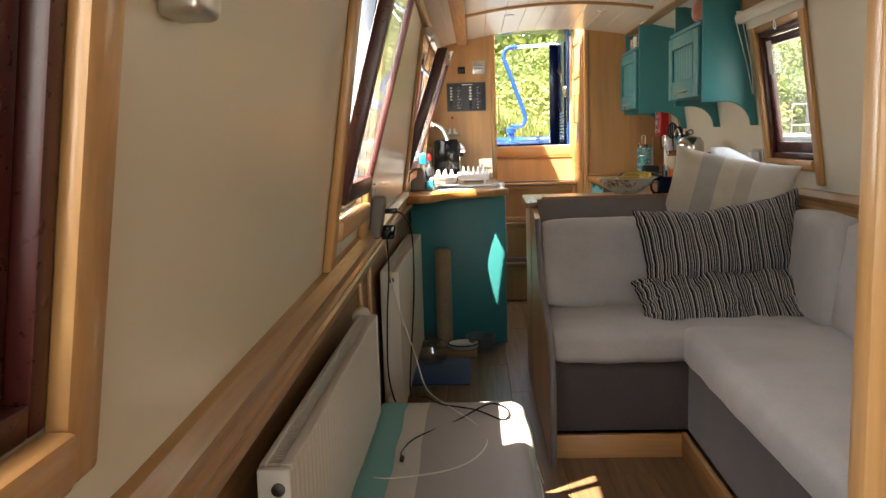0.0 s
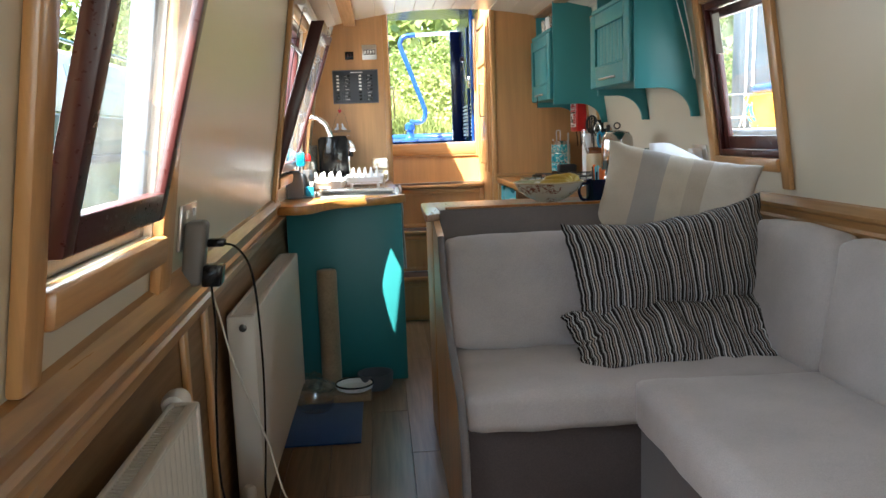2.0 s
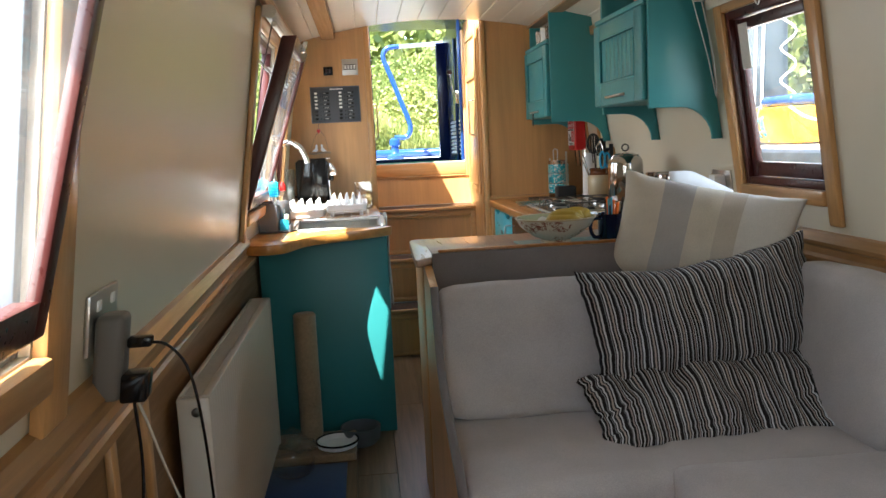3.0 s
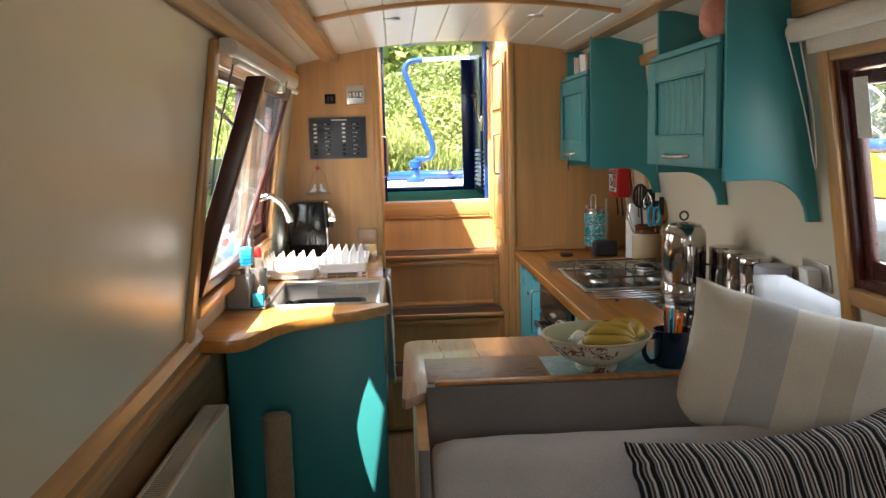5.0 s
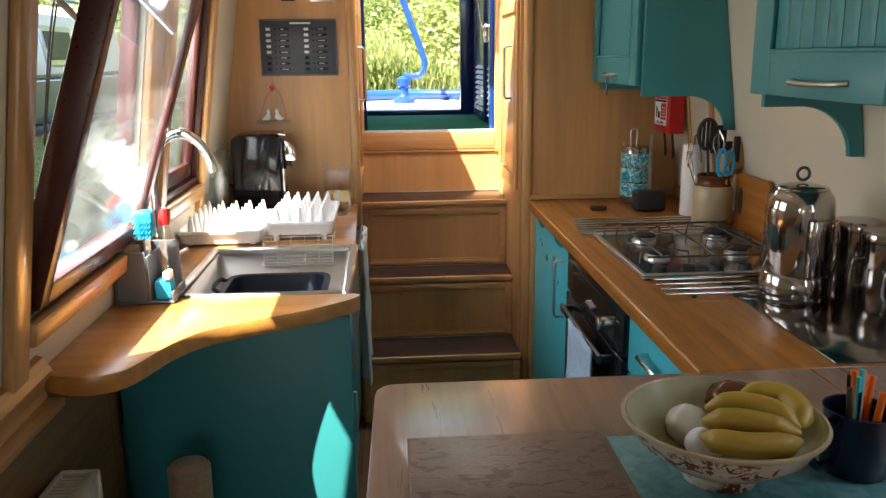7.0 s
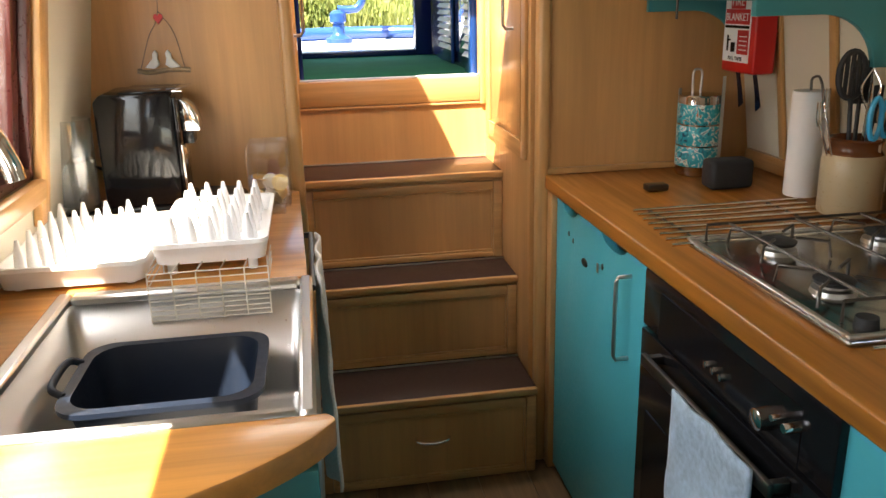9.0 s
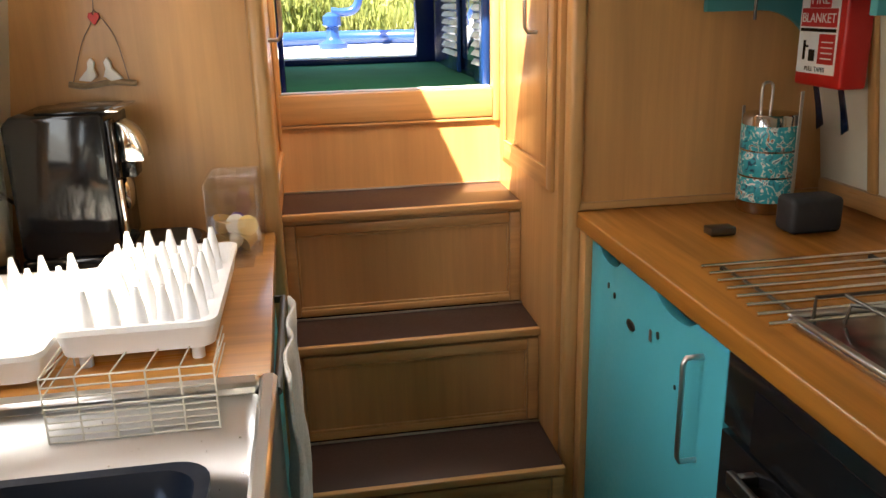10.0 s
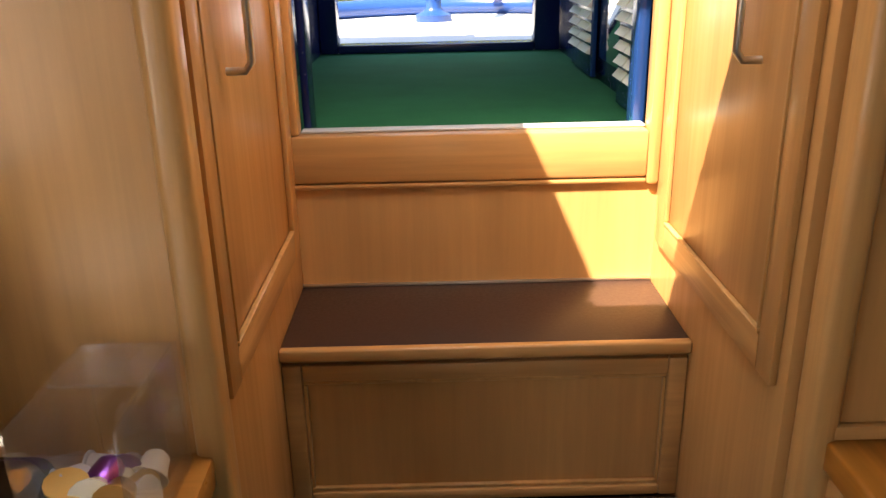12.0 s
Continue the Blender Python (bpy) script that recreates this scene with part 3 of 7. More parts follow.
# ---- companionway steps ----
stairs = thing("stairs", (1.1, 6.0, 0), "oak boxed steps with dark brown vinyl treads", "stairs", kind="structure")
XA, XB = 0.7765, 1.4115
for y, z, back in ((5.755, 0.283, 5.985), (5.983, 0.55, 6.172), (6.174, 0.84, SILL)):
    zb = {0.283: 0.0, 0.55: 0.283, 0.84: 0.55}[z]
    box("tread", (XA, y + 0.0125, z - 0.022), (XB, back + 0.012, z), "tread", 0.002, stairs)
    box("nosing", (XA, y - 0.004, z - 0.019), (XB, y + 0.012, z + 0.002), "oak_x", 0.004, stairs, seg=3)
    box("riser", (XA, y + 0.022, zb + 0.002), (XB, y + 0.036, z - 0.024), "oak_z", 0, stairs)
    for lo, hi in (((XA, y + 0.008, zb + 0.003), (XA + 0.03, y + 0.0215, z - 0.031)), ((XB - 0.03, y + 0.008, zb + 0.003), (XB, y + 0.0215, z - 0.031)),
                   ((XA + 0.0305, y + 0.008, zb + 0.003), (XB - 0.0305, y + 0.0215, zb + 0.022)), ((XA + 0.0305, y + 0.008, z - 0.06), (XB - 0.0305, y + 0.0215, z - 0.031))):
        box("frame", lo, hi, "oak_x", 0.004, stairs)
    boxes("bead", [((XA + 0.031, y + 0.013, zb + 0.0225), (XB - 0.031, y + 0.0215, zb + 0.029)), ((XB - 0.036, y + 0.013, zb + 0.030), (XB - 0.031, y + 0.0215, z - 0.068)),
                   ((XA + 0.031, y + 0.013, zb + 0.030), (XA + 0.036, y + 0.0215, z - 0.068)), ((XA + 0.031, y + 0.013, z - 0.067), (XB - 0.031, y + 0.0215, z - 0.061))], "oak_trim", 0.001, stairs)
    # steel strip added to stand for the sunlit line at the tread's back
    box("edging", (XA, back - 0.0075, z + 0.0005), (XB, back - 0.0005, z + 0.005), "steel", 0.001, stairs)
tube("handle", [(1.05, 5.762, 0.152), (1.06, 5.745, 0.15), (1.10, 5.74, 0.146), (1.14, 5.745, 0.15), (1.15, 5.762, 0.152)], 0.004, "chrome", stairs)
# riser up to the hatch sill, and the sill board
tagged(box("wall_sill_riser", (0.777, SILL, 0.842), (1.423, SILL + 0.025, 1.03), "oak_z", 0), "oak veneer riser below the hatch sill", "wall", kind="structure")
s = thing("sill", (1.1, SILL, 1.03), "moulded oak board at the hatch sill", "sill", kind="structure")
box("board", (0.777, SILL - 0.010, 1.035), (1.39, SILL + 0.03, 1.118), "oak_x", 0.005, s)
box("moulding", (0.777, SILL - 0.008, 1.024), (1.39, SILL - 0.0005, 1.034), "oak_x", 0.004, s)
box("post", (1.39, SILL - 0.012, 1.022), (1.4115, SILL + 0.03, 1.965), "oak_trim", 0.006, s)
box("post", (0.7765, SILL - 0.005, 1.119), (0.792, SILL + 0.03, 1.965), "oak_trim", 0.004, s)
box("edging", (0.792, SILL + 0.02, 1.1185), (1.389, SILL + 0.05, 1.122), "deckgrey", 0.001, s)

# ---- engine space aft of the sill, steel painted navy ----
tagged(box("floor_stern", (0.60, SILL + 0.052, 1.04), (1.55, 7.80, 1.10), "carpet", 0.004), "green ribbed matting on the stern floor", "floor", kind="structure")
tagged(box("wall_stern_west", (0.58, SILL + 0.035, 0.9), (0.655, 7.86, 2.06), "navy", 0.004), "navy painted steel stern side", "wall", kind="structure")
tagged(box("wall_stern_east", (1.44, SILL + 0.035, 0.9), (1.52, 7.86, 2.06), "navy", 0.004), "navy painted steel stern side", "wall", kind="structure")
st = thing("stern_frame", (1.1, 7.8, 1.1), "navy painted steel frame of the stern doorway", "door frame", kind="structure")
box("post", (0.655, 7.78, 1.101), (0.712, 7.86, 2.05), "navy", 0.004, st)
box("post", (1.357, 7.78, 1.101), (1.439, 7.86, 2.05), "navy", 0.004, st)
box("threshold", (0.7125, 7.78, 1.101), (1.3565, 7.86, 1.128), "navy", 0.004, st)
# inner steel jamb beside the oak posts
jam = thing("steel_jamb", (1.1, 6.48, 1.1), "blue steel jambs of the open stern doors", "door frame", kind="structure")
box("jamb", (0.792, SILL + 0.052, 1.101), (0.806, SILL + 0.115, 2.04), "navy", 0.003, jam)
box("jamb", (1.374, SILL + 0.052, 1.101), (1.395, SILL + 0.10, 2.04), "blue", 0.003, jam)


def louvre_door(y0, y1, x, label):
    d = thing("louvred_door", (x, (y0 + y1) / 2, 1.101), label, "door", "open steel louvred doors")
    box("leaf", (x, y0, 1.105), (x + 0.012, y1, 2.0), "blue", 0.003, d)
    w = (y1 - y0 - 0.04) / 2
    for c in range(2):
        for k in range(9):
            z = 1.16 + k * 0.028
            ya = y0 + 0.015 + c * (w + 0.01)
            prism("louvre", [(x - 0.001, z), (x - 0.014, z + 0.004), (x - 0.001, z + 0.02)], "y", ya, ya + w, "white", 0, d)
    return d


louvre_door(6.56, 6.76, 1.405, "open blue steel door with bright louvres")
louvre_door(7.12, 7.42, 1.42, "open blue steel door with bright louvres")
sp = thing("stern_pane", (1.43, 6.95, 1.2), "small glazed panel in the stern side reflecting the deck", "window", kind="structure")
box("pane", (1.428, 6.83, 1.16), (1.4395, 7.07, 1.92), "chrome", 0.002, sp)
th = thing("throttle_lever", (1.43, 7.0, 1.6), "chrome engine throttle lever with dark red knob", "lever")
box("housing", (1.405, 6.97, 1.52), (1.439, 7.05, 1.62), "chrome", 0.012, th)
tube("lever", [(1.40, 7.0, 1.58), (1.385, 7.0, 1.66), (1.375, 7.0, 1.73)], 0.006, "chrome", th)
lathe("knob", [(0.004, -0.018), (0.016, -0.012), (0.02, 0), (0.016, 0.012), (0.004, 0.018)], (1.373, 7.0, 1.745), "red_frame", th, 16)

# steel roof with the hatch hole; unseen lid slid aft shades the matting
rf = thing("roof", (1.1, 3, 2.0), "navy painted steel cabin roof with an open hatch", "roof", kind="structure")
box("roof_plate", (0.25, Y0, 2.02), (2.15, 5.80, 2.035), "navy", 0, rf)
box("roof_plate", (0.25, 5.80, 2.02), (0.75, 7.86, 2.035), "navy", 0, rf)
box("roof_plate", (1.425, 5.80, 2.02), (2.15, 7.86, 2.035), "navy", 0, rf)
box("coaming", (0.735, BULK + 0.032, 1.99), (0.75, 7.86, 2.09), "navy", 0, rf)
box("coaming", (1.4255, BULK + 0.032, 1.99), (1.44, 7.86, 2.09), "navy", 0, rf)
box("hatch_lid", (0.735, 6.12, 2.15), (1.455, 7.75, 2.17), "navy", 0, rf)
boxes("hatch_runner", [((0.735, 6.12, 2.0905), (0.75, 7.75, 2.1495)), ((1.4405, 6.12, 2.0905), (1.455, 7.75, 2.1495))], "navy", 0, rf)
# roof edges close the gap above the leaning sides
box("roof_edge", (0.20, Y0, 1.858), (0.262, 7.86, 2.019), "navy", 0, rf)
box("roof_edge", (2.085, Y0, 1.898), (2.14, 7.86, 2.019), "navy", 0, rf)
boxes("stern_side_plate", [((0.2, BULK + 0.031, 0.3), (0.26, 7.86, 1.857)), ((2.085, BULK + 0.031, 0.3), (2.14, 7.86, 1.897)), ((0.2605, 7.80, 0.3), (0.579, 7.86, 2.019)), ((1.521, 7.80, 0.3), (2.084, 7.86, 2.019))], "navy", 0, rf)

# partition beside the sofa
pt = thing("partition", (1.2, 1.0, 0), "cream partition with an oak lipping at the sofa's end", "partition", kind="structure")
box("board", (1.20, 1.0, 0), (1.86, 1.03, 1.88), "cream", 0, pt)
box("board", (1.8605, 1.0, 0), (1.985, 1.03, 0.95), "cream", 0, pt)
box("lipping", (1.158, 0.99, 0), (1.1995, 1.04, 1.90), "oak_trim", 0.006, pt)
box("cap", (1.12, 0.96, 0.40), (1.20, 0.989, 0.44), "oak_y", 0.006, pt)


# ---- windows ----
def window(name, fn, W, tilt, label, frame_bot=0.10, clear_top=0.06, fw=0.055, f=0.034, pane="pane", far=None, foot=None, outer="red_frame", deep=-0.030):
    """An oak lined opening with a dark red framed pane; tilt is how far its head leans into the cabin."""
    y0, y1, z0, z1 = W
    w = thing(name, fn((0, (y0 + y1) / 2, z0)), label, "window", kind="structure")
    box("architrave", (0.0005, y0 - fw, z0 - frame_bot), (0.02, y0, z1 + clear_top), "oak_trim", 0.006, w, fn)
    box("architrave", (0.0005, y1, z0 - frame_bot), (0.02, y1 + (far or fw), z1 + clear_top), "oak_trim", 0.006, w, fn)
    box("architrave", (0.0005, y0 + 0.0005, z1), (0.018, y1 - 0.0005, z1 + clear_top), "oak_y", 0.006, w, fn)
    box("sill", (0.0005, y0 + 0.0005, z0 - 0.045), (0.03, y1 - 0.0005, z0), "oak_y", 0.008, w, fn)
    # outer fixed frame in the thickness of the side
    e = -0.012 if tilt else 0.004
    for nm, lo, hi in (("frame", (-0.05, y0, z0), (e, y0 + 0.022, z1)), ("frame", (-0.05, y1 - 0.022, z0), (e, y1, z1)),
                       ("frame", (-0.05, y0 + 0.0222, z0), (e, y1 - 0.0222, z0 + 0.025)), ("frame", (-0.05, y0 + 0.0222, z1 - 0.025), (e, y1 - 0.0222, z1))):
        box(nm, lo, hi, outer, 0.003, w, fn)
    a, b, c, d = y0 + 0.024, y1 - 0.024, z0 + (0.014 if foot else 0.028), z1 - 0.03
    lean = lambda p: fn((p[0] + tilt * (p[2] - c) / (d - c), p[1], p[2]))
    u0, us, u1 = (deep, 0.006, 0.024) if tilt else (-0.036, -0.036, -0.013)
    up = 0.014 if tilt else -0.0245
    for nm, lo, hi in (("sash", (u0, a, c), (u1, a + f, d)), ("sash", (us, b - f, c), (u1, b, d)), ("sash", (u0 if tilt else us, a + f, c), (u1, b - f, c + (foot or f * 1.4))), ("sash", (us, a + f, d - f), (u1, b - f, d))):
        box(nm, lo, hi, "red_frame", 0.004, w, lean)
    g = box("pane", (up - 0.002, a + f * 0.8, c + (foot or f) - 0.004), (up + 0.002, b - f * 0.8, d - f * 0.8), pane, 0, w, lean)
    g.visible_shadow = False
    if tilt:
        boxes("catch", [((u1, (a + b) / 2 - 0.02, d - 0.03), (u1 + 0.02, (a + b) / 2 + 0.02, d + 0.012))], "chrome", 0.003, w, lean)
        for yy in (a + 0.006, b - 0.006):
            p, q = lean((u0 + 0.01, yy, d - 0.14)), fn((-0.02, yy, d - 0.05))
            tube("stay", [p, q], 0.006, "steel", w, curved=False)
    return w


window("window_1", on_left, W0, 0.0, "dark red framed cabin window with an oak surround", 0.05, 0.06, 0.053, 0.032)
window("window_2", on_left, W1, 0.075, "dark red framed hopper window tilted open, oak surround", 0.10, 0.06, 0.05, 0.032, "pane_veil", 0.085, outer="greymat", deep=-0.008)
window("window_3", on_left, W2, 0.12, "dark red framed hopper window tilted open above the sink", 0.11, 0.06, 0.07, 0.038, "pane_hazy", 0.105, 0.042)
window("window_4", on_left, W3, 0.0, "dark red framed window with oak surround beside the sink")
window("window_5", on_right, RW, 0.0, "dark red framed window with oak surround above the sofa")


# ---- saloon: sofa, stool, radiators ----
def sofa():
    s = thing("corner_sofa", (1.4, 2.9, 0), "built-in grey upholstered corner sofa on charcoal bases", "sofa")
    # end panel with its curved front edge
    edge = smooth_path([(0, 2.735, 0.0), (0, 2.735, 0.10), (0, 2.738, 0.24), (0, 2.755, 0.36), (0, 2.83, 0.46), (0, 3.05, 0.535), (0, 3.22, 0.61), (0, 3.30, 0.70), (0, 3.36, 0.84)], 4)
    poly = [(p.y, p.z) for p in edge] + [(3.60, 0.884), (3.60, 0.0)]
    prism("end_panel", poly, "x", 0.885, 0.908, "oak_z", 0.0, s)
    bm = bmesh.new()
    bm_tube(bm, [Vector((0.8965, p.y - 0.002, p.z)) for p in edge], 0.0125, 8)
    ob_from("edging", bm, "grey_back", s, 60)
    # bases and plinths
    box("base", (0.909, 2.845, 0.088), (2.08, 3.44, 0.355), "grey_dark", 0.006, s)
    box("base", (1.405, 1.04, 0.088), (2.08, 2.844, 0.355), "grey_dark", 0.006, s)
    box("plinth", (0.909, 2.80, 0.0), (1.374, 2.82, 0.088), "oak_x", 0.002, s)
    box("plinth", (1.375, 1.04, 0.0), (1.395, 2.82, 0.088), "oak_y", 0.002, s)
    # seat cushions
    soft_box("seat", (0.91, 2.80, 0.356), (1.95, 3.36, 0.475), "grey_seat", 0.010, 0.03, 22, 0.006, s, seed=1)
    soft_box("seat", (1.372, 1.06, 0.357), (1.97, 2.835, 0.492), "grey_seat", 0.016, 0.035, 26, 0.007, s, seed=4)
    # back cushion, leaning
    soft_box("backrest", (0.915, 3.235, 0.478), (1.93, 3.335, 0.83), "grey_seat", 0.008, 0.03, 20, 0.005, s, lambda c: Vector((c.x, c.y + 0.36 * (c.z - 0.48), c.z)), 7)
    for y0, y1, sd in ((2.80, 3.30, 2), (1.92, 2.785, 5), (1.06, 1.90, 8)):
        soft_box("backrest", (1.87, y0, 0.475), (1.975, y1, 0.862), "grey_seat", 0.012, 0.035, 18, 0.006, s, lambda c: Vector((c.x + 0.14 * (c.z - 0.48), c.y, c.z)), sd)
    # upholstered divider top behind the back cushion
    prism("divider", [(3.50, 0.36), (3.50, 0.83), (3.552, 0.911), (3.5745, 0.911), (3.5745, 0.36)], "x", 0.91, 2.03, "grey_back", 0.004, s)
    return s


sofa()
# worktop on the divider, with a slanted near corner
top = thing("divider_table", (1.2, 3.8, 0), "wood laminate breakfast table top with a rounded corner", "table")
pts = [(0.93, 3.575), (2.02, 3.575), (2.02, 4.035), (0.90, 4.035), (0.882, 4.03), (0.868, 4.012), (0.865, 3.99), (0.855, 3.52), (0.862, 3.505)]
prism("table_top", pts, "z", 0.876, 0.90, "table", 0.003, top)
box("lipping", (0.93, 3.552, 0.9115), (2.02, 3.5745, 0.921), "worktop", 0.003, top)
box("support", (0.885, 3.635, 0.0), (0.905, 4.0, 0.875), "oak_z", 0.002, top)
box("support", (0.906, 3.975, 0.0), (1.50, 3.995, 0.875), "teal", 0.002, top)


# striped cushion with a loose flap, and the pale pillow behind
def scatter_cushion(name, w, h, t, m, M4, label, cat, seed, ear=0.05, wr=0.012, sag=0.0, pucker=0.0, full=3.2):
    bm = bmesh.new()
    layer = bm.loops.layers.uv.new("UVMap")
    nx, nz = 56, 36
    grid = {}
    for side in (1, -1):
        for i in range(nx + 1):
            for k in range(nz + 1):
                u, v = 2 * i / nx - 1, 2 * k / nz - 1
                th = t * (max(0.0, (1 - abs(u) ** full) * (1 - abs(v) ** full))) ** 0.6
                x = u * w / 2 * (1 - ear * (1 - v * v))
                z = v * h / 2 * (1 - 1.3 * ear * (1 - u * u)) - sag * (1 - u * u) * (v + 1) * 0.5
                rim = max(abs(u), abs(v)) ** 4
                x += pucker * rim * noise.noise(Vector((seed, v * 7, u * 2)))
                z += pucker * rim * noise.noise(Vector((u * 5 + seed, 3, v * 2)))
                cr = wr * noise.noise(Vector((x * 9 + seed, z * 4, 0.3))) + wr * 0.7 * noise.noise(Vector((x * 17 + seed, z * 14, 2.3)))
                y = side * th + cr + pucker * rim * noise.noise(Vector((u * 13, v * 11, seed)))
                if side == -1 and (i in (0, nx) or k in (0, nz)):
                    continue
                if i in (0, nx) or k in (0, nz):
                    y = cr
                grid[side, i, k] = (bm.verts.new(M4 @ Vector((x, y, z))), (u + 1) / 2, (v + 1) / 2)
    def g(side, i, k):
        return grid.get((side, i, k)) or grid[1, i, k]
    for side in (1, -1):
        for i in range(nx):
            for k in range(nz):
                q = [g(side, i, k), g(side, i + 1, k), g(side, i + 1, k + 1), g(side, i, k + 1)]
                f = bm.faces.new([a[0] for a in q])
                for l, a in zip(f.loops, q):
                    l[layer].uv = (a[1], a[2])
    return tagged(ob_from(name, bm, m, None, 180), label, cat)


scatter_cushion("striped_cushion", 0.70, 0.35, 0.085, "stripe", pose(1.645, 3.235, 0.748, -18, -6, 4), "black and white ticking striped cushion leaning on the sofa back", "cushion", 3, wr=0.022, sag=0.03, pucker=0.007)
scatter_cushion("striped_cushion", 0.66, 0.26, 0.04, "stripe", pose(1.60, 3.09, 0.545, -52, -2, 3), "crumpled black and white ticking striped cushion on the sofa seat", "cushion", 8, ear=0.03, wr=0.036, pucker=0.013)
scatter_cushion("pale_pillow", 0.53, 0.33, 0.065, "pillow", pose(1.715, 3.43, 0.928, -12, 11, -30), "cream pillow with wide beige stripes propped on the divider", "pillow", 14, ear=0.07, wr=0.010, pucker=0.004, full=2.4)

# footstool under a fringed throw
fs = thing("footstool", (0.54, 1.95, 0), "low footstool covered by a teal, white and grey striped throw", "footstool")
soft_box("cushion", (0.31, 1.40, 0.02), (0.775, 2.36, 0.385), "throw", 0.012, 0.045, 22, 0.008, fs, uv=(0, 1), seed=11)
random.seed(4)
bm = bmesh.new()
for i in range(110):
    y = 1.45 + 0.88 * i / 110 + random.uniform(-0.004, 0.004)
    z = 0.33
    pts = [Vector((0.778, y, z))]
    for k in range(4):
        pts.append(pts[-1] + Vector((random.uniform(-0.004, 0.008), random.uniform(-0.012, 0.012), -0.022)))
    bm_tube(bm, pts, 0.0018, 4)
ob_from("fringe", bm, "cloth", fs, 60)


def radiator(y0, y1, x0, x1, z0, z1, label):
    r = thing("radiator", ((x0 + x1) / 2, (y0 + y1) / 2, z0), label, "radiator", "panel radiators")
    # pressed front with upright flutes
    n = int((y1 - y0) / 0.033)
    prof = []
    for i in range(n):
        a = y0 + 0.02 + (y1 - y0 - 0.04) * i / n
        st = (y1 - y0 - 0.04) / n
        prof += [(x1 - 0.0025, a), (x1, a + st * 0.2), (x1, a + st * 0.65), (x1 - 0.0025, a + st * 0.85)]
    poly = [(x1 - 0.014, y0 + 0.02)] + prof + [(x1 - 0.014, y1 - 0.02)]
    prism("front", poly, "z", z0 + 0.012, z1 - 0.012, "rad", 0, r, 25)
    box("back", (x0, y0 + 0.02, z0 + 0.012), (x0 + 0.01, y1 - 0.02, z1 - 0.012), "rad", 0.002, r)
    box("end_cap", (x0, y0, z0), (x1 + 0.002, y0 + 0.018, z1 - 0.002), "rad", 0.006, r)
    box("end_cap", (x0, y1 - 0.018, z0), (x1 + 0.002, y1, z1 - 0.002), "rad", 0.006, r)
    box("top_rail", (x1 - 0.02, y0 + 0.0185, z1 - 0.011), (x1 + 0.002, y1 - 0.0185, z1), "rad", 0.004, r)
    box("top_rail", (x0, y0 + 0.0185, z1 - 0.011), (x0 + 0.012, y1 - 0.0185, z1), "rad", 0.004, r)
    m = int((y1 - y0) / 0.012)
    boxes("grille", [((x0 + 0.0125, y0 + 0.025 + i * 0.012, z1 - 0.009), (x1 - 0.0205, y0 + 0.031 + i * 0.012, z1 - 0.002)) for i in range(m - 4)], "rad", 0, r)
    lathe("vent_plug", [(0.011, 0), (0.011, -0.004), (0.004, -0.006)], ((x0 + x1) / 2 + 0.008, y0, z1 - 0.035), "darkmetal", r, 14, "y")
    tube("pipe", [((x0 + x1) / 2, y0 - 0.035, 0.0), ((x0 + x1) / 2, y0 - 0.035, z0 + 0.03), ((x0 + x1) / 2, y0 - 0.01, z0 + 0.045), ((x0 + x1) / 2, y0 + 0.01, z0 + 0.045)], 0.008, "rad", r)
    lathe("valve", [(0.016, 0), (0.02, 0.01), (0.02, 0.045), (0.012, 0.055)], ((x0 + x1) / 2, y0 - 0.035, z0 + 0.045), "rad", r, 14)
    for yb in (y0 + 0.2, y1 - 0.23):
        box("bracket", (x0 - 0.03, yb, z1 - 0.12), (x0, yb + 0.03, z1 - 0.05), "rad", 0, r)
    return r


radiator(1.115, 2.25, 0.281, 0.335, 0.13, 0.685, "white double panel radiator under the window")
radiator(2.93, 4.16, 0.262, 0.335, 0.12, 0.70, "white panel radiator along the cabin side")
tv = thing("radiator_valve", (0.272, 2.29, 0.13), "white thermostatic valve head at the radiator", "valve")
lathe("head", [(0.014, 0.03), (0.022, 0.02), (0.027, 0.0), (0.027, -0.022), (0.022, -0.036), (0.010, -0.040)], (0.285, 2.285, 0.672), "rad", tv, 18, "y")
lathe("stem", [(0.01, -0.53), (0.01, -0.05)], (0.272, 2.29, 0.665), "brass", tv, 10)

# wall lamp near the first window
wl = thing("wall_lamp", (0.36, 0.74, 1.3), "brushed steel wall light on the cabin side", "lamp")
box("shade", (0.0005, 0.592, 1.297), (0.04, 0.648, 1.42), "steel", 0.008, wl, on_left, 3)

# socket, adaptors and leads
so = thing("wall_socket", on_left((0, 2.34, 1.03)), "brushed metal double wall socket", "socket")
box("plate", (0.0005, 2.235, 0.975), (0.008, 2.375, 1.062), "steel", 0.003, so, on_left)
for y in (2.262, 2.33):
    box("switch", (0.0085, y, 1.035), (0.012, y + 0.016, 1.05), "white_plastic", 0.001, so, on_left)
ad = thing("plug_adaptor", on_left((0.04, 2.3, 0.98)), "grey plug-in timer adaptor in the socket", "adaptor")
box("body", (0.0085, 2.25, 0.905), (0.05, 2.30, 1.03), "adaptor", 0.010, ad, on_left, 3)
usb = thing("usb_charger", on_left((0.08, 2.3, 0.9)), "black cube charger with leads", "charger")
box("body", (0.0505, 2.242, 0.905), (0.088, 2.284, 0.947), "gloss_black", 0.005, usb, on_left, 3)
bplug = thing("usb_plug", on_left((0.08, 2.3, 1.0)), "small black plug on a lead", "plug")
box("body", (0.0505, 2.268, 0.978), (0.085, 2.288, 0.994), "black", 0.004, bplug, on_left)
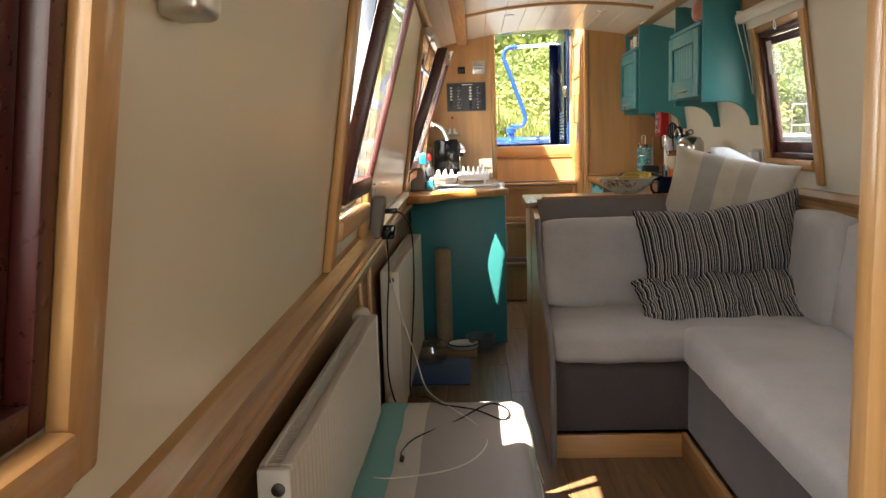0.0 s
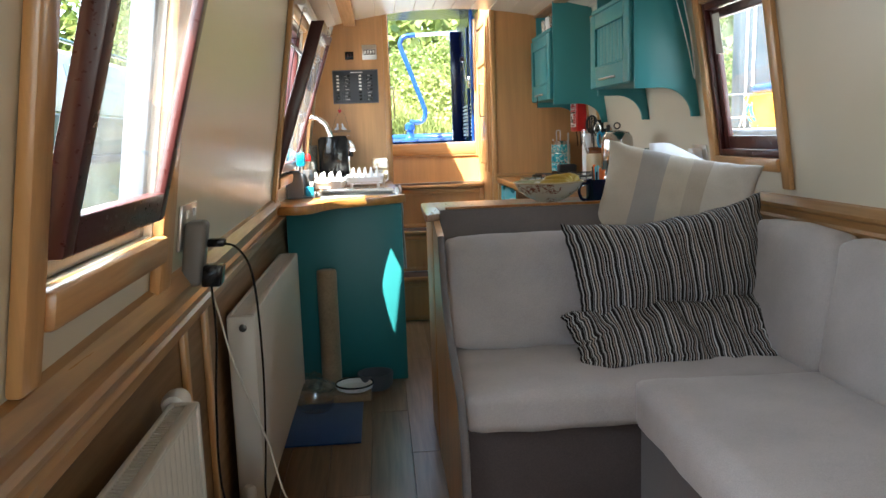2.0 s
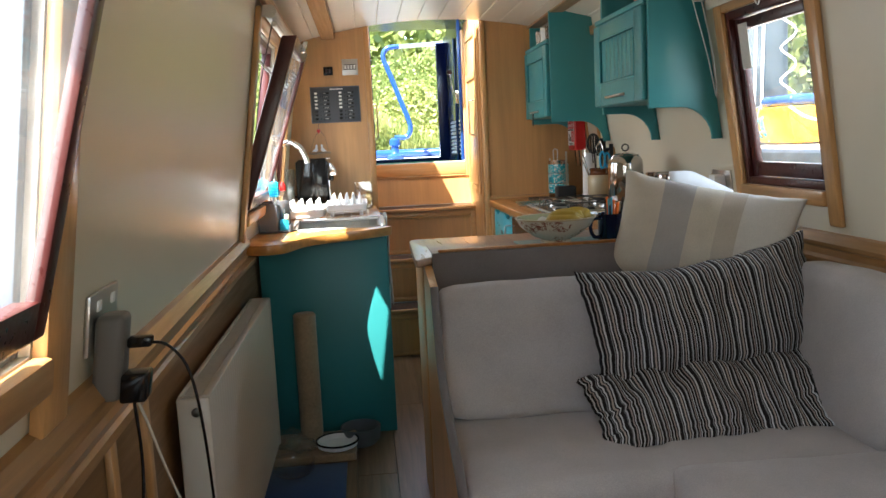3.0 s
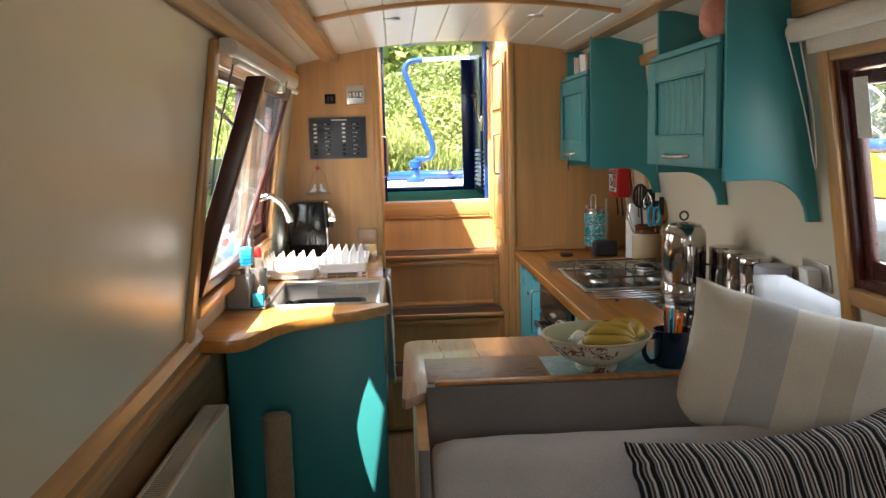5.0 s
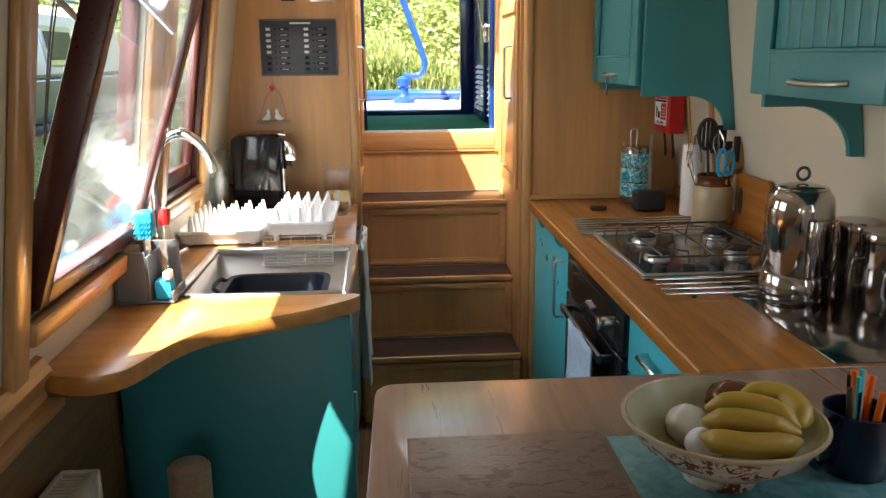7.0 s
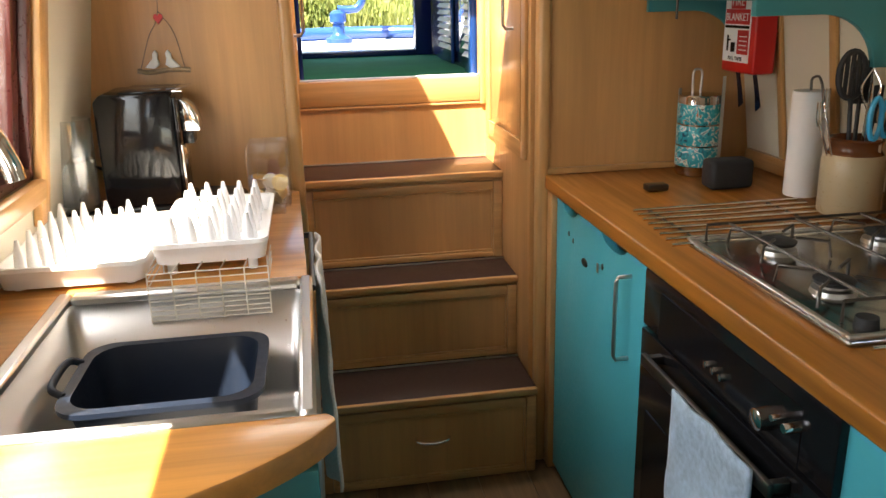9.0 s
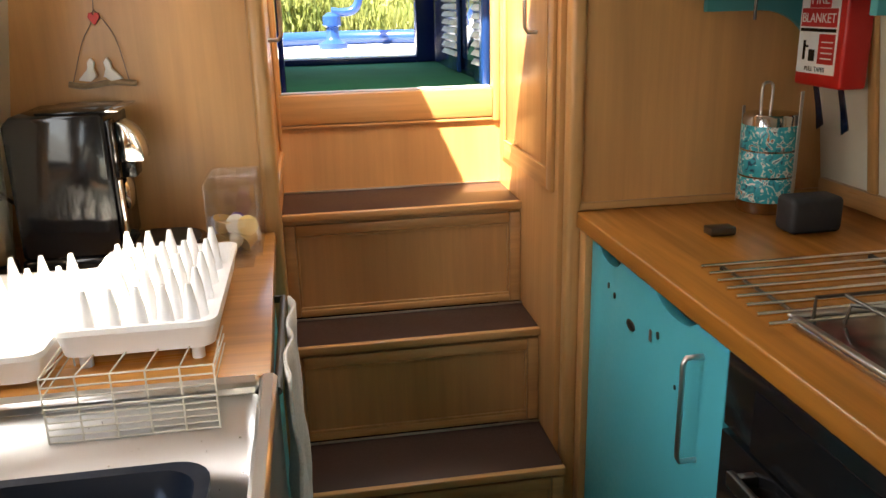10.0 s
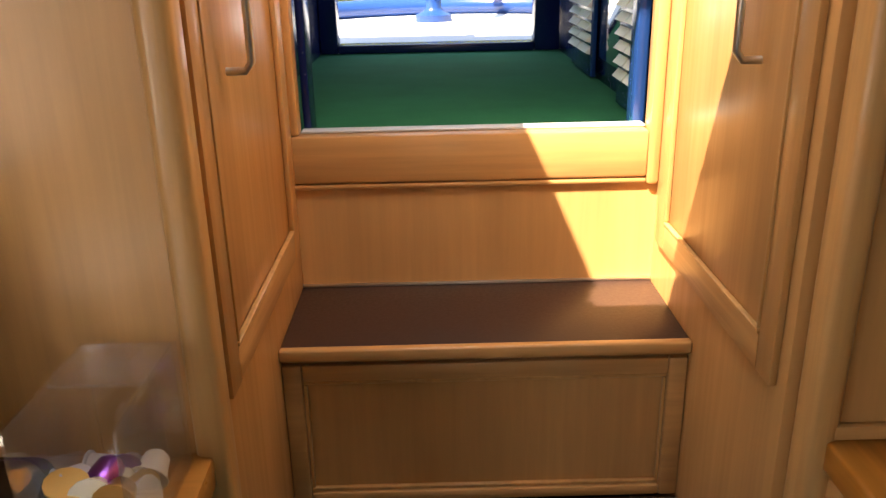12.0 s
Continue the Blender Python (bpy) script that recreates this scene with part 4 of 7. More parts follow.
tagged(tube("black_cable", [(0.385, 2.278, 0.985), (0.42, 2.30, 0.97), (0.44, 2.34, 0.90), (0.43, 2.45, 0.70), (0.40, 2.60, 0.45), (0.40, 2.56, 0.33), (0.46, 2.42, 0.37), (0.52, 2.28, 0.392),
     (0.62, 2.22, 0.394), (0.70, 2.13, 0.394), (0.715, 2.22, 0.394), (0.66, 2.27, 0.394), (0.56, 2.12, 0.394), (0.46, 2.0, 0.394), (0.43, 1.90, 0.394), (0.435, 1.86, 0.394)], 0.0024, "black"), "thin black charging lead draped over the footstool", "cable")
lathe("lead_plug", [(0.004, -0.012), (0.006, -0.008), (0.006, 0.012), (0.003, 0.014)], (0.435, 1.85, 0.396), "black", None, 10, "y")
tagged(bpy.data.objects["lead_plug"], "small black connector at the end of a lead", "plug")
tagged(tube("black_cable", [(0.372, 2.265, 0.903), (0.372, 2.275, 0.80), (0.362, 2.27, 0.65), (0.36, 2.30, 0.45), (0.40, 2.44, 0.22), (0.37, 2.50, 0.10), (0.34, 2.58, 0.012), (0.33, 2.66, 0.01)], 0.0024, "black"), "thin black lead hanging from the charger", "cable")
tagged(tube("white_cable", [(0.355, 2.32, 0.90), (0.36, 2.36, 0.84), (0.37, 2.44, 0.70), (0.42, 2.50, 0.50), (0.46, 2.44, 0.395), (0.53, 2.28, 0.392), (0.62, 2.10, 0.394), (0.65, 1.95, 0.394), (0.58, 1.80, 0.394), (0.42, 1.74, 0.394), (0.33, 1.78, 0.385)], 0.0024, "porcelain"), "thin white charging lead draped over the footstool", "cable")

# scratching post, bowls, mat and bags by the teal panel
sp = thing("scratching_post", (0.45, 4.40, 0), "sisal wrapped cat scratching post on a square base", "scratching post")
box("base", (0.28, 4.22, 0.0), (0.62, 4.50, 0.035), "sisal", 0.008, sp)
bm = bmesh.new()
prof = []
for i in range(66):
    z = 0.036 + i * 0.0082
    prof += [(0.043, z), (0.047, z + 0.004)]
bm_lathe(bm, prof + [(0.04, 0.582)], (0.44, 4.38, 0), 22)
ob_from("post", bm, "sisal", sp, 180)
mt = tagged(box("blue_mat", (0.272, 3.72, 0.0), (0.585, 4.20, 0.008), "bluemat", 0.004), "blue rubber feeding mat on the floor", "mat")


def dish(name, c, r, h, m, label, rim=None, wall=0.006):
    d = thing(name, c, label, "bowl")
    lathe("bowl", [(r * 0.75, 0), (r * 0.95, h * 0.3), (r, h), (r - wall, h), (r * 0.9 - wall, h * 0.35), (r * 0.3, h * 0.2), (0.004, h * 0.2)], c, m, d)
    if rim:
        bm = bmesh.new()
        bm_tube(bm, [Vector(c) + Vector((r * math.cos(a * math.pi / 14), r * math.sin(a * math.pi / 14), h)) for a in range(29)], 0.004, 6)
        ob_from("rim", bm, rim, d, 60)
    return d


dish("food_plate", (0.545, 4.30, 0.036), 0.085, 0.028, "white_plastic", "white enamel pet plate with a dark rim", "black")
dish("pet_bowl", (0.64, 4.42, 0.0), 0.085, 0.075, "greymat", "dark grey pet bowl on the floor")
dish("glass_bowl", (0.38, 4.13, 0.009), 0.085, 0.05, "acrylic", "clear glass water bowl on the blue mat")
for c, s, sd in (((0.335, 4.33, 0.075), 0.055, 1), ((0.40, 4.27, 0.066), 0.045, 6)):
    bm = bmesh.new()
    bmesh.ops.create_icosphere(bm, subdivisions=4, radius=1)
    for v in bm.verts:
        k = 1 + 0.5 * noise.noise(v.co * 2.6 + Vector((sd, 0, 0))) + 0.18 * noise.noise(v.co * 7)
        v.co = Vector(c) + Vector((v.co.x * 1.2, v.co.y, v.co.z * 0.65)) * s * k
    tagged(ob_from("plastic_bag", bm, "tank", None, 180), "crumpled clear plastic bag on the post's base", "bag")

# ---- galley, sink side ----
su = thing("sink_unit", (0.5, 5.1, 0), "teal sink unit with a wavy-edged wooden worktop", "kitchen unit")
wave = smooth_path([(0.262, 4.140, 0), (0.305, 4.122, 0), (0.355, 4.117, 0), (0.405, 4.145, 0), (0.434, 4.215, 0), (0.456, 4.280, 0), (0.502, 4.352, 0), (0.572, 4.402, 0), (0.645, 4.442, 0), (0.725, 4.488, 0), (0.785, 4.535, 0), (0.814, 4.568, 0), (0.822, 4.585, 0), (0.812, 4.60, 0)], 3)
front = [(0.225, 4.145)] + [(p.x, p.y) for p in wave]
SX0, SX1, SY0, SY1 = 0.365, 0.80, 4.60, 5.112
prism("worktop", front + [(SX0, SY0), (0.225, SY0)], "z", 0.862, 0.90, "worktop_l", 0.004, su)
prism("worktop", [(0.225, SY0 + 0.0005), (SX0, SY0 + 0.0005), (SX0, SY1 - 0.0005), (0.225, SY1 - 0.0005)], "z", 0.862, 0.90, "worktop_l", 0, su)
prism("worktop", [(0.225, SY1), (0.792, SY1), (0.775, BULK - 0.001), (0.225, BULK - 0.001)], "z", 0.862, 0.90, "worktop_l", 0.003, su)
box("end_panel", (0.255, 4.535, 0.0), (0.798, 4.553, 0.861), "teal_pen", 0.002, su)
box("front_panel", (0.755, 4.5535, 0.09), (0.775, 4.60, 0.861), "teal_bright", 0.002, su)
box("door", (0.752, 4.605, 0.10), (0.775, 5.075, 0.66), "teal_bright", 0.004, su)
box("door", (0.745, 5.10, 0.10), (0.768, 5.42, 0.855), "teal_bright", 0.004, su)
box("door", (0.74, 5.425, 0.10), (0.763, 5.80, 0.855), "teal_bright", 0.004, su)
box("kickboard", (0.72, 4.5535, 0.0), (0.735, 5.82, 0.09), "blackm", 0.001, su)
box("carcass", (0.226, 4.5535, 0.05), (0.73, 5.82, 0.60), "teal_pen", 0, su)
tube("handle", [(0.776, 4.63, 0.63), (0.80, 4.63, 0.63), (0.80, 4.63, 0.53), (0.776, 4.63, 0.53)], 0.005, "steel", su, curved=False)

sk = thing("sink", (0.58, 4.84, 0.7), "deep stainless steel sink with a rolled rim", "sink")
boxes("rim", [((SX0, SY0, 0.886), (SX0 + 0.025, SY1, 0.904)), ((SX1 - 0.022, SY0, 0.70), (SX1, SY1, 0.904)), ((SX0 + 0.0255, SY0, 0.886), (SX1 - 0.0225, SY0 + 0.02, 0.904)), ((SX0 + 0.0255, SY1 - 0.03, 0.886), (SX1 - 0.0225, SY1, 0.904))], "steel", 0.005, sk)
bm = bmesh.new()
A = [(SX0 + 0.02, SY0 + 0.015), (SX1 - 0.021, SY0 + 0.015), (SX1 - 0.021, SY1 - 0.025), (SX0 + 0.02, SY1 - 0.025)]
Bq = [(SX0 + 0.05, SY0 + 0.03), (SX1 - 0.03, SY0 + 0.03), (SX1 - 0.03, SY1 - 0.07), (SX0 + 0.05, SY1 - 0.07)]
va, vb = [bm.verts.new((*p, 0.89)) for p in A], [bm.verts.new((*p, 0.70)) for p in Bq]
for i in range(4):
    bm.faces.new((va[i], va[(i + 1) % 4], vb[(i + 1) % 4], vb[i]))
bm.faces.new(vb)
bmesh.ops.bevel(bm, geom=[e for e in bm.edges if len(e.link_faces) == 2], offset=0.02, segments=3, profile=0.5, affect="EDGES")
o = ob_from("basin", bm, "steel", sk, 60)
sol = o.modifiers.new("thick", "SOLIDIFY")
sol.thickness = 0.002
wb = thing("washing_up_bowl", (0.6, 4.8, 0.71), "navy blue plastic washing-up bowl in the sink", "bowl")
def rbowl(x0, x1, y0, y1, z0, z1, rad=0.045, draft=0.02, lip=0.012):
    bm = bmesh.new()
    def ring(x0, x1, y0, y1, z, r=rad):
        out = []
        for cx, cy, a0 in ((x1 - r, y1 - r, 0), (x0 + r, y1 - r, 90), (x0 + r, y0 + r, 180), (x1 - r, y0 + r, 270)):
            for k in range(6):
                a = radians(a0 + 18 * k)
                out.append(bm.verts.new((cx + r * math.cos(a), cy + r * math.sin(a), z)))
        return out
    rs = [ring(x0 + draft, x1 - draft, y0 + draft, y1 - draft, z0), ring(x0, x1, y0, y1, z1 - 0.01), ring(x0 - lip, x1 + lip, y0 - lip, y1 + lip, z1 - 0.008), ring(x0 - lip, x1 + lip, y0 - lip, y1 + lip, z1),
          ring(x0 + .004, x1 - .004, y0 + .004, y1 - .004, z1), ring(x0 + draft + .004, x1 - draft - .004, y0 + draft + .004, y1 - draft - .004, z0 + 0.006)]
    for a, b in zip(rs, rs[1:]):
        for k in range(24):
            bm.faces.new((a[k], a[(k + 1) % 24], b[(k + 1) % 24], b[k]))
    bm.faces.new(rs[0]), bm.faces.new(rs[-1])
    return bm
ob_from("bowl", rbowl(0.447, 0.712, 4.775, 5.0, 0.703, 0.845), "bowl_navy", wb, 50)
for x in (0.438,):
    tube("handle", [(x, 4.83, 0.843), (x + (0.018 if x > .6 else -0.018), 4.845, 0.852), (x + (0.018 if x > .6 else -0.018), 4.93, 0.852), (x, 4.945, 0.843)], 0.006, "bowl_navy", wb)

tp = thing("tap", (0.325, 4.725, 0.9), "chrome swan-neck kitchen tap", "tap")
lathe("base", [(0.028, 0), (0.028, 0.012), (0.018, 0.02), (0.016, 0.07), (0.014, 0.08)], (0.325, 4.725, 0.90), "chrome", tp)
tube("spout", [(0.325, 4.725, 0.97), (0.325, 4.725, 1.08), (0.325, 4.725, 1.19), (0.345, 4.722, 1.252), (0.395, 4.715, 1.28), (0.445, 4.71, 1.255), (0.468, 4.708, 1.21), (0.473, 4.708, 1.185)], 0.012, "chrome", tp, 14)
tube("lever", [(0.335, 4.725, 0.96), (0.365, 4.74, 0.975), (0.385, 4.75, 0.985)], 0.006, "chrome", tp)

cd = thing("sink_caddy", (0.32, 4.66, 0.9), "grey plastic sink tidy holding brushes and soap", "sink tidy")
X0, X1, YA, YB = 0.262, 0.395, 4.55, 4.66
boxes("body", [((X0, YA, 0.901), (X1, YB, 0.908)), ((X0, YA, 0.9081), (X0 + 0.006, YB, 1.035)), ((X1 - 0.006, YA, 0.9081), (X1, YB, 0.93)), ((X0 + 0.0065, YB - 0.006, 0.9081), (X1 - 0.0065, YB, 1.03)),
               ((X0 + 0.0065, YA, 0.9081), (X0 + 0.075, YA + 0.006, 1.025)), ((X0 + 0.075, YA, 0.9081), (X0 + 0.081, YB - 0.0065, 1.015))], "greymat", 0.002, cd)
br = thing("dish_brush", (0.29, 4.61, 0.95), "blue dish brush standing in the tidy", "brush")
tube("stem", [(0.328, 4.60, 0.92), (0.33, 4.60, 1.0), (0.332, 4.595, 1.07)], 0.008, "white_plastic", br)
box("head", (0.312, 4.575, 1.05), (0.354, 4.615, 1.115), "cyan", 0.012, br)
wires("bristle", [[(0.316 + 0.008 * i, 4.576, 1.058 + 0.012 * k), (0.316 + 0.008 * i, 4.56, 1.054 + 0.012 * k)] for i in range(5) for k in range(5)], 0.002, "cyan", br, 5)
bt = thing("soap_bottle", (0.365, 4.63, 0.91), "clear washing-up liquid bottle with a red cap", "bottle")
lathe("body", [(0.022, 0), (0.024, 0.02), (0.023, 0.12), (0.012, 0.15), (0.01, 0.165)], (0.366, 4.628, 0.909), "acrylic", bt, 18)
lathe("cap", [(0.013, 0), (0.013, 0.02), (0.007, 0.035)], (0.366, 4.628, 1.074), "red", bt, 14)
tagged(box("sponge", (0.35, 4.556, 0.9085), (0.388, 4.60, 0.955), "cyan", 0.006), "blue and white washing sponge in the tidy", "sponge")
tagged(box("scourer", (0.372, 4.5525, 0.956), (0.388, 4.59, 0.975), "white_plastic", 0.004), "white scouring pad resting on the sponge", "scourer")


def dish_rack(x0, x1, y0, y1, z, pegs_x, pegs_y, label):
    d = thing("dish_rack", ((x0 + x1) / 2, (y0 + y1) / 2, 0.9), label, "dish rack", "dish rack trays")
    ob_from("tray", rbowl(x0, x1, y0, y1, z, z + 0.04, 0.022, 0.005, 0.003), "white_plastic", d, 50)
    for i in range(pegs_x):
        for k in range(pegs_y):
            px = x0 + 0.035 + (x1 - x0 - 0.07) * i / (pegs_x - 1)
            py = y0 + 0.04 + (y1 - y0 - 0.08) * k / (pegs_y - 1)
            lathe("peg", [(0.013, 0), (0.0095, 0.045), (0.0035, 0.074)], (px, py, z + 0.006), "white_plastic", d, 8)
    for px in (x0 + 0.03, x1 - 0.03):
        for py in (y0 + 0.03, y1 - 0.03):
            lathe("foot", [(0.009, 0.9005), (0.009, z + 0.002)], (px, py, 0), "white_plastic", d, 10)
    return d


dish_rack(0.258, 0.508, 5.13, 5.48, 0.908, 5, 5, "white plastic dish rack tray with upright pegs")
dish_rack(0.516, 0.722, 5.16, 5.53, 0.924, 5, 5, "white plastic raised dish rack tray with upright pegs")
wr = thing("wire_basket", (0.62, 5.1, 0.905), "white wire basket at the back of the sink, its reflection built as lower wires", "basket")
P = []
# wires below the rim stand for the basket's reflection in the steel
for z in (0.938, 0.926, 0.912, 0.897, 0.888, 0.879, 0.870, 0.861, 0.852):
    P.append([(0.522, 5.079 if z < 0.91 else 5.20, z), (0.522, 5.075, z), (0.726, 5.075, z), (0.726, 5.079 if z < 0.91 else 5.20, z)])
for i in range(6):
    x = 0.522 + 0.0408 * i
    P.append([(x, 5.20, 0.922), (x, 5.075, 0.938), (x, 5.075, 0.850)])
for x in (0.53, 0.718):
    P.append([(x, 5.19, 0.922), (x, 5.19, 0.902)])
wires("wire", P, 0.0013, "porcelain", wr, 5)

# coffee machine
cm = thing("coffee_machine", (0.45, 5.66, 0.9), "black capsule coffee machine with a clear water tank", "coffee machine")
prism("body", [(0.345, 0.9345), (0.515, 0.9345), (0.515, 1.178), (0.508, 1.188), (0.36, 1.188), (0.345, 1.172)], "y", 5.60, 5.78, "gloss_black", 0.006, cm)
box("side_plate", (0.5155, 5.605, 0.955), (0.521, 5.64, 1.175), "gloss_black", 0.002, cm)
quarter = [(0.5215, 1.095)] + [(0.5215 + 0.044 * math.sin(radians(a)), 1.102 + 0.066 * math.cos(radians(a))) for a in range(0, 91, 10)] + [(0.565, 1.095)]
prism("brew_lever", quarter, "y", 5.64, 5.70, "chrome", 0.003, cm)
box("spout", (0.5215, 5.645, 1.065), (0.548, 5.70, 1.0945), "gloss_black", 0.004, cm)
lathe("button_ring", [(0.030, 0), (0.031, 0.006), (0.024, 0.012), (0.012, 0.013)], (0.5156, 5.685, 1.03), "chrome", cm, 22, "x")
box("chrome_edge", (0.5212, 5.606, 0.965), (0.528, 5.622, 1.07), "chrome", 0.003, cm)
box("base", (0.34, 5.60, 0.9015), (0.53, 5.78, 0.934), "gloss_black", 0.010, cm, seg=3)
tray = [(0.531, 5.595), (0.59, 5.60)] + [(0.60 + 0.055 * math.cos(radians(a)), 5.69 + 0.09 * math.sin(radians(a))) for a in range(-80, 81, 10)] + [(0.59, 5.78), (0.531, 5.782)]
prism("drip_tray", tray, "z", 0.9015, 0.932, "gloss_black", 0.006, cm)
prism("drip_grid", [(0.535 + (x - 0.531) * 0.86, 5.69 + (y - 5.69) * 0.84) for x, y in tray], "z", 0.9322, 0.936, "darkmetal", 0.002, cm)
box("lid", (0.40, 5.61, 1.1885), (0.515, 5.77, 1.192), "gloss_black", 0.0015, cm)
box("lid_edge", (0.5152, 5.61, 1.1885), (0.538, 5.77, 1.192), "chrome", 0.0015, cm)
lathe("tank", [(0.038, 0), (0.041, 0.01), (0.046, 0.205), (0.0445, 0.205), (0.0395, 0.012), (0.004, 0.01)], (0.292, 5.60, 0.935), "tank", cm, 26)
lathe("tank_water", [(0.038, 0), (0.040, 0.10), (0.002, 0.1005)], (0.292, 5.60, 0.948), "water", cm, 22)
lathe("tank_base", [(0.044, 0), (0.044, 0.03), (0.03, 0.033)], (0.292, 5.60, 0.9012), "gloss_black", cm, 22)
tagged(tube("black_cable", [(0.36, 5.80, 0.96), (0.28, 5.79, 1.0), (0.262, 5.72, 1.05), (0.255, 5.70, 0.98), (0.27, 5.70, 0.91)], 0.004, "gloss_black"), "black mains lead of the coffee machine", "cable")
# capsule box
pb = thing("capsule_box", (0.69, 5.71, 0.9), "clear acrylic box of coffee capsules", "box")
boxes("box", [((0.66, 5.64, 0.902), (0.757, 5.805, 0.908)), ((0.66, 5.64, 0.9081), (0.664, 5.805, 1.045)), ((0.753, 5.64, 0.9081), (0.757, 5.805, 1.045)), ((0.6645, 5.801, 0.9081), (0.7525, 5.805, 1.045)), ((0.6645, 5.64, 0.9081), (0.7525, 5.644, 0.975)), ((0.6645, 5.72, 1.041), (0.7525, 5.8005, 1.045))], "acrylic", 0.0005, pb)
random.seed(12)
for i in range(17):
    x, y, z = 0.685 + 0.024 * (i % 3), 5.668 + 0.029 * ((i // 3) % 4) + random.uniform(0, 0.012), 0.929 + (0.028 if i >= 12 else 0)
    m = ("cap_gold", "porcelain", "cap_gold", "greyblue", "cap_purple", "white")[i % 6]
    cp = lathe("capsule", [(0.008, -0.015), (0.013, -0.01), (0.017, 0.012), (0.02, 0.013), (0.02, 0.015)], (0, 0, 0), m, None, 14)
    cp.data.transform(pose(x, y, z, random.uniform(0, 180), random.uniform(0, 90), 0))
    tagged(cp, "small coffee capsule in a clear box", "capsule", "coffee capsules")
tagged(box("glass_board", (0.662, 5.57, 0.9015), (0.745, 5.636, 0.906), "acrylic", 0.002), "small clear glass coaster on the worktop", "coaster")

# switches, electrics panel and seagull hanging on the bulkhead
def plate(name, x0, x1, z0, z1, m, label, cat):
    e = thing(name, ((x0 + x1) / 2, BULK, (z0 + z1) / 2), label, cat)
    box("plate", (x0, BULK - 0.007, z0), (x1, BULK - 0.0005, z1), m, 0.003, e)
    return e
e = plate("control_switch", 0.522, 0.575, 1.655, 1.703, "black", "small dark square control switch on the bulkhead", "switch")
boxes("button", [((0.534, BULK - 0.010, 1.668), (0.545, BULK - 0.0072, 1.69)), ((0.552, BULK - 0.010, 1.668), (0.563, BULK - 0.0072, 1.69))], "red_frame", 0.001, e)
e = plate("light_switch", 0.628, 0.718, 1.652, 1.742, "steel", "brushed steel four gang light switch", "switch")
boxes("recess", [((0.640 + k * 0.017, BULK - 0.0085, 1.682), (0.655 + k * 0.017, BULK - 0.0071, 1.712)) for k in range(4)], "black", 0, e)
for k in range(4):
    box("rocker", (0.642 + k * 0.017, BULK - 0.012, 1.686), (0.653 + k * 0.017, BULK - 0.0072, 1.708), "white_plastic", 0.001, e)
e = plate("electrics_panel", 0.438, 0.719, 1.388, 1.592, "panelgrey", "dark grey boat electrics panel with rows of switches", "control panel")
boxes("bezel", [((0.438, BULK - 0.010, 1.388), (0.719, BULK - 0.0072, 1.394)), ((0.438, BULK - 0.010, 1.586), (0.719, BULK - 0.0072, 1.592)), ((0.438, BULK - 0.010, 1.3945), (0.443, BULK - 0.0072, 1.5855)), ((0.714, BULK - 0.010, 1.3945), (0.719, BULK - 0.0072, 1.5855))], "greymat", 0.0005, e)
boxes("title", [((0.55, BULK - 0.0076, 1.574), (0.625, BULK - 0.0071, 1.58))], "white_plastic", 0, e)
for c in range(2):
    for k in range(8):
        x, z = 0.462 + c * 0.138, 1.556 - k * 0.0205
        box("rocker", (x, BULK - 0.013, z - 0.005), (x + 0.016, BULK - 0.0072, z + 0.005), "white_plastic" if k < 5 else "black", 0.001, e)
        lathe("lamp", [(0.003, 0), (0.003, -0.003)], (x + 0.033, BULK - 0.0072, z), "black", e, 8, "y")
boxes("legend", [((0.508 + c * 0.138, BULK - 0.0076, 1.552 - k * 0.0205), (0.545 + c * 0.138, BULK - 0.0071, 1.560 - k * 0.0205)) for c in range(2) for k in range(8)], "black", 0, e)
boxes("legend_text", [((0.513 + c * 0.138, BULK - 0.0080, 1.5545 - k * 0.0205), (0.513 + c * 0.138 + 0.014 + 0.006 * ((k * 5 + c) % 3), BULK - 0.0077, 1.5575 - k * 0.0205)) for c in range(2) for k in range(8)], "deckgrey", 0, e)
sgull = thing("seagull_hanging", (0.472, BULK, 1.3), "driftwood hanging with two white gulls and a red heart", "ornament")
wires("wire", [[(0.475, BULK - 0.006, 1.50), (0.473, BULK - 0.006, 1.36), (0.445, BULK - 0.008, 1.30), (0.418, BULK - 0.008, 1.225)], [(0.473, BULK - 0.006, 1.36), (0.505, BULK - 0.008, 1.31), (0.522, BULK - 0.008, 1.225)]], 0.0008, "darkmetal", sgull, 5, True)
tube("driftwood", [(0.41, BULK - 0.012, 1.222), (0.44, BULK - 0.01, 1.217), (0.49, BULK - 0.013, 1.223), (0.535, BULK - 0.011, 1.22)], 0.006, "sisal", sgull)
prism("heart", [(x, z - 0.015) for x, z in ((0.473, 1.345), (0.462, 1.36), (0.464, 1.368), (0.470, 1.369), (0.473, 1.364), (0.476, 1.369), (0.482, 1.368), (0.484, 1.36))], "y", BULK - 0.012, BULK - 0.005, "red", 0, sgull)
for x, s in ((0.452, 1), (0.49, -1)):
    prism("gull", [(x - s * 0.022, 1.229), (x, 1.226), (x + s * 0.012, 1.235), (x + s * 0.008, 1.25), (x + s * 0.01, 1.262), (x + s * 0.004, 1.27), (x - s * 0.002, 1.262), (x - s * 0.003, 1.25), (x - s * 0.012, 1.24)], "y", BULK - 0.018, BULK - 0.006, "white_plastic", 0.001, sgull)

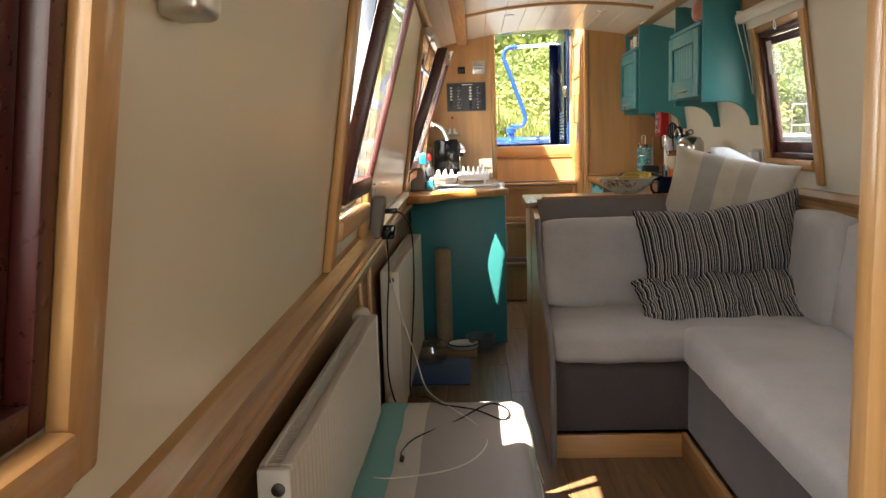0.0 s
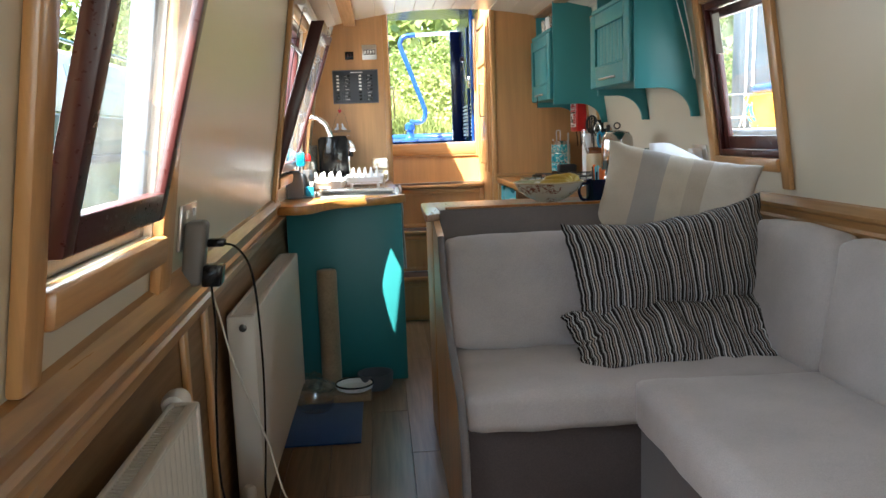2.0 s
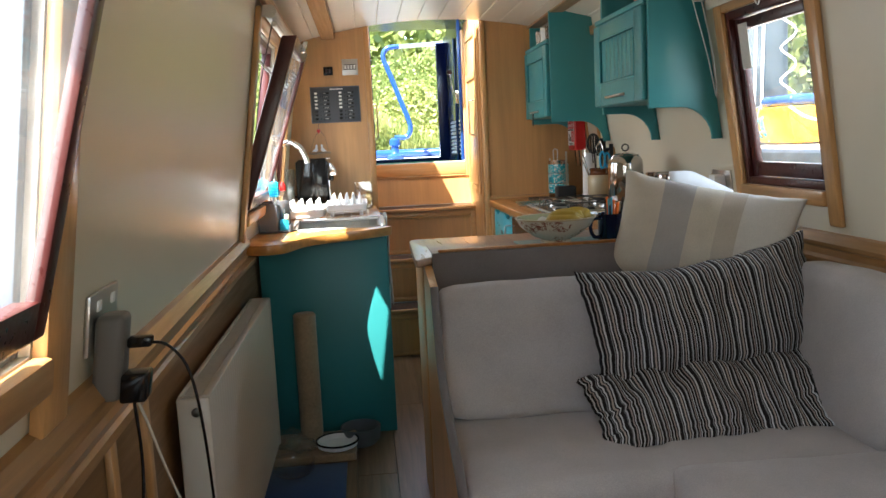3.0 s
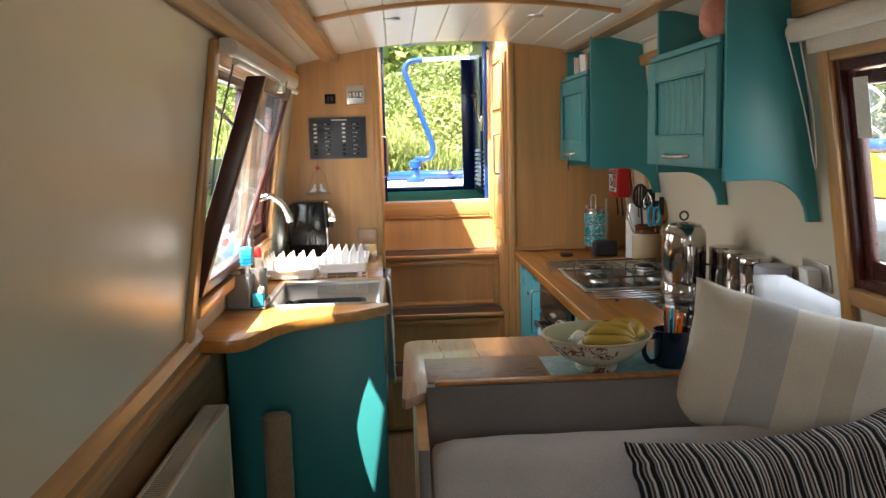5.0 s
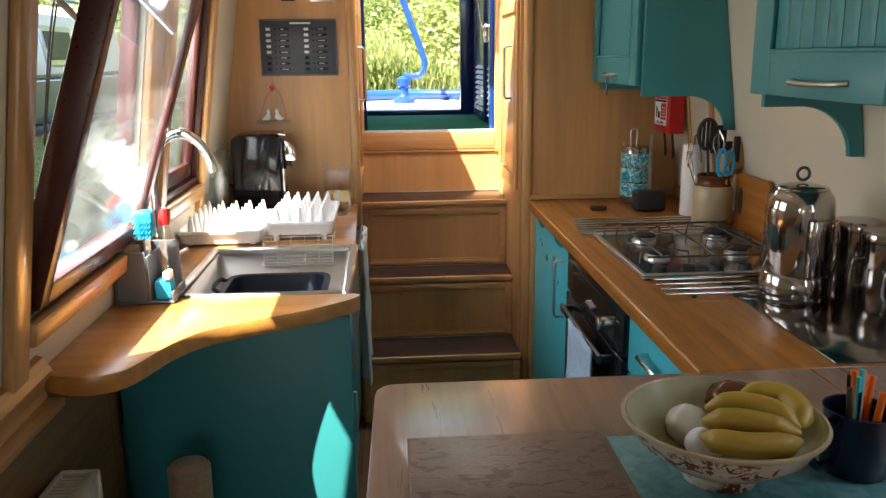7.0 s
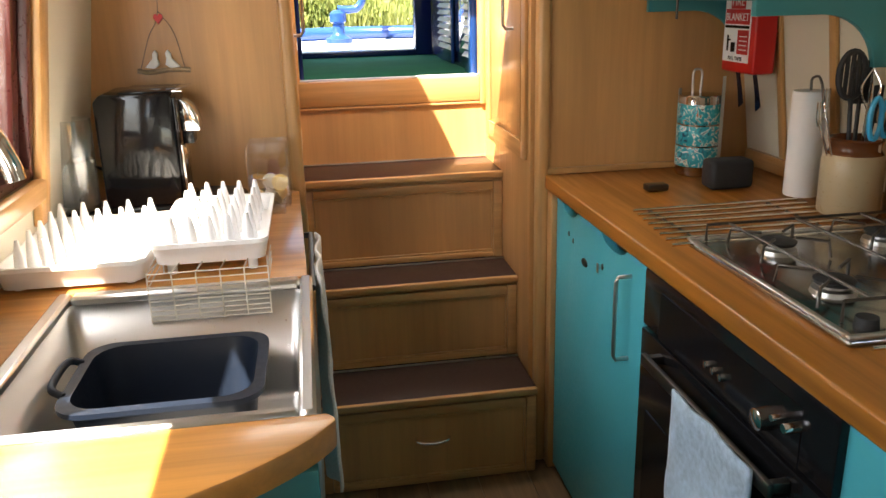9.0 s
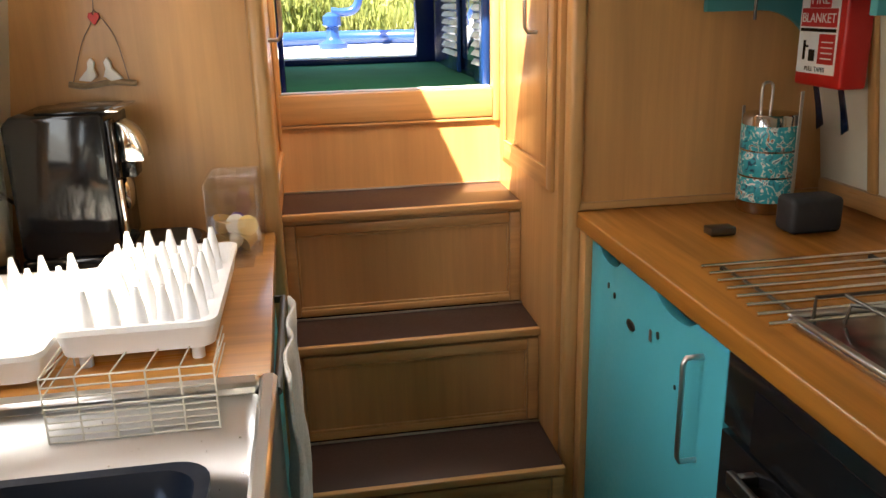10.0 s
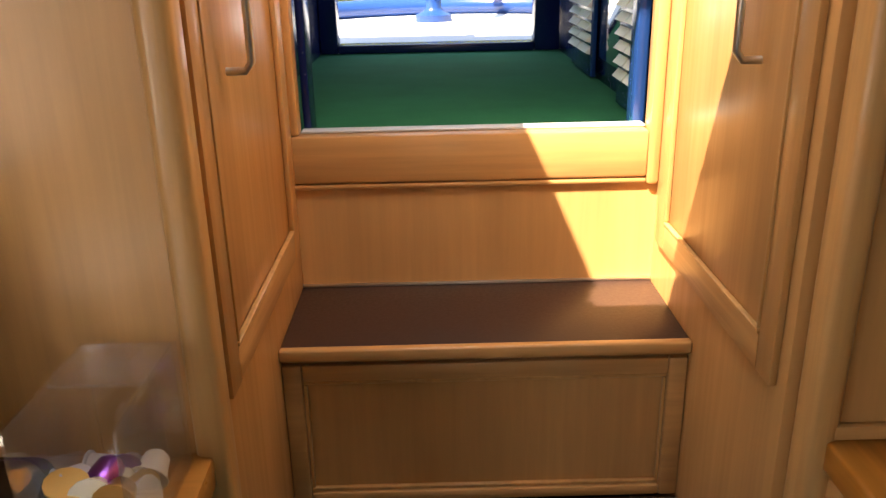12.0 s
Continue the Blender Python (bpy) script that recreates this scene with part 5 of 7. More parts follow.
# tea towel hung at the side of the sink
def hung_cloth(name, x, y0, y1, z0, z1, m, label, axis="x", folds=3, amp=0.01, seed=0.0, back=True):
    bm = bmesh.new()
    ny, nz = 22, 14
    rows = []
    for s in range(nz + 1):
        z = z1 + (z0 - z1) * s / nz
        row = []
        for i in range(ny + 1):
            u = i / ny
            y = y0 + (y1 - y0) * u
            off = amp * math.sin(u * folds * 6.28 + seed) * (0.3 + 0.7 * s / nz) + 0.006 * noise.noise(Vector((u * 5 + seed, s * 0.4, 1)))
            row.append(bm.verts.new((x + off, y + 0.01 * noise.noise(Vector((seed, s * 0.3, u * 3))), z + (0.012 * noise.noise(Vector((u * 6, seed, 0))) if s == nz else 0))))
        rows.append(row)
    for a, b in zip(rows, rows[1:]):
        for i in range(ny):
            bm.faces.new((a[i], a[i + 1], b[i + 1], b[i]))
    o = ob_from(name, bm, m, None, 180)
    sd = o.modifiers.new("thick", "SOLIDIFY")
    sd.thickness = 0.005
    return tagged(o, label, "towel")


hung_cloth("tea_towel", 0.815, 5.10, 5.42, 0.45, 0.895, "cloth", "off-white tea towel hanging by the sink unit", folds=2.5, amp=0.014, seed=1.0)
rl = thing("towel_rail", (0.79, 5.25, 0.86), "dark rail at the front of the sink unit", "rail")
tube("rail", [(0.80, 5.09, 0.885), (0.80, 5.44, 0.885)], 0.006, "darkmetal", rl, curved=False)
for y in (5.088, 5.436):
    box("bracket", (0.766, y, 0.878), (0.80, y + 0.006, 0.89), "darkmetal", 0, rl)

# ---- galley, hob side ----
hu = thing("hob_unit", (1.75, 4.9, 0), "turquoise kitchen units under an iroko worktop", "kitchen unit")
CX, CY0, CY1 = 1.443, 4.04, BULK - 0.001
HX0, HX1, HY0, HY1 = 1.525, 1.975, 4.625, 5.12
box("worktop", (CX, CY0, 0.862), (2.055, CY1, 0.90), "worktop", 0.005, hu, seg=3)
box("upstand", (1.45, BULK - 0.012, 0.9005), (2.04, BULK - 0.0005, 0.918), "oak_x", 0.003, hu)
box("upstand", (2.03, 5.0, 0.9005), (2.048, BULK - 0.0125, 0.945), "oak_y", 0.004, hu)
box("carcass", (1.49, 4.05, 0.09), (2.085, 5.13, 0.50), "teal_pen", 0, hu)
box("end_post", (1.452, 5.775, 0.0), (1.478, 5.823, 0.861), "oak_z", 0.002, hu)
box("kickboard", (1.51, 4.05, 0.0), (1.525, 5.77, 0.088), "oak_y", 0.001, hu)
# tall door with scalloped finger notches
def notch(a, b):
    m = 7
    return [(a + (b - a) * k / m, 0.845 - 0.022 * math.sin(math.pi * k / m) ** 0.5 if 0 < k < m else 0.845) for k in range(m + 1)]
poly = [(5.165, 0.02), (5.165, 0.845)] + notch(5.27, 5.43) + notch(5.60, 5.72) + [(5.77, 0.845), (5.77, 0.02)]
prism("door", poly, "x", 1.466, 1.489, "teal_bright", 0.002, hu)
tube("handle", [(1.466, 5.24, 0.80), (1.437, 5.24, 0.80), (1.432, 5.24, 0.79), (1.432, 5.24, 0.62), (1.437, 5.24, 0.61), (1.466, 5.24, 0.61)], 0.005, "steel", hu, curved=False)
for y, z, ry, rz in ((5.66, 0.775, 0.005, 0.007), (5.625, 0.765, 0.005, 0.007), (5.535, 0.735, 0.022, 0.011), (5.41, 0.765, 0.006, 0.008), (5.33, 0.70, 0.004, 0.005)):
    bm = bmesh.new()
    bm_lathe(bm, [(1.0, 0), (0.9, -0.002), (0.02, -0.0025)], (0, 0, 0), 18, "x")
    for v in bm.verts:
        v.co = Vector((1.4655 + v.co.x, y + v.co.y * ry, z + v.co.z * rz))
    ob_from("inset", bm, "darkmetal", hu, 60)
box("inset", (1.464, 5.435, 0.74), (1.4655, 5.447, 0.764), "steel", 0.001, hu)
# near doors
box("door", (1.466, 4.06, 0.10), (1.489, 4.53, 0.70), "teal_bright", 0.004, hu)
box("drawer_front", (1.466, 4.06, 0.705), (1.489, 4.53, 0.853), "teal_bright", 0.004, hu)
tube("handle", [(1.466, 4.22, 0.80), (1.438, 4.23, 0.80), (1.438, 4.37, 0.80), (1.466, 4.38, 0.80)], 0.006, "chrome", hu, curved=False)

ov = thing("oven", (1.5, 4.85, 0.1), "black glass built-in oven with steel knobs", "oven")
box("fascia", (1.452, 4.525, 0.736), (1.485, 5.14, 0.856), "black", 0.004, ov)
box("door", (1.450, 4.525, 0.10), (1.485, 5.14, 0.729), "black", 0.004, ov)
box("window", (1.4485, 4.60, 0.18), (1.4498, 5.10, 0.56), "black", 0.0, ov)
box("display", (1.4505, 4.60, 0.735), (1.4518, 5.06, 0.83), "black", 0, ov)
box("handle", (1.410, 4.60, 0.692), (1.422, 5.05, 0.716), "darkmetal", 0.004, ov)
for y in (4.605, 5.03):
    box("handle_arm", (1.4225, y, 0.694), (1.4495, y + 0.015, 0.712), "darkmetal", 0.002, ov)
for y, r in ((4.676, 0.018), (4.605, 0.008), (4.635, 0.006)):
    lathe("knob", [(r, 0), (r * 0.94, -0.022), (r * 0.8, -0.024)], (1.4505, y, 0.775 if r > 0.01 else 0.80), "chrome", ov, 20, "x")
for y in (4.86, 4.835, 4.81):
    lathe("button", [(0.0065, 0), (0.006, -0.009), (0.003, -0.010)], (1.4505, y, 0.775), "chrome", ov, 14, "x")
hung_cloth("hand_towel", 1.404, 4.63, 4.885, 0.33, 0.722, "towel", "pale blue patterned towel hung over the oven handle", folds=1.5, amp=0.006, seed=3.0)

hb = thing("hob", (1.75, 4.87, 0.9), "stainless steel four burner gas hob with wire pan supports", "hob")
box("plate", (HX0, HY0, 0.9005), (HX1, HY1, 0.912), metal("polished_hob_steel", (0.40, 0.39, 0.38), 0.2), 0.006, hb, seg=3)
boxes("lip", [((HX0, HY0, 0.9122), (HX1, HY0 + 0.012, 0.918)), ((HX0, HY1 - 0.012, 0.9122), (HX1, HY1, 0.918)), ((HX0, HY0 + 0.0125, 0.9122), (HX0 + 0.012, HY1 - 0.0125, 0.918)), ((HX1 - 0.012, HY0 + 0.0125, 0.9122), (HX1, HY1 - 0.0125, 0.918))], "steel", 0.002, hb)
BUR = [(1.62, 4.80), (1.65, 5.01), (1.85, 4.82), (1.87, 5.02)]
for x, y in BUR:
    lathe("burner", [(0.036, 0), (0.034, 0.008), (0.026, 0.011), (0.026, 0.016)], (x, y, 0.912), "steel", hb, 20)
    lathe("burner_cap", [(0.031, 0), (0.033, 0.006), (0.022, 0.010)], (x, y, 0.9285), "blackm", hb, 20)
for k in range(4):
    lathe("knob", [(0.018, 0), (0.016, 0.016), (0.01, 0.018)], (1.58 + k * 0.075, 4.665, 0.912), "blackm", hb, 16)
P = []
for x in (1.60, 1.74, 1.88):
    P.append([(x, HY0 + 0.06, 0.946), (x, HY1 - 0.02, 0.946)])
for cx, cy in BUR:
    for a in range(4):
        dx, dy = math.cos(radians(45 + 90 * a)), math.sin(radians(45 + 90 * a))
        P.append([(cx + dx * 0.095, cy + dy * 0.085, 0.915), (cx + dx * 0.09, cy + dy * 0.08, 0.944), (cx + dx * 0.03, cy + dy * 0.03, 0.944)])
for y in (HY0 + 0.06, HY1 - 0.02):
    P.append([(1.555, y, 0.914), (1.555, y, 0.946), (1.94, y, 0.946), (1.94, y, 0.914)])
wires("pan_support", P, 0.003, "darkmetal", hb, 6)


def trivet(y0, y1, x0, x1, n):
    t = thing("bar_trivet", ((x0 + x1) / 2, (y0 + y1) / 2, 0.9), "steel bar pan stand on the worktop", "trivet", "steel bar pan stands")
    wires("bar", [[(x0 + 0.004 * k, y0 + (y1 - y0) * k / (n - 1), 0.911), (x1, y0 + (y1 - y0) * k / (n - 1), 0.911)] for k in range(n)], 0.0035, "chrome", t, 8)
    for x in (x0 + 0.07, x1 - 0.07):
        wires("cross_bar", [[(x, y0, 0.9055), (x, y1, 0.9055)]], 0.003, "darkmetal", t, 6)
    for x in (x0 + 0.07, x1 - 0.07):
        for y in (y0, y1):
            lathe("foot", [(0.006, 0.9005), (0.006, 0.905)], (x, y, 0), "blackm", t, 8)


trivet(5.10, 5.36, 1.485, 1.91, 8)
trivet(4.475, 4.60, 1.53, 1.77, 4)
tagged(box("steel_sheet", (1.70, 4.045, 0.9006), (2.03, 4.60, 0.904), metal("mirror_steel", (0.30, 0.28, 0.26), 0.12), 0.001), "polished dark steel protector sheet on the worktop", "worktop protector")

# big polished urn
ur = thing("kettle_urn", (1.822, 4.45, 0.9), "polished stainless steel domed urn with a ring knob", "urn")
lathe("body", [(0.074, 0.018), (0.076, 0.06), (0.071, 0.064), (0.073, 0.07), (0.0735, 0.21), (0.07, 0.235), (0.055, 0.255), (0.03, 0.264), (0.003, 0.266)], (1.822, 4.45, 0.904), "steel_z", ur, 40, smooth=60)
lathe("foot", [(0.074, 0), (0.078, 0.004), (0.078, 0.016), (0.071, 0.018)], (1.822, 4.45, 0.904), "steel_z", ur, 40)
lathe("lid_band", [(0.0555, 0.0), (0.0575, 0.003), (0.0555, 0.006)], (1.822, 4.45, 1.155), "steel_z", ur, 40)
bm = bmesh.new()
bm_tube(bm, [Vector((1.822 + 0.014 * math.sin(a * math.pi / 10), 4.45, 1.19 - 0.014 * math.cos(a * math.pi / 10))) for a in range(21)], 0.0035, 8)
ob_from("ring_knob", bm, "darkmetal", ur, 60)
box("handle", (1.804, 4.358, 0.97), (1.832, 4.38, 1.10), "steel_z", 0.008, ur)

for i, (y, h, m, lab) in enumerate(((4.455, 0.168, "steel_z", "tall stainless steel storage canister with a lid"), (4.345, 0.165, "steel_z", "tall stainless steel storage canister with a lid"),
                                    (4.225, 0.165, "steel_z", "tall stainless steel storage canister with a lid"), (4.105, 0.155, "greyblue", "pale grey clip-top storage canister"))):
    c = thing("canister", (1.968, y, 0.904), lab, "canister", "kitchen canisters")
    base = (1.968, y, 0.9045)
    lathe("body", [(0.05, 0), (0.052, 0.003), (0.052, h - 0.014), (0.049, h - 0.012)], base, m, c, 30)
    lathe("lid", [(0.0535, h - 0.012), (0.054, h), (0.05, h + 0.008), (0.01, h + 0.01)], base, m, c, 30)
    tube("handle", [(1.916, y + 0.01, 0.904 + h * 0.68), (1.901, y + 0.01, 0.904 + h * 0.66), (1.899, y + 0.01, 0.904 + h * 0.35), (1.916, y + 0.01, 0.904 + h * 0.3)], 0.004, m if m == "steel_z" else "steel", c)

# stoneware jar with utensils
jr = thing("utensil_jar", (1.945, 5.22, 0.9), "stoneware jar with a brown glazed neck", "jar")
lathe("body", [(0.058, 0), (0.062, 0.004), (0.063, 0.115), (0.056, 0.128)], (1.938, 5.22, 0.9148), "stoneware", jr, 30)
lathe("neck", [(0.0562, 0.128), (0.05, 0.138), (0.05, 0.15), (0.055, 0.158), (0.05, 0.162), (0.045, 0.155), (0.044, 0.02)], (1.938, 5.22, 0.9148), "brownglaze", jr, 30)
def utensil(name, x, y, tilt, h, m, label, head):
    u = thing(name, (x, y, 1.0), label, "utensil", "kitchen utensils")
    top = (x + tilt[0] * h, y + tilt[1] * h, 1.02 + h)
    tube("stem", [(x, y, 0.96), top], 0.0025 if head == "fork" else 0.0045, m, u, curved=False)
    if head == "spoon":
        bm = bmesh.new()
        bmesh.ops.create_icosphere(bm, subdivisions=3, radius=1)
        for v in bm.verts:
            v.co = Vector(top) + Vector((v.co.x * 0.03, v.co.y * 0.008 + 0.008 * v.co.x ** 2, v.co.z * 0.045))
        ob_from("head", bm, m, u, 180)
    elif head == "slotted":
        bm = bmesh.new()
        for k in range(5):
            bm_box(bm, (top[0] - 0.030 + 0.0125 * k, top[1] - 0.003, top[2] - (0.022, 0.04, 0.044, 0.04, 0.022)[k]), (top[0] - 0.0205 + 0.0125 * k, top[1] + 0.003, top[2] + (0.026, 0.04, 0.044, 0.04, 0.026)[k]), 0.002, 1)
        bm_tube(bm, [Vector((top[0] + 0.03 * math.cos(a * math.pi / 12), top[1], top[2] + 0.047 * math.sin(a * math.pi / 12))) for a in range(25)], 0.006, 8)
        ob_from("head", bm, m, u, 40)
    elif head == "narrow":
        box("head", (top[0] - 0.011, top[1] - 0.004, top[2] - 0.05), (top[0] + 0.011, top[1] + 0.004, top[2] + 0.03), m, 0.004, u)
    elif head == "fork":
        wires("head", [[(top[0] + d * 0.3, top[1], top[2] - 0.01), (top[0] + d, top[1], top[2] + 0.01), (top[0] + d, top[1], top[2] + 0.04)] for d in (-0.007, 0.0, 0.007)], 0.0016, m, u, 5)
    elif head == "flat":
        box("head", (top[0] - 0.026, top[1] - 0.004, top[2] - 0.02), (top[0] + 0.026, top[1] + 0.002, top[2] + 0.07), m, 0.006, u)
    elif head == "whisk":
        wires("head", [[(top[0], top[1], top[2] - 0.01), (top[0] + 0.02 * math.cos(a), top[1] + 0.02 * math.sin(a), top[2] + 0.04), (top[0], top[1], top[2] + 0.08)] for a in (0, 1.05, 2.1, 3.14, 4.2, 5.2)], 0.0014, m, u, 5, True)
utensil("slotted_spoon", 1.925, 5.215, (-0.10, 0.0), 0.185, "blackm", "black slotted serving spoon in the jar", "slotted")
utensil("spatula", 1.95, 5.24, (0.06, 0.1), 0.14, "blackm", "black flat spatula in the jar", "flat")
utensil("spatula", 1.955, 5.20, (0.24, -0.1), 0.15, "blackm", "black narrow spatula in the jar", "narrow")
utensil("ladle", 1.962, 5.23, (0.20, 0.05), 0.13, "blackm", "black handled ladle in the jar", "narrow")
utensil("whisk", 1.935, 5.20, (-0.02, -0.1), 0.12, "chrome", "steel wire masher in the jar", "whisk")
utensil("fork", 1.905, 5.215, (-0.42, 0.0), 0.12, "chrome", "long steel fork leaning in the jar", "fork")
utensil("fork", 1.91, 5.225, (-0.58, 0.1), 0.09, "chrome", "long steel fork leaning in the jar", "fork")
utensil("wooden_spoon", 1.965, 5.22, (0.36, -0.2), 0.12, "oak_z", "wooden spoon in the jar", "spoon")
utensil("wooden_spoon", 1.96, 5.225, (0.50, -0.1), 0.10, "sisal", "pale wooden spoon in the jar", "spoon")
sc = thing("scissors", (1.945, 5.18, 1.1), "kitchen scissors with cyan handles in the jar", "scissors")
for dx, h in ((-0.012, 0.042), (0.013, 0.036)):
    bm = bmesh.new()
    bm_tube(bm, [Vector((1.952 + dx + 0.013 * math.cos(a * math.pi / 10), 5.172, 1.12 + h * math.sin(a * math.pi / 10))) for a in range(21)], 0.0055, 8)
    ob_from("handle", bm, "cyan", sc, 60)
box("blade", (1.946, 5.174, 1.0), (1.964, 5.178, 1.085), "steel", 0.001, sc)
kr = thing("kitchen_roll", (1.925, 5.375, 0.9), "white kitchen roll on a wire stand", "kitchen roll")
lathe("roll", [(0.016, 0), (0.036, 0.0), (0.0375, 0.004), (0.0375, 0.236), (0.036, 0.24), (0.016, 0.24)], (1.932, 5.385, 0.9148), "paper", kr, 32)
tube("wire", [(1.932, 5.385, 1.155), (1.932, 5.385, 1.18), (1.937, 5.37, 1.187), (1.937, 5.355, 1.173), (1.937, 5.345, 1.145), (1.937, 5.33, 1.10)], 0.003, "darkmetal", kr)

cb = thing("chopping_board", (2.01, 5.08, 0.905), "wooden chopping board with an oval hand hole leaning on the wall", "chopping board")
prism("board", [(4.97, 0.905), (4.97, 1.07), (4.985, 1.088), (5.18, 1.088), (5.195, 1.07), (5.195, 0.905)], "x", 2.0, 2.014, "worktop", 0.004, cb)
# black oval laid on the face for the dark of the hole
prism("hand_hole", [(5.15 + 0.014 * math.cos(a * math.pi / 8), 1.0 + 0.045 * math.sin(a * math.pi / 8)) for a in range(16)], "x", 1.9985, 1.9999, "blackm", 0, cb)

# steel tiered flask with turquoise bands
fl = thing("tiffin_flask", (1.85, 5.72, 0.9), "stainless tiffin carrier with turquoise floral bands", "flask")
c = (1.842, 5.725, 0.901)
lathe("body", [(0.053, 0), (0.057, 0.004), (0.057, 0.208), (0.054, 0.213), (0.018, 0.216)], c, "steel_z", fl, 36)
for k in range(3):
    z = 0.026 + k * 0.056
    lathe("band", [(0.0574, z), (0.0588, z + 0.002), (0.0588, z + 0.050), (0.0574, z + 0.052)], c, "flaskband", fl, 36)
for a, wide in ((-52, 0.009), (128, 0.007)):
    bm = bmesh.new()
    bm_box(bm, (0.0595, -wide, 0.012), (0.0615, wide, 0.262 if a < 0 else 0.225), 0.0008, 1)
    bmesh.ops.transform(bm, matrix=pose(c[0], c[1], c[2], 0, 0, a), verts=bm.verts)
    ob_from("clamp_strap", bm, "steel", fl, 40)
tube("latch", [(c[0] - 0.014 + dx, c[1], c[2] + z) for dx, z in ((-0.011, 0.215), (-0.012, 0.268), (0.0, 0.278), (0.012, 0.268), (0.011, 0.215))], 0.0032, "steel", fl)
tagged(box("speaker", (1.783, 5.52, 0.901), (1.895, 5.585, 0.974), "blackm", 0.012, seg=3), "small black fabric speaker on the worktop", "speaker")
tagged(box("lighter", (1.63, 5.55, 0.901), (1.685, 5.585, 0.918), "darkmetal", 0.004), "small dark gas lighter on the worktop", "lighter")

# fire blanket
fb = thing("fire_blanket", (1.97, 5.69, 1.17), "red fire blanket case with a printed label", "fire blanket")
box("case", (1.92, 5.62, 1.168), (1.982, 5.78, 1.46), "red", 0.008, fb, seg=3)
box("label", (1.9187, 5.642, 1.195), (1.9199, 5.772, 1.40), "white_plastic", 0, fb)
boxes("label_print", [((1.9176, 5.647, 1.290), (1.9186, 5.767, 1.327)), ((1.9176, 5.672, 1.328), (1.9186, 5.742, 1.372)), ((1.9176, 5.647, 1.216), (1.9186, 5.700, 1.276))], "red", 0, fb)
boxes("label_bars", [((1.9168, 5.652, 1.226 + 0.011 * k), (1.9174, 5.690, 1.2285 + 0.011 * k)) for k in range(4)], "white_plastic", 0, fb)
boxes("pictogram", [((1.9176, 5.712, 1.220), (1.9186, 5.732, 1.244)), ((1.9176, 5.745, 1.222), (1.9186, 5.753, 1.262)), ((1.9176, 5.735, 1.248), (1.9186, 5.744, 1.252)), ((1.9176, 5.647, 1.280), (1.9186, 5.767, 1.287))], "black", 0, fb)
lettering("label_word", "FIRE", 0.034, "white_plastic", (1.917, 5.707, 1.346), (90, 0, -90), fb)
lettering("label_word", "BLANKET", 0.027, "white_plastic", (1.917, 5.707, 1.307), (90, 0, -90), fb)
lettering("label_word", "PULL TAPES", 0.0135, "black", (1.918, 5.707, 1.204), (90, 0, -90), fb)
for y in (5.645, 5.73):
    prism("pull_tape", [(y, 1.168), (y + 0.016, 1.168), (y - 0.002, 1.12), (y - 0.012, 1.075), (y - 0.032, 1.088), (y - 0.018, 1.125)], "x", 1.946, 1.949, "enamelblue", 0, fb)
for y in (5.62, 5.40):
    box("trim_wall_batten", (0.0005, y, 0.945), (0.012, y + 0.025, 1.80), "oak_trim", 0.003, None, on_right)["kind"] = "structure"


# wall cupboards: teal boxes with shaped side panels
def side_panel(name, x, y0, y1, zb, zf, zt, parent, m="teal"):
    """A side board whose lower edge sweeps down to a tip at the wall."""
    wall = lambda z: xr(z) - 0.002
    pts = [(x, zt), (x, zf)]
    r = 9
    xa, xb = wall(zb) - 0.16, wall(zb) - 0.035
    pts.append((xa, zf))
    for k in range(1, r + 1):
        a = k / r * math.pi / 2
        pts.append((xa + (xb - xa) * math.sin(a), zf - (zf - zb) * (1 - math.cos(a))))
    pts += [(wall(zb), zb), (wall(zt), zt)]
    return prism(name, pts, "y", y0, y1, m, 0.002, parent)


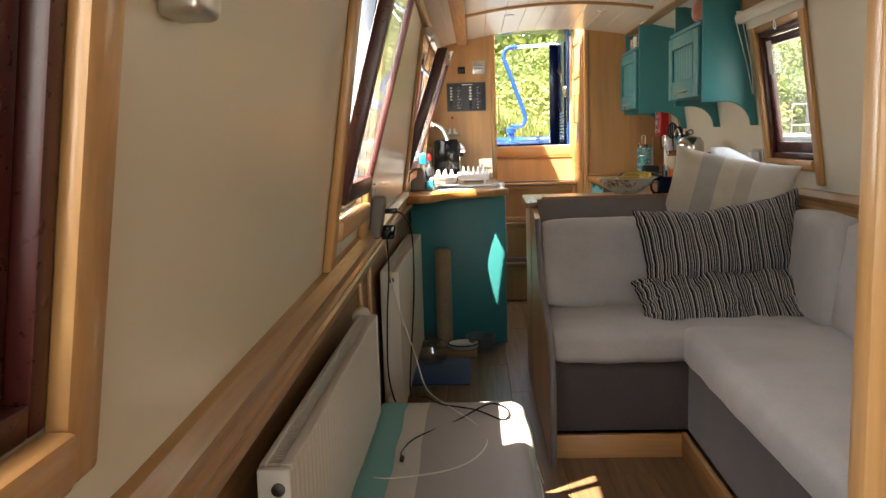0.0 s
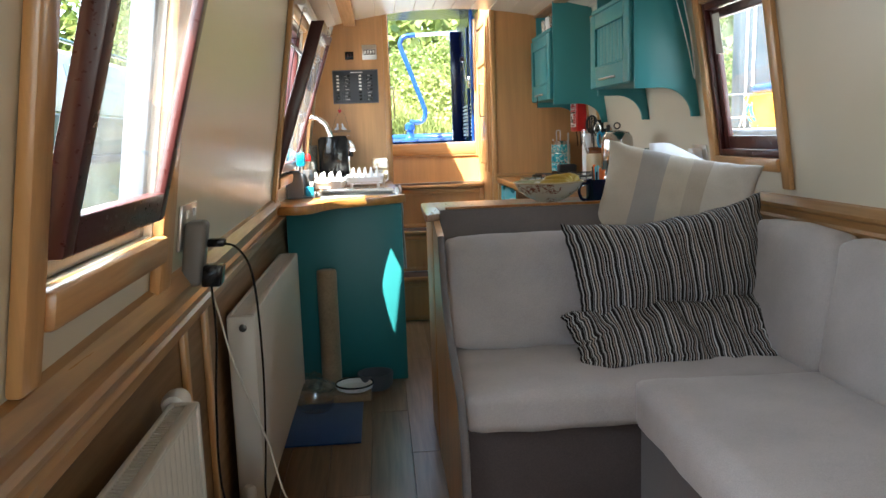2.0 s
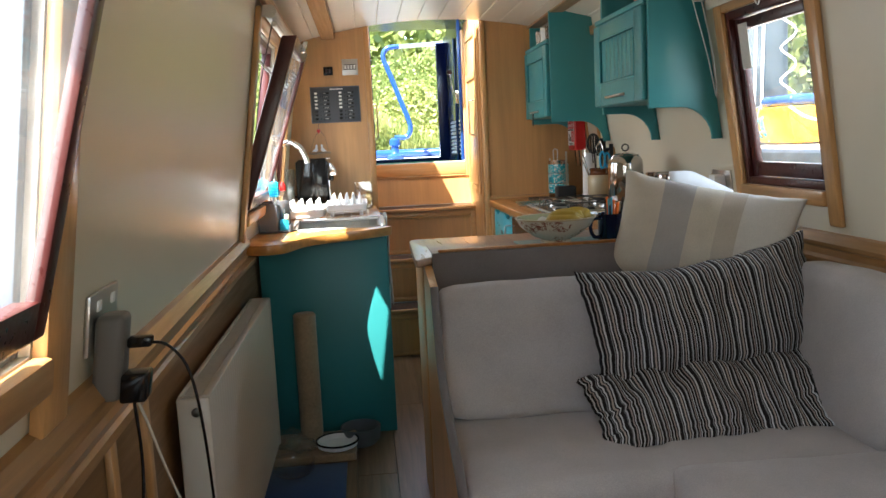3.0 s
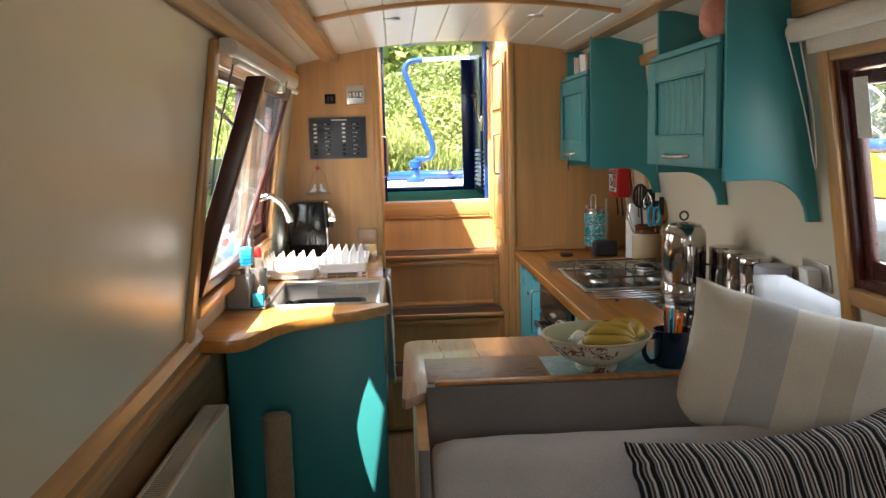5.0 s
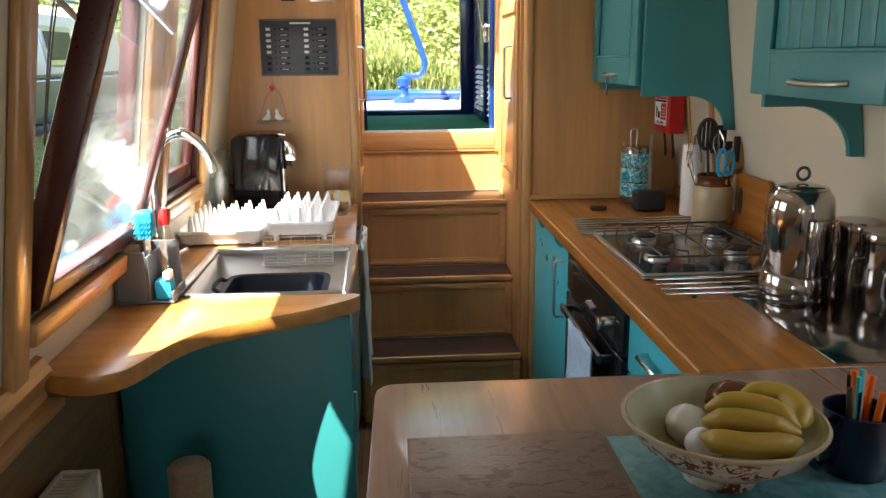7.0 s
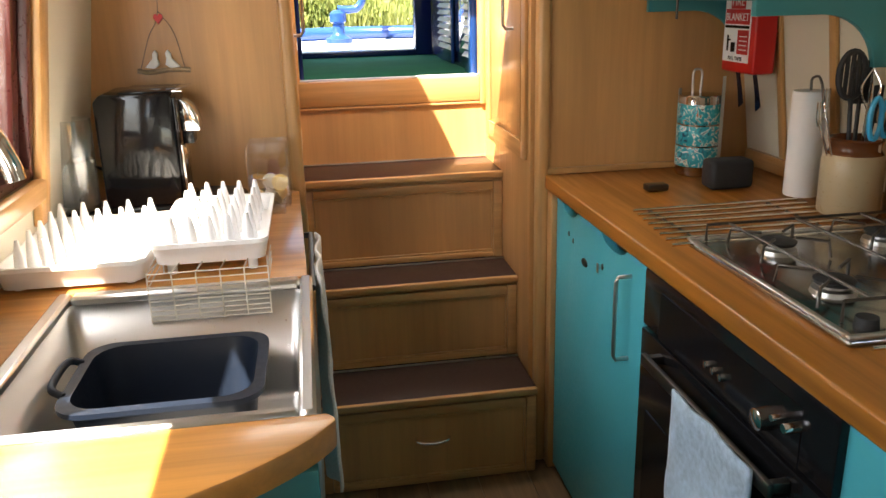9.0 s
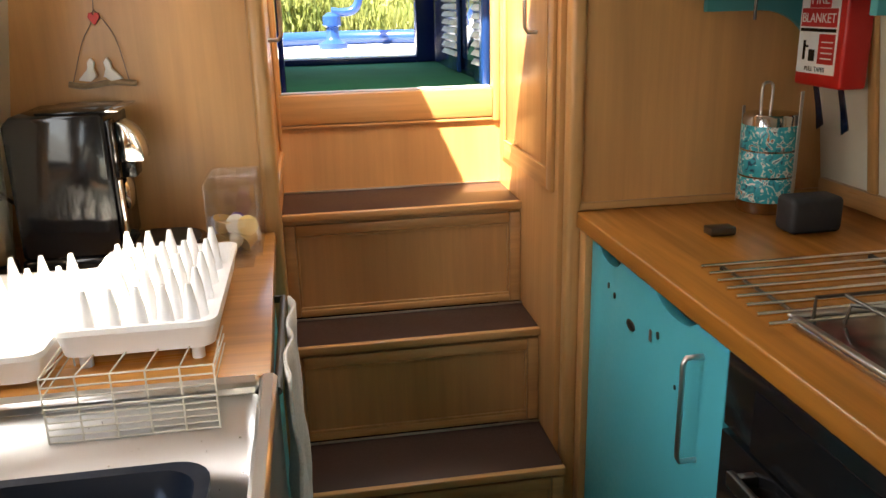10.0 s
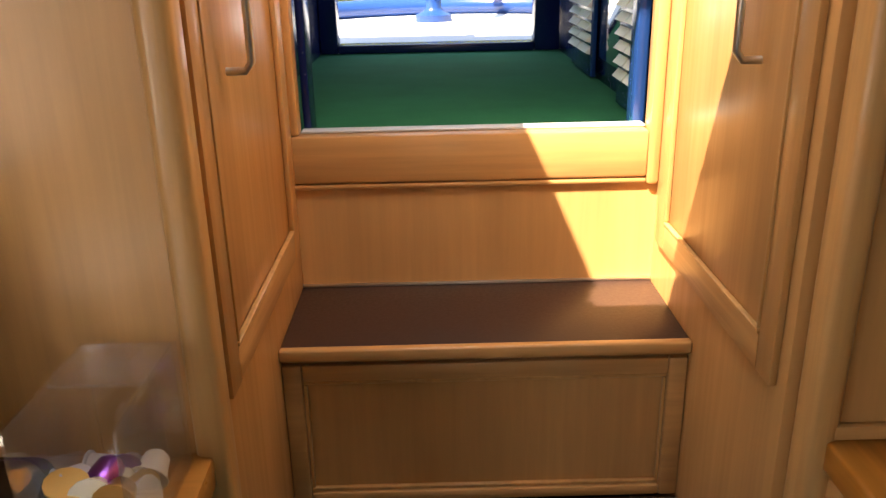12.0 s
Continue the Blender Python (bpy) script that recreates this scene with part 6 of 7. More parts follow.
def cupboard(x, y0, y1, z0, zs, zt, label, beaded, big_side):
    c = thing("wall_cupboard", (x, (y0 + y1) / 2, z0), label, "cupboard", "teal wall cupboards")
    back = lambda z: xr(z) - 0.003
    side_panel("side", x, y0, y0 + 0.018, big_side, z0 - 0.03, zt, c)
    side_panel("side", x + 0.02, y1 - 0.018, y1, big_side, z0 - 0.03, zt, c)
    for z, t in ((z0, 0.016), (zs, 0.016)):
        prism("shelf", [(x + 0.004, y0 + 0.0185), (back(z + t), y0 + 0.0185), (back(z + t), y1 - 0.0185), (x + 0.004, y1 - 0.0185)], "z", z, z + t, "teal", 0.001, c)
    box("shelf_edge", (x - 0.012, y0 + 0.0185, zs + 0.0), (x + 0.003, y1 - 0.0185, zs + 0.02), "teal", 0.004, c)
    d0, d1, e0, e1 = y0 + 0.021, y1 - 0.021, z0 + 0.002, zs - 0.006
    fx = x - 0.018
    f, ft, fo = (0.085, 0.062, 0.092) if beaded else (0.07, 0.06, 0.09)
    for lo, hi in (((fx, d0, e0), (x + 0.002, d0 + f, e1)), ((fx, d1 - f, e0), (x + 0.002, d1, e1)), ((fx, d0 + f + .0003, e1 - ft), (x + 0.002, d1 - f - .0003, e1)), ((fx, d0 + f + .0003, e0), (x + 0.002, d1 - f - .0003, e0 + fo))):
        box("door_frame", lo, hi, "teal", 0.003, c)
    a, b, p, q = d0 + f + 0.004, d1 - f - 0.004, e0 + fo + 0.004, e1 - ft - 0.004
    if beaded:
        nn = 8
        w = (b - a) / nn
        for k in range(nn):
            box("board", (fx + 0.007, a + w * k + 0.0008, p), (x, a + w * (k + 1) - 0.0008, q), "teal", 0.0025, c)
    else:
        box("board", (fx + 0.007, a, p), (x, b, q), "teal", 0.002, c)
    boxes("moulding", [((fx - 0.003, a - 0.008, p - 0.008), (fx + 0.006, b + 0.008, p)), ((fx - 0.003, a - 0.008, q), (fx + 0.006, b + 0.008, q + 0.008)), ((fx - 0.003, a - 0.008, p + .0003), (fx + 0.006, a, q - .0003)), ((fx - 0.003, b, p + .0003), (fx + 0.006, b + 0.008, q - .0003))], "teal", 0.002, c)
    my, hz = (y0 + y1) / 2, e0 + fo * 0.36
    w = 0.10 if beaded else 0.07
    tube("handle", [(fx, my - w, hz), (fx - 0.018, my - w * 0.8, hz - 0.002), (fx - 0.024, my, hz - 0.004), (fx - 0.018, my + w * 0.8, hz - 0.002), (fx, my + w, hz)], 0.0055, "steel", c, 8)
    return c


cupboard(1.735, 3.915, 4.545, 1.363, 1.70, 1.872, "teal wall cupboard with a beaded door and open top shelf", True, 1.215)
cupboard(1.696, 5.238, 5.818, 1.354, 1.728, 1.885, "teal wall cupboard with an open shelf of glasses", False, 1.215)
# things on the cupboard shelves
bagp = soft_box("food_packet", (1.745, 4.0, 1.7165), (1.85, 4.14, 1.84), fabric("pink_packet", (0.55, 0.22, 0.16), 60, 0.3, 0.4), 0.01, 0.04, 10, 0.02, seed=5)
tagged(bagp, "translucent packet of pink food on the open shelf", "packet")
for i, y in enumerate((5.40, 5.45, 5.51, 5.56, 5.62, 5.68)):
    g = thing("drinking_glass", (1.74, y, 1.744), "clear drinking glass on the open shelf", "glass", "shelf glasses")
    lathe("tumbler", [(0.02, 0), (0.024, 0.09), (0.022, 0.09), (0.018, 0.006)], (1.735 + 0.012 * (i % 2), y, 1.7445), "white_plastic" if i % 3 == 2 else "acrylic", g, 16)
tagged(tube("key_on_string", [(1.656, 5.50, 1.385), (1.654, 5.50, 1.34), (1.656, 5.503, 1.315)], 0.003, "darkmetal"), "small key hanging from the cupboard handle", "key")

# right window: roller blind and its chain, note on the frame
bl = thing("roller_blind", (1.87, 3.5, 1.7), "rolled-up cream roller blind above the window", "blind")
lathe("roll", [(0.004, 3.16), (0.026, 3.165), (0.026, 3.875), (0.004, 3.88)], (xr(1.715) - 0.04, 0, 1.715), "blind", bl, 22, "y")
box("hem", (0.02, 3.19, 1.655), (0.027, 3.85, 1.70), "blind", 0.002, bl, on_right)
for y in (3.15, 3.882):
    box("bracket", (0.0005, y, 1.69), (0.05, y + 0.009, 1.75), "white_plastic", 0.001, bl, on_right)
tube("chain", [(xr(1.70) - 0.06, 3.878, 1.70), (xr(1.5) - 0.035, 3.872, 1.5), (xr(1.36) - 0.025, 3.868, 1.36), (xr(1.5) - 0.02, 3.862, 1.5), (xr(1.70) - 0.03, 3.87, 1.69)], 0.0022, "white_plastic", bl)
tube("pull_ring", [on_right((0.024, 3.50, 1.655)), on_right((0.026, 3.49, 1.63)), on_right((0.026, 3.50, 1.615)), on_right((0.026, 3.515, 1.63)), on_right((0.024, 3.505, 1.655))], 0.0025, "white_plastic", bl)
tagged(box("paper_note", (-0.010, 3.655, 1.44), (-0.0085, 3.715, 1.585), "cloth", 0, None, on_right), "small paper note stuck at the window", "note")
# left galley window blind
bl = thing("roller_blind", (0.42, 4.7, 1.72), "rolled-up cream roller blind above the galley window", "blind")
lathe("roll", [(0.004, 4.02), (0.023, 4.025), (0.023, 5.40), (0.004, 5.405)], (xl(1.725) + 0.05, 0, 1.725), "blind", bl, 22, "y")
lathe("hem", [(0.002, 4.04), (0.010, 4.043), (0.010, 5.39), (0.002, 5.393)], (xl(1.685) + 0.068, 0, 1.686), "blind", bl, 14, "y")
for y in (4.01, 5.41):
    box("bracket", (0.0225, y, 1.705), (0.055, y + 0.006, 1.745), "blind", 0.001, bl, on_left)
P = [on_left((0.055, 4.07, 1.70)), on_left((0.03, 4.072, 1.5)), on_left((0.025, 4.075, 1.32)), on_left((0.03, 4.085, 1.5)), on_left((0.055, 4.085, 1.70))]
tube("chain", P, 0.0016, "darkmetal", bl)

# right wall socket
so = thing("wall_socket", on_right((0, 3.96, 1.06)), "brushed steel double wall socket with a white charger", "socket")
box("plate", (0.0005, 3.885, 1.02), (0.008, 4.03, 1.10), "steel", 0.003, so, on_right)
box("charger", (0.0085, 3.92, 1.03), (0.05, 3.975, 1.085), "white_plastic", 0.006, so, on_right)

# white folded paper behind the pillow
bm = bmesh.new()
layer, PX, PTOP = {}, (1.711, 1.93), (1.118, 1.045)
for i in range(9):
    for k in range(6):
        u, v = i / 8, k / 5
        top = PTOP[0] if u < 0.34 else PTOP[0] - (PTOP[0] - PTOP[1]) * (u - 0.34) / 0.66
        x = PX[0] + (PX[1] - PX[0]) * u - 0.035 * (1 - v) * max(0, u - 0.5)
        z = 0.903 + (top - 0.903) * v
        y = 3.645 + 0.03 * v * v + 0.008 * noise.noise(Vector((u * 6, v * 4, 0))) + (0.004 if i in (3, 6) else 0)
        layer[i, k] = bm.verts.new((x, y, z))
for i in range(8):
    for k in range(5):
        bm.faces.new((layer[i, k], layer[i + 1, k], layer[i + 1, k + 1], layer[i, k + 1]))
o = ob_from("paper_bag", bm, "paper", None, 20)
sd = o.modifiers.new("thick", "SOLIDIFY")
sd.thickness = 0.003
tagged(o, "folded white paper standing on the worktop", "paper")

# fruit bowl, bananas, mug of pens, place mats on the divider
fbw = thing("fruit_bowl", (1.345, 3.76, 0.9), "old cream porcelain bowl with a floral border and brown rim", "bowl")
K, c = 0.87, (1.328, 3.675, 0.904)
lathe("bowl", [(r * K, z * K) for r, z in ((0.055, 0), (0.058, 0.012), (0.05, 0.016), (0.09, 0.035), (0.128, 0.065), (0.148, 0.098), (0.145, 0.099), (0.122, 0.07), (0.085, 0.042), (0.004, 0.03))], c, "floral", fbw, 44, smooth=70)
bm = bmesh.new()
bm_tube(bm, [Vector((c[0] + 0.1475 * K * math.cos(a * math.pi / 22), c[1] + 0.1475 * K * math.sin(a * math.pi / 22), c[2] + 0.0985 * K)) for a in range(45)], 0.0032, 6)
ob_from("rim", bm, "stoneware", fbw, 60)
lathe("inner_glaze", [(r * K, z * K) for r, z in ((0.003, 0.0302), (0.084, 0.0424), (0.1212, 0.0706), (0.1436, 0.0984), (0.1430, 0.0992), (0.1200, 0.0716), (0.0830, 0.0436), (0.003, 0.0314))], c, "olive_glaze", fbw, 44, smooth=70)

def banana(pts, label="ripe yellow banana with a brown tip"):
    p = smooth_path(pts, 6)
    n = len(p)
    r = [0.017 * min(1, 0.3 + 3.4 * min(i, n - 1 - i) / n) for i in range(n)]
    bm = bmesh.new()
    bm_tube(bm, p, r, 6)
    b = ob_from("banana", bm, "banana", None, 70)
    tagged(b, label, "banana", "bananas in the bowl")


banana([(1.288, 3.639, 0.980), (1.300, 3.612, 0.986), (1.326, 3.596, 0.988), (1.368, 3.596, 0.986), (1.403, 3.614, 0.980)])
banana([(1.300, 3.669, 0.986), (1.328, 3.646, 0.998), (1.363, 3.629, 0.998), (1.406, 3.622, 0.986)])
banana([(1.316, 3.704, 0.986), (1.353, 3.694, 0.998), (1.388, 3.662, 1.000), (1.408, 3.629, 0.988)])
banana([(1.363, 3.714, 0.993), (1.398, 3.719, 1.000), (1.426, 3.704, 1.000), (1.428, 3.664, 0.994), (1.413, 3.636, 0.988)])
for p, r, m, lb, nm in (((1.318, 3.805, 0.975), 0.030, "porcelain", "pale round fruit in the bowl", "fruit"), ((1.318, 3.752, 0.972), 0.024, "paper", "small white packet in the bowl", "packet"), ((1.40, 3.86, 0.98), 0.034, "brownglaze", "dark avocado in the bowl", "avocado")):
    bm = bmesh.new()
    bmesh.ops.create_icosphere(bm, subdivisions=3, radius=r)
    for v in bm.verts:
        v.co = Vector((p[0] - 0.02, p[1] - 0.095, p[2] - 0.015)) + v.co * (1 + 0.25 * noise.noise(v.co * 40))
    tagged(ob_from(nm, bm, m, None, 180), lb, nm)
mg = thing("enamel_mug", (1.515, 3.68, 0.9), "dark blue enamel mug full of pens", "mug")
c = (1.515, 3.675, 0.904)
lathe("mug", [(0.04, 0), (0.043, 0.003), (0.044, 0.086), (0.046, 0.089), (0.042, 0.089), (0.04, 0.006), (0.003, 0.005)], c, "enamelblue", mg, 30)
tube("handle", [(1.473, 3.665, 0.98), (1.447, 3.66, 0.975), (1.44, 3.658, 0.945), (1.453, 3.661, 0.92), (1.473, 3.665, 0.918)], 0.006, "enamelblue", mg)
random.seed(21)
for i in range(13):
    a, r = random.uniform(0, 6.28), random.uniform(0.005, 0.03)
    x, y = c[0] + r * math.cos(a), c[1] + r * math.sin(a)
    h = random.uniform(0.10, 0.145)
    m = ("orange", "black", "orange", "darkmetal", "teal_bright", "sisal", "black", "enamelblue")[i % 8]
    o = tube("pen", [(x, y, c[2] + 0.01), (x + (x - c[0]) * 0.7, y + (y - c[1]) * 0.7, c[2] + h)], 0.005 if m == "orange" else 0.0036, m, None, 7, False)
    tagged(o, "pen standing in the blue mug", "pen", "pens in the mug")
mapm, nt, b = mat("floral_place_mat", (0.2, 0.13, 0.1), 0.4)
n1 = noise_tex(nt, coords(nt, (22, 45, 1)), 1.0, 5, 0.6, 1.2)
nt.links.new(ramp(nt, n1, [(0.42, (0.23, 0.15, 0.11)), (0.52, (0.27, 0.185, 0.14)), (0.60, (0.15, 0.09, 0.07))]), b.inputs["Base Color"])
tagged(box("place_mat", (0.915, 3.615, 0.9003), (1.20, 3.82, 0.9035), mapm, 0.001), "brown printed place mat on the table top", "place mat")
mm, nt, b = mat("turquoise_place_mat", (0.1, 0.35, 0.36), 0.4)
n1 = noise_tex(nt, coords(nt, 30.0), 1.0, 4, 0.6, 0.8)
nt.links.new(ramp(nt, n1, [(0.4, (0.035, 0.17, 0.18)), (0.6, (0.12, 0.26, 0.26))]), b.inputs["Base Color"])
tagged(box("place_mat", (1.21, 3.60, 0.9003), (1.57, 3.80, 0.9035), mm, 0.001), "turquoise printed place mat under the fruit bowl", "place mat")

# ---- outdoors ----
def surface(name, c1, c2, scale, rough, bumpy=0.4):
    m, nt, b = mat(name, c1, rough)
    n1 = noise_tex(nt, coords(nt, scale), 1.0, 6, 0.6)
    nt.links.new(ramp(nt, n1, [(0.35, c1), (0.65, c2)]), b.inputs["Base Color"])
    bump(nt, b, n1, bumpy, 0.02)
    return m


wm = surface("canal_water", (0.02, 0.03, 0.02), (0.03, 0.045, 0.03), 1.2, 0.06, 0.15)
tagged(box("ground", (-400, -400, -0.6), (400, 400, -0.09), wm, 0), "dark green canal water around the boat", "water", kind="structure")
gm = surface("pale_gravel", (0.22, 0.19, 0.15), (0.36, 0.32, 0.25), 9.0, 0.9)
tagged(box("pavement", (2.45, -40, -0.3), (9.0, 10.2, 1.145), gm, 0.03), "pale gravel towpath beside the boat", "towpath", kind="structure")
gg = surface("rough_grass", (0.05, 0.09, 0.02), (0.10, 0.14, 0.035), 3.0, 0.9)
tagged(box("bank", (-30, 11.2, -0.3), (40, 60, 0.95), gg, 0.05), "rough grassy canal bank", "bank", kind="structure")
tagged(box("bank", (9.001, -40, -0.3), (40, 11.0, 1.2), gg, 0.05), "grassy bank behind the towpath", "bank", kind="structure")
tagged(box("bank", (-60, -60, -0.3), (-9, 60, 0.9), gg, 0.05), "far grassy canal bank", "bank", kind="structure")
cs = surface("kerb_stone", (0.30, 0.27, 0.23), (0.42, 0.38, 0.33), 14.0, 0.85)
for k in range(12):
    tagged(box("coping_stone", (2.36, -4 + k * 1.1, -0.2), (2.80, -4 + k * 1.1 + 1.09, 1.15), cs, 0.02), "pale stone coping at the canal edge", "kerb", "canal coping stones")

# stern deck, rim and tiller
dk = thing("stern_deck", (1.1, 8.5, 1.0), "pale grey rounded stern deck with a blue rim", "deck")
arc = [(1.12 + 0.98 * math.cos(radians(a)), 8.15 + 1.25 * math.sin(radians(a))) for a in range(0, 181, 9)]
prism("deck", [(2.10, 7.87)] + arc + [(0.14, 7.87)], "z", 0.95, 1.11, "deckgrey", 0.004, dk)
tube("rim", [(x, y, 1.15) for x, y in arc], 0.045, "blue", dk, 10)
prism("counter", [(2.08, 7.87)] + [(1.12 + 0.94 * math.cos(radians(a)), 8.13 + 1.2 * math.sin(radians(a))) for a in range(0, 181, 9)] + [(0.16, 7.87)], "z", -0.15, 0.949, "navy", 0, dk)
tl = thing("tiller", (1.04, 8.95, 1.11), "blue swan-neck steel tiller", "tiller")
lathe("post", [(0.085, 0), (0.085, 0.03), (0.05, 0.045), (0.036, 0.06), (0.036, 0.12), (0.052, 0.13), (0.052, 0.18), (0.026, 0.20)], (1.03, 8.95, 1.11), "blue", tl, 26)
tube("swan_neck", [(1.03, 8.95, 1.315), (1.10, 8.95, 1.31), (1.16, 8.95, 1.325), (1.19, 8.95, 1.39), (1.17, 8.95, 1.49), (1.10, 8.95, 1.68), (1.03, 8.95, 1.88), (0.97, 8.95, 2.04), (0.965, 8.95, 2.10), (1.0, 8.95, 2.15), (1.06, 8.95, 2.165), (1.12, 8.948, 2.168)], 0.024, "blue", tl, 12)
tube("tiller_bar", [(1.12, 8.948, 2.168), (1.85, 8.90, 2.19)], 0.02, "chrome", tl, 12, False)

# our hull sides below the windows
boxes("hull_side", [((0.03, Y0, -0.12), (0.155, 7.86, 0.80)), ((2.16, Y0, -0.12), (2.28, 7.86, 0.80))], "navy", 0.01)
tagged(bpy.data.objects["hull_side"], "navy painted steel hull sides", "hull", kind="structure")
boxes("gunwale", [((0.03, Y0, 0.801), (0.235, 7.86, 0.835)), ((2.092, Y0, 0.801), (2.28, 7.86, 0.835))], "navy", 0.006)
tagged(bpy.data.objects["gunwale"], "navy steel gunwales", "gunwale", kind="structure")

# neighbouring narrowboat on the water side
nb = thing("narrowboat", (-1.6, 2.0, 0.3), "moored narrowboat with cream cabin and dark green hull", "boat")
gmat = paint("dark_green_hull", (0.015, 0.05, 0.045), 0.25, 0.2, 0.1)
cmat = paint("cream_cabin", (0.62, 0.58, 0.46), 0.3, 0.08, 0.05)
box("hull", (-2.95, -9, -0.2), (-0.86, 10.5, 1.13), gmat, 0.03, nb)
box("gunwale", (-2.92, -9, 1.131), (-0.89, 10.4, 1.35), paint("slate_grey_gunwale", (0.045, 0.06, 0.07), 0.35, 0.2, 0.1), 0.015, nb)
box("rubbing_strake", (-2.98, -9, 1.09), (-0.83, 10.5, 1.125), "blackm", 0.01, nb)
prism("cabin", [(-2.7, 1.351), (-1.03, 1.351), (-1.09, 1.72), (-1.3, 1.80), (-1.85, 1.86), (-2.4, 1.80), (-2.64, 1.72)], "y", -8.0, 9.0, cmat, 0.01, nb)
box("cabin_band", (-1.029, -8.0, 1.353), (-1.012, 9.0, 1.375), gmat, 0.002, nb)
tube("handrail", [(-1.2, -8.0, 1.83), (-1.2, 9.0, 1.83)], 0.014, gmat, nb, 8, False)
for y in (-5.2, -3.2, -1.2, 0.9, 3.2, 5.58, 7.6):
    bm = bmesh.new()
    bm_box(bm, (0, y, 1.42), (0.02, y + 0.47, 1.655), 0.004, 1)
    for v in bm.verts:
        v.co.x += -1.048 - 0.162 * (v.co.z - 1.42)
    ob_from("window_frame", bm, "steel", nb, 40)
    bm = bmesh.new()
    bm_box(bm, (0, y + 0.04, 1.455), (0.024, y + 0.43, 1.62), 0.002, 1)
    for v in bm.verts:
        v.co.x += -1.047 - 0.162 * (v.co.z - 1.42)
    ob_from("window_glass", bm, "enamelblue", nb, 40)

# things on the towpath seen through the window
tub = thing("yellow_tub", (3.25, 5.45, 1.151), "yellow plastic tub with a blue lid on the towpath", "tub")
ymat = paint("yellow_plastic", (0.80, 0.36, 0.01), 0.35, 0.05, 0.04)
prism("tub", [(3.05, 1.152), (3.42, 1.152), (3.46, 1.355), (3.0, 1.355)], "y", 5.3, 5.7, ymat, 0.02, tub)
tube("handle", [(3.01, 5.285, 1.35), (3.1, 5.27, 1.29), (3.23, 5.265, 1.265), (3.36, 5.27, 1.29), (3.45, 5.285, 1.35)], 0.007, "white_plastic", tub)
soft = box("lid", (3.03, 5.33, 1.3555), (3.43, 5.67, 1.42), "blue", 0.03, tub, seg=3)
pst = thing("wrapped_post", (3.15, 5.83, 1.15), "grey tarpaulin-wrapped upright with white cords", "post")
prism("sheet", [(3.02, 1.151), (3.29, 1.151), (3.275, 2.6), (3.035, 2.6)], "y", 5.80, 5.92, paint("grey_tarpaulin", (0.045, 0.058, 0.07), 0.6, 0.2, 0.4), 0.02, pst)
wires("cord", [[(3.06, 5.79, 1.16), (3.085, 5.79, 2.55)], [(3.105, 5.79, 1.16), (3.135, 5.79, 2.55)]], 0.008, "white_plastic", pst)
hs = [(3.245 + 0.04 * math.sin(k * 0.75), 5.735 + 0.04 * math.cos(k * 0.75), 1.36 + k * 0.0225) for k in range(44)]
tagged(tube("coiled_hose", hs, 0.007, "white_plastic", None, 6, True, 4), "pale coiled hose hanging by the post", "hose")
hs = [(3.10 + (0.09 + 0.01 * math.sin(k)) * math.sin(k * 0.7), 5.62 + 0.03 * math.cos(k * 0.4), 1.26 + 0.09 * math.cos(k * 0.7)) for k in range(40)]
tagged(tube("rope_coil", hs, 0.006, "teal_bright", None, 6, True, 4), "coil of blue rope on the towpath", "rope")
bk = thing("folding_trolley", (2.98, 5.6, 1.15), "folded wire trolley standing on the towpath", "trolley")
wires("tube", [[(2.80, 5.58, 1.16), (2.80, 5.58, 1.36), (3.05, 5.58, 1.36), (3.05, 5.58, 1.16)], [(2.80, 5.58, 1.22), (3.05, 5.58, 1.22)], [(2.93, 5.58, 1.16), (2.99, 5.58, 1.36)]], 0.006, "steel", bk)


def leafmat(name, c1, c2):
    m, nt, b = mat(name, c1, 0.6)
    oi = noise_tex(nt, coords(nt, 3.0), 1.0, 4)
    nt.links.new(ramp(nt, oi, [(0.3, c1), (0.7, c2)]), b.inputs["Base Color"])
    tl, mx = nt.nodes.new("ShaderNodeBsdfTranslucent"), nt.nodes.new("ShaderNodeMixShader")
    nt.links.new(b.inputs["Base Color"].links[0].from_socket, tl.inputs[0])
    mx.inputs[0].default_value = 0.4
    nt.links.new(b.outputs[0], mx.inputs[1])
    nt.links.new(tl.outputs[0], mx.inputs[2])
    nt.links.new(mx.outputs[0], nt.nodes["Material Output"].inputs[0])
    return m


LEAF_A = leafmat("hedge_leaf", (0.11, 0.16, 0.035), (0.25, 0.28, 0.09))
LEAF_B = leafmat("grass_blade", (0.15, 0.20, 0.04), (0.36, 0.37, 0.13))


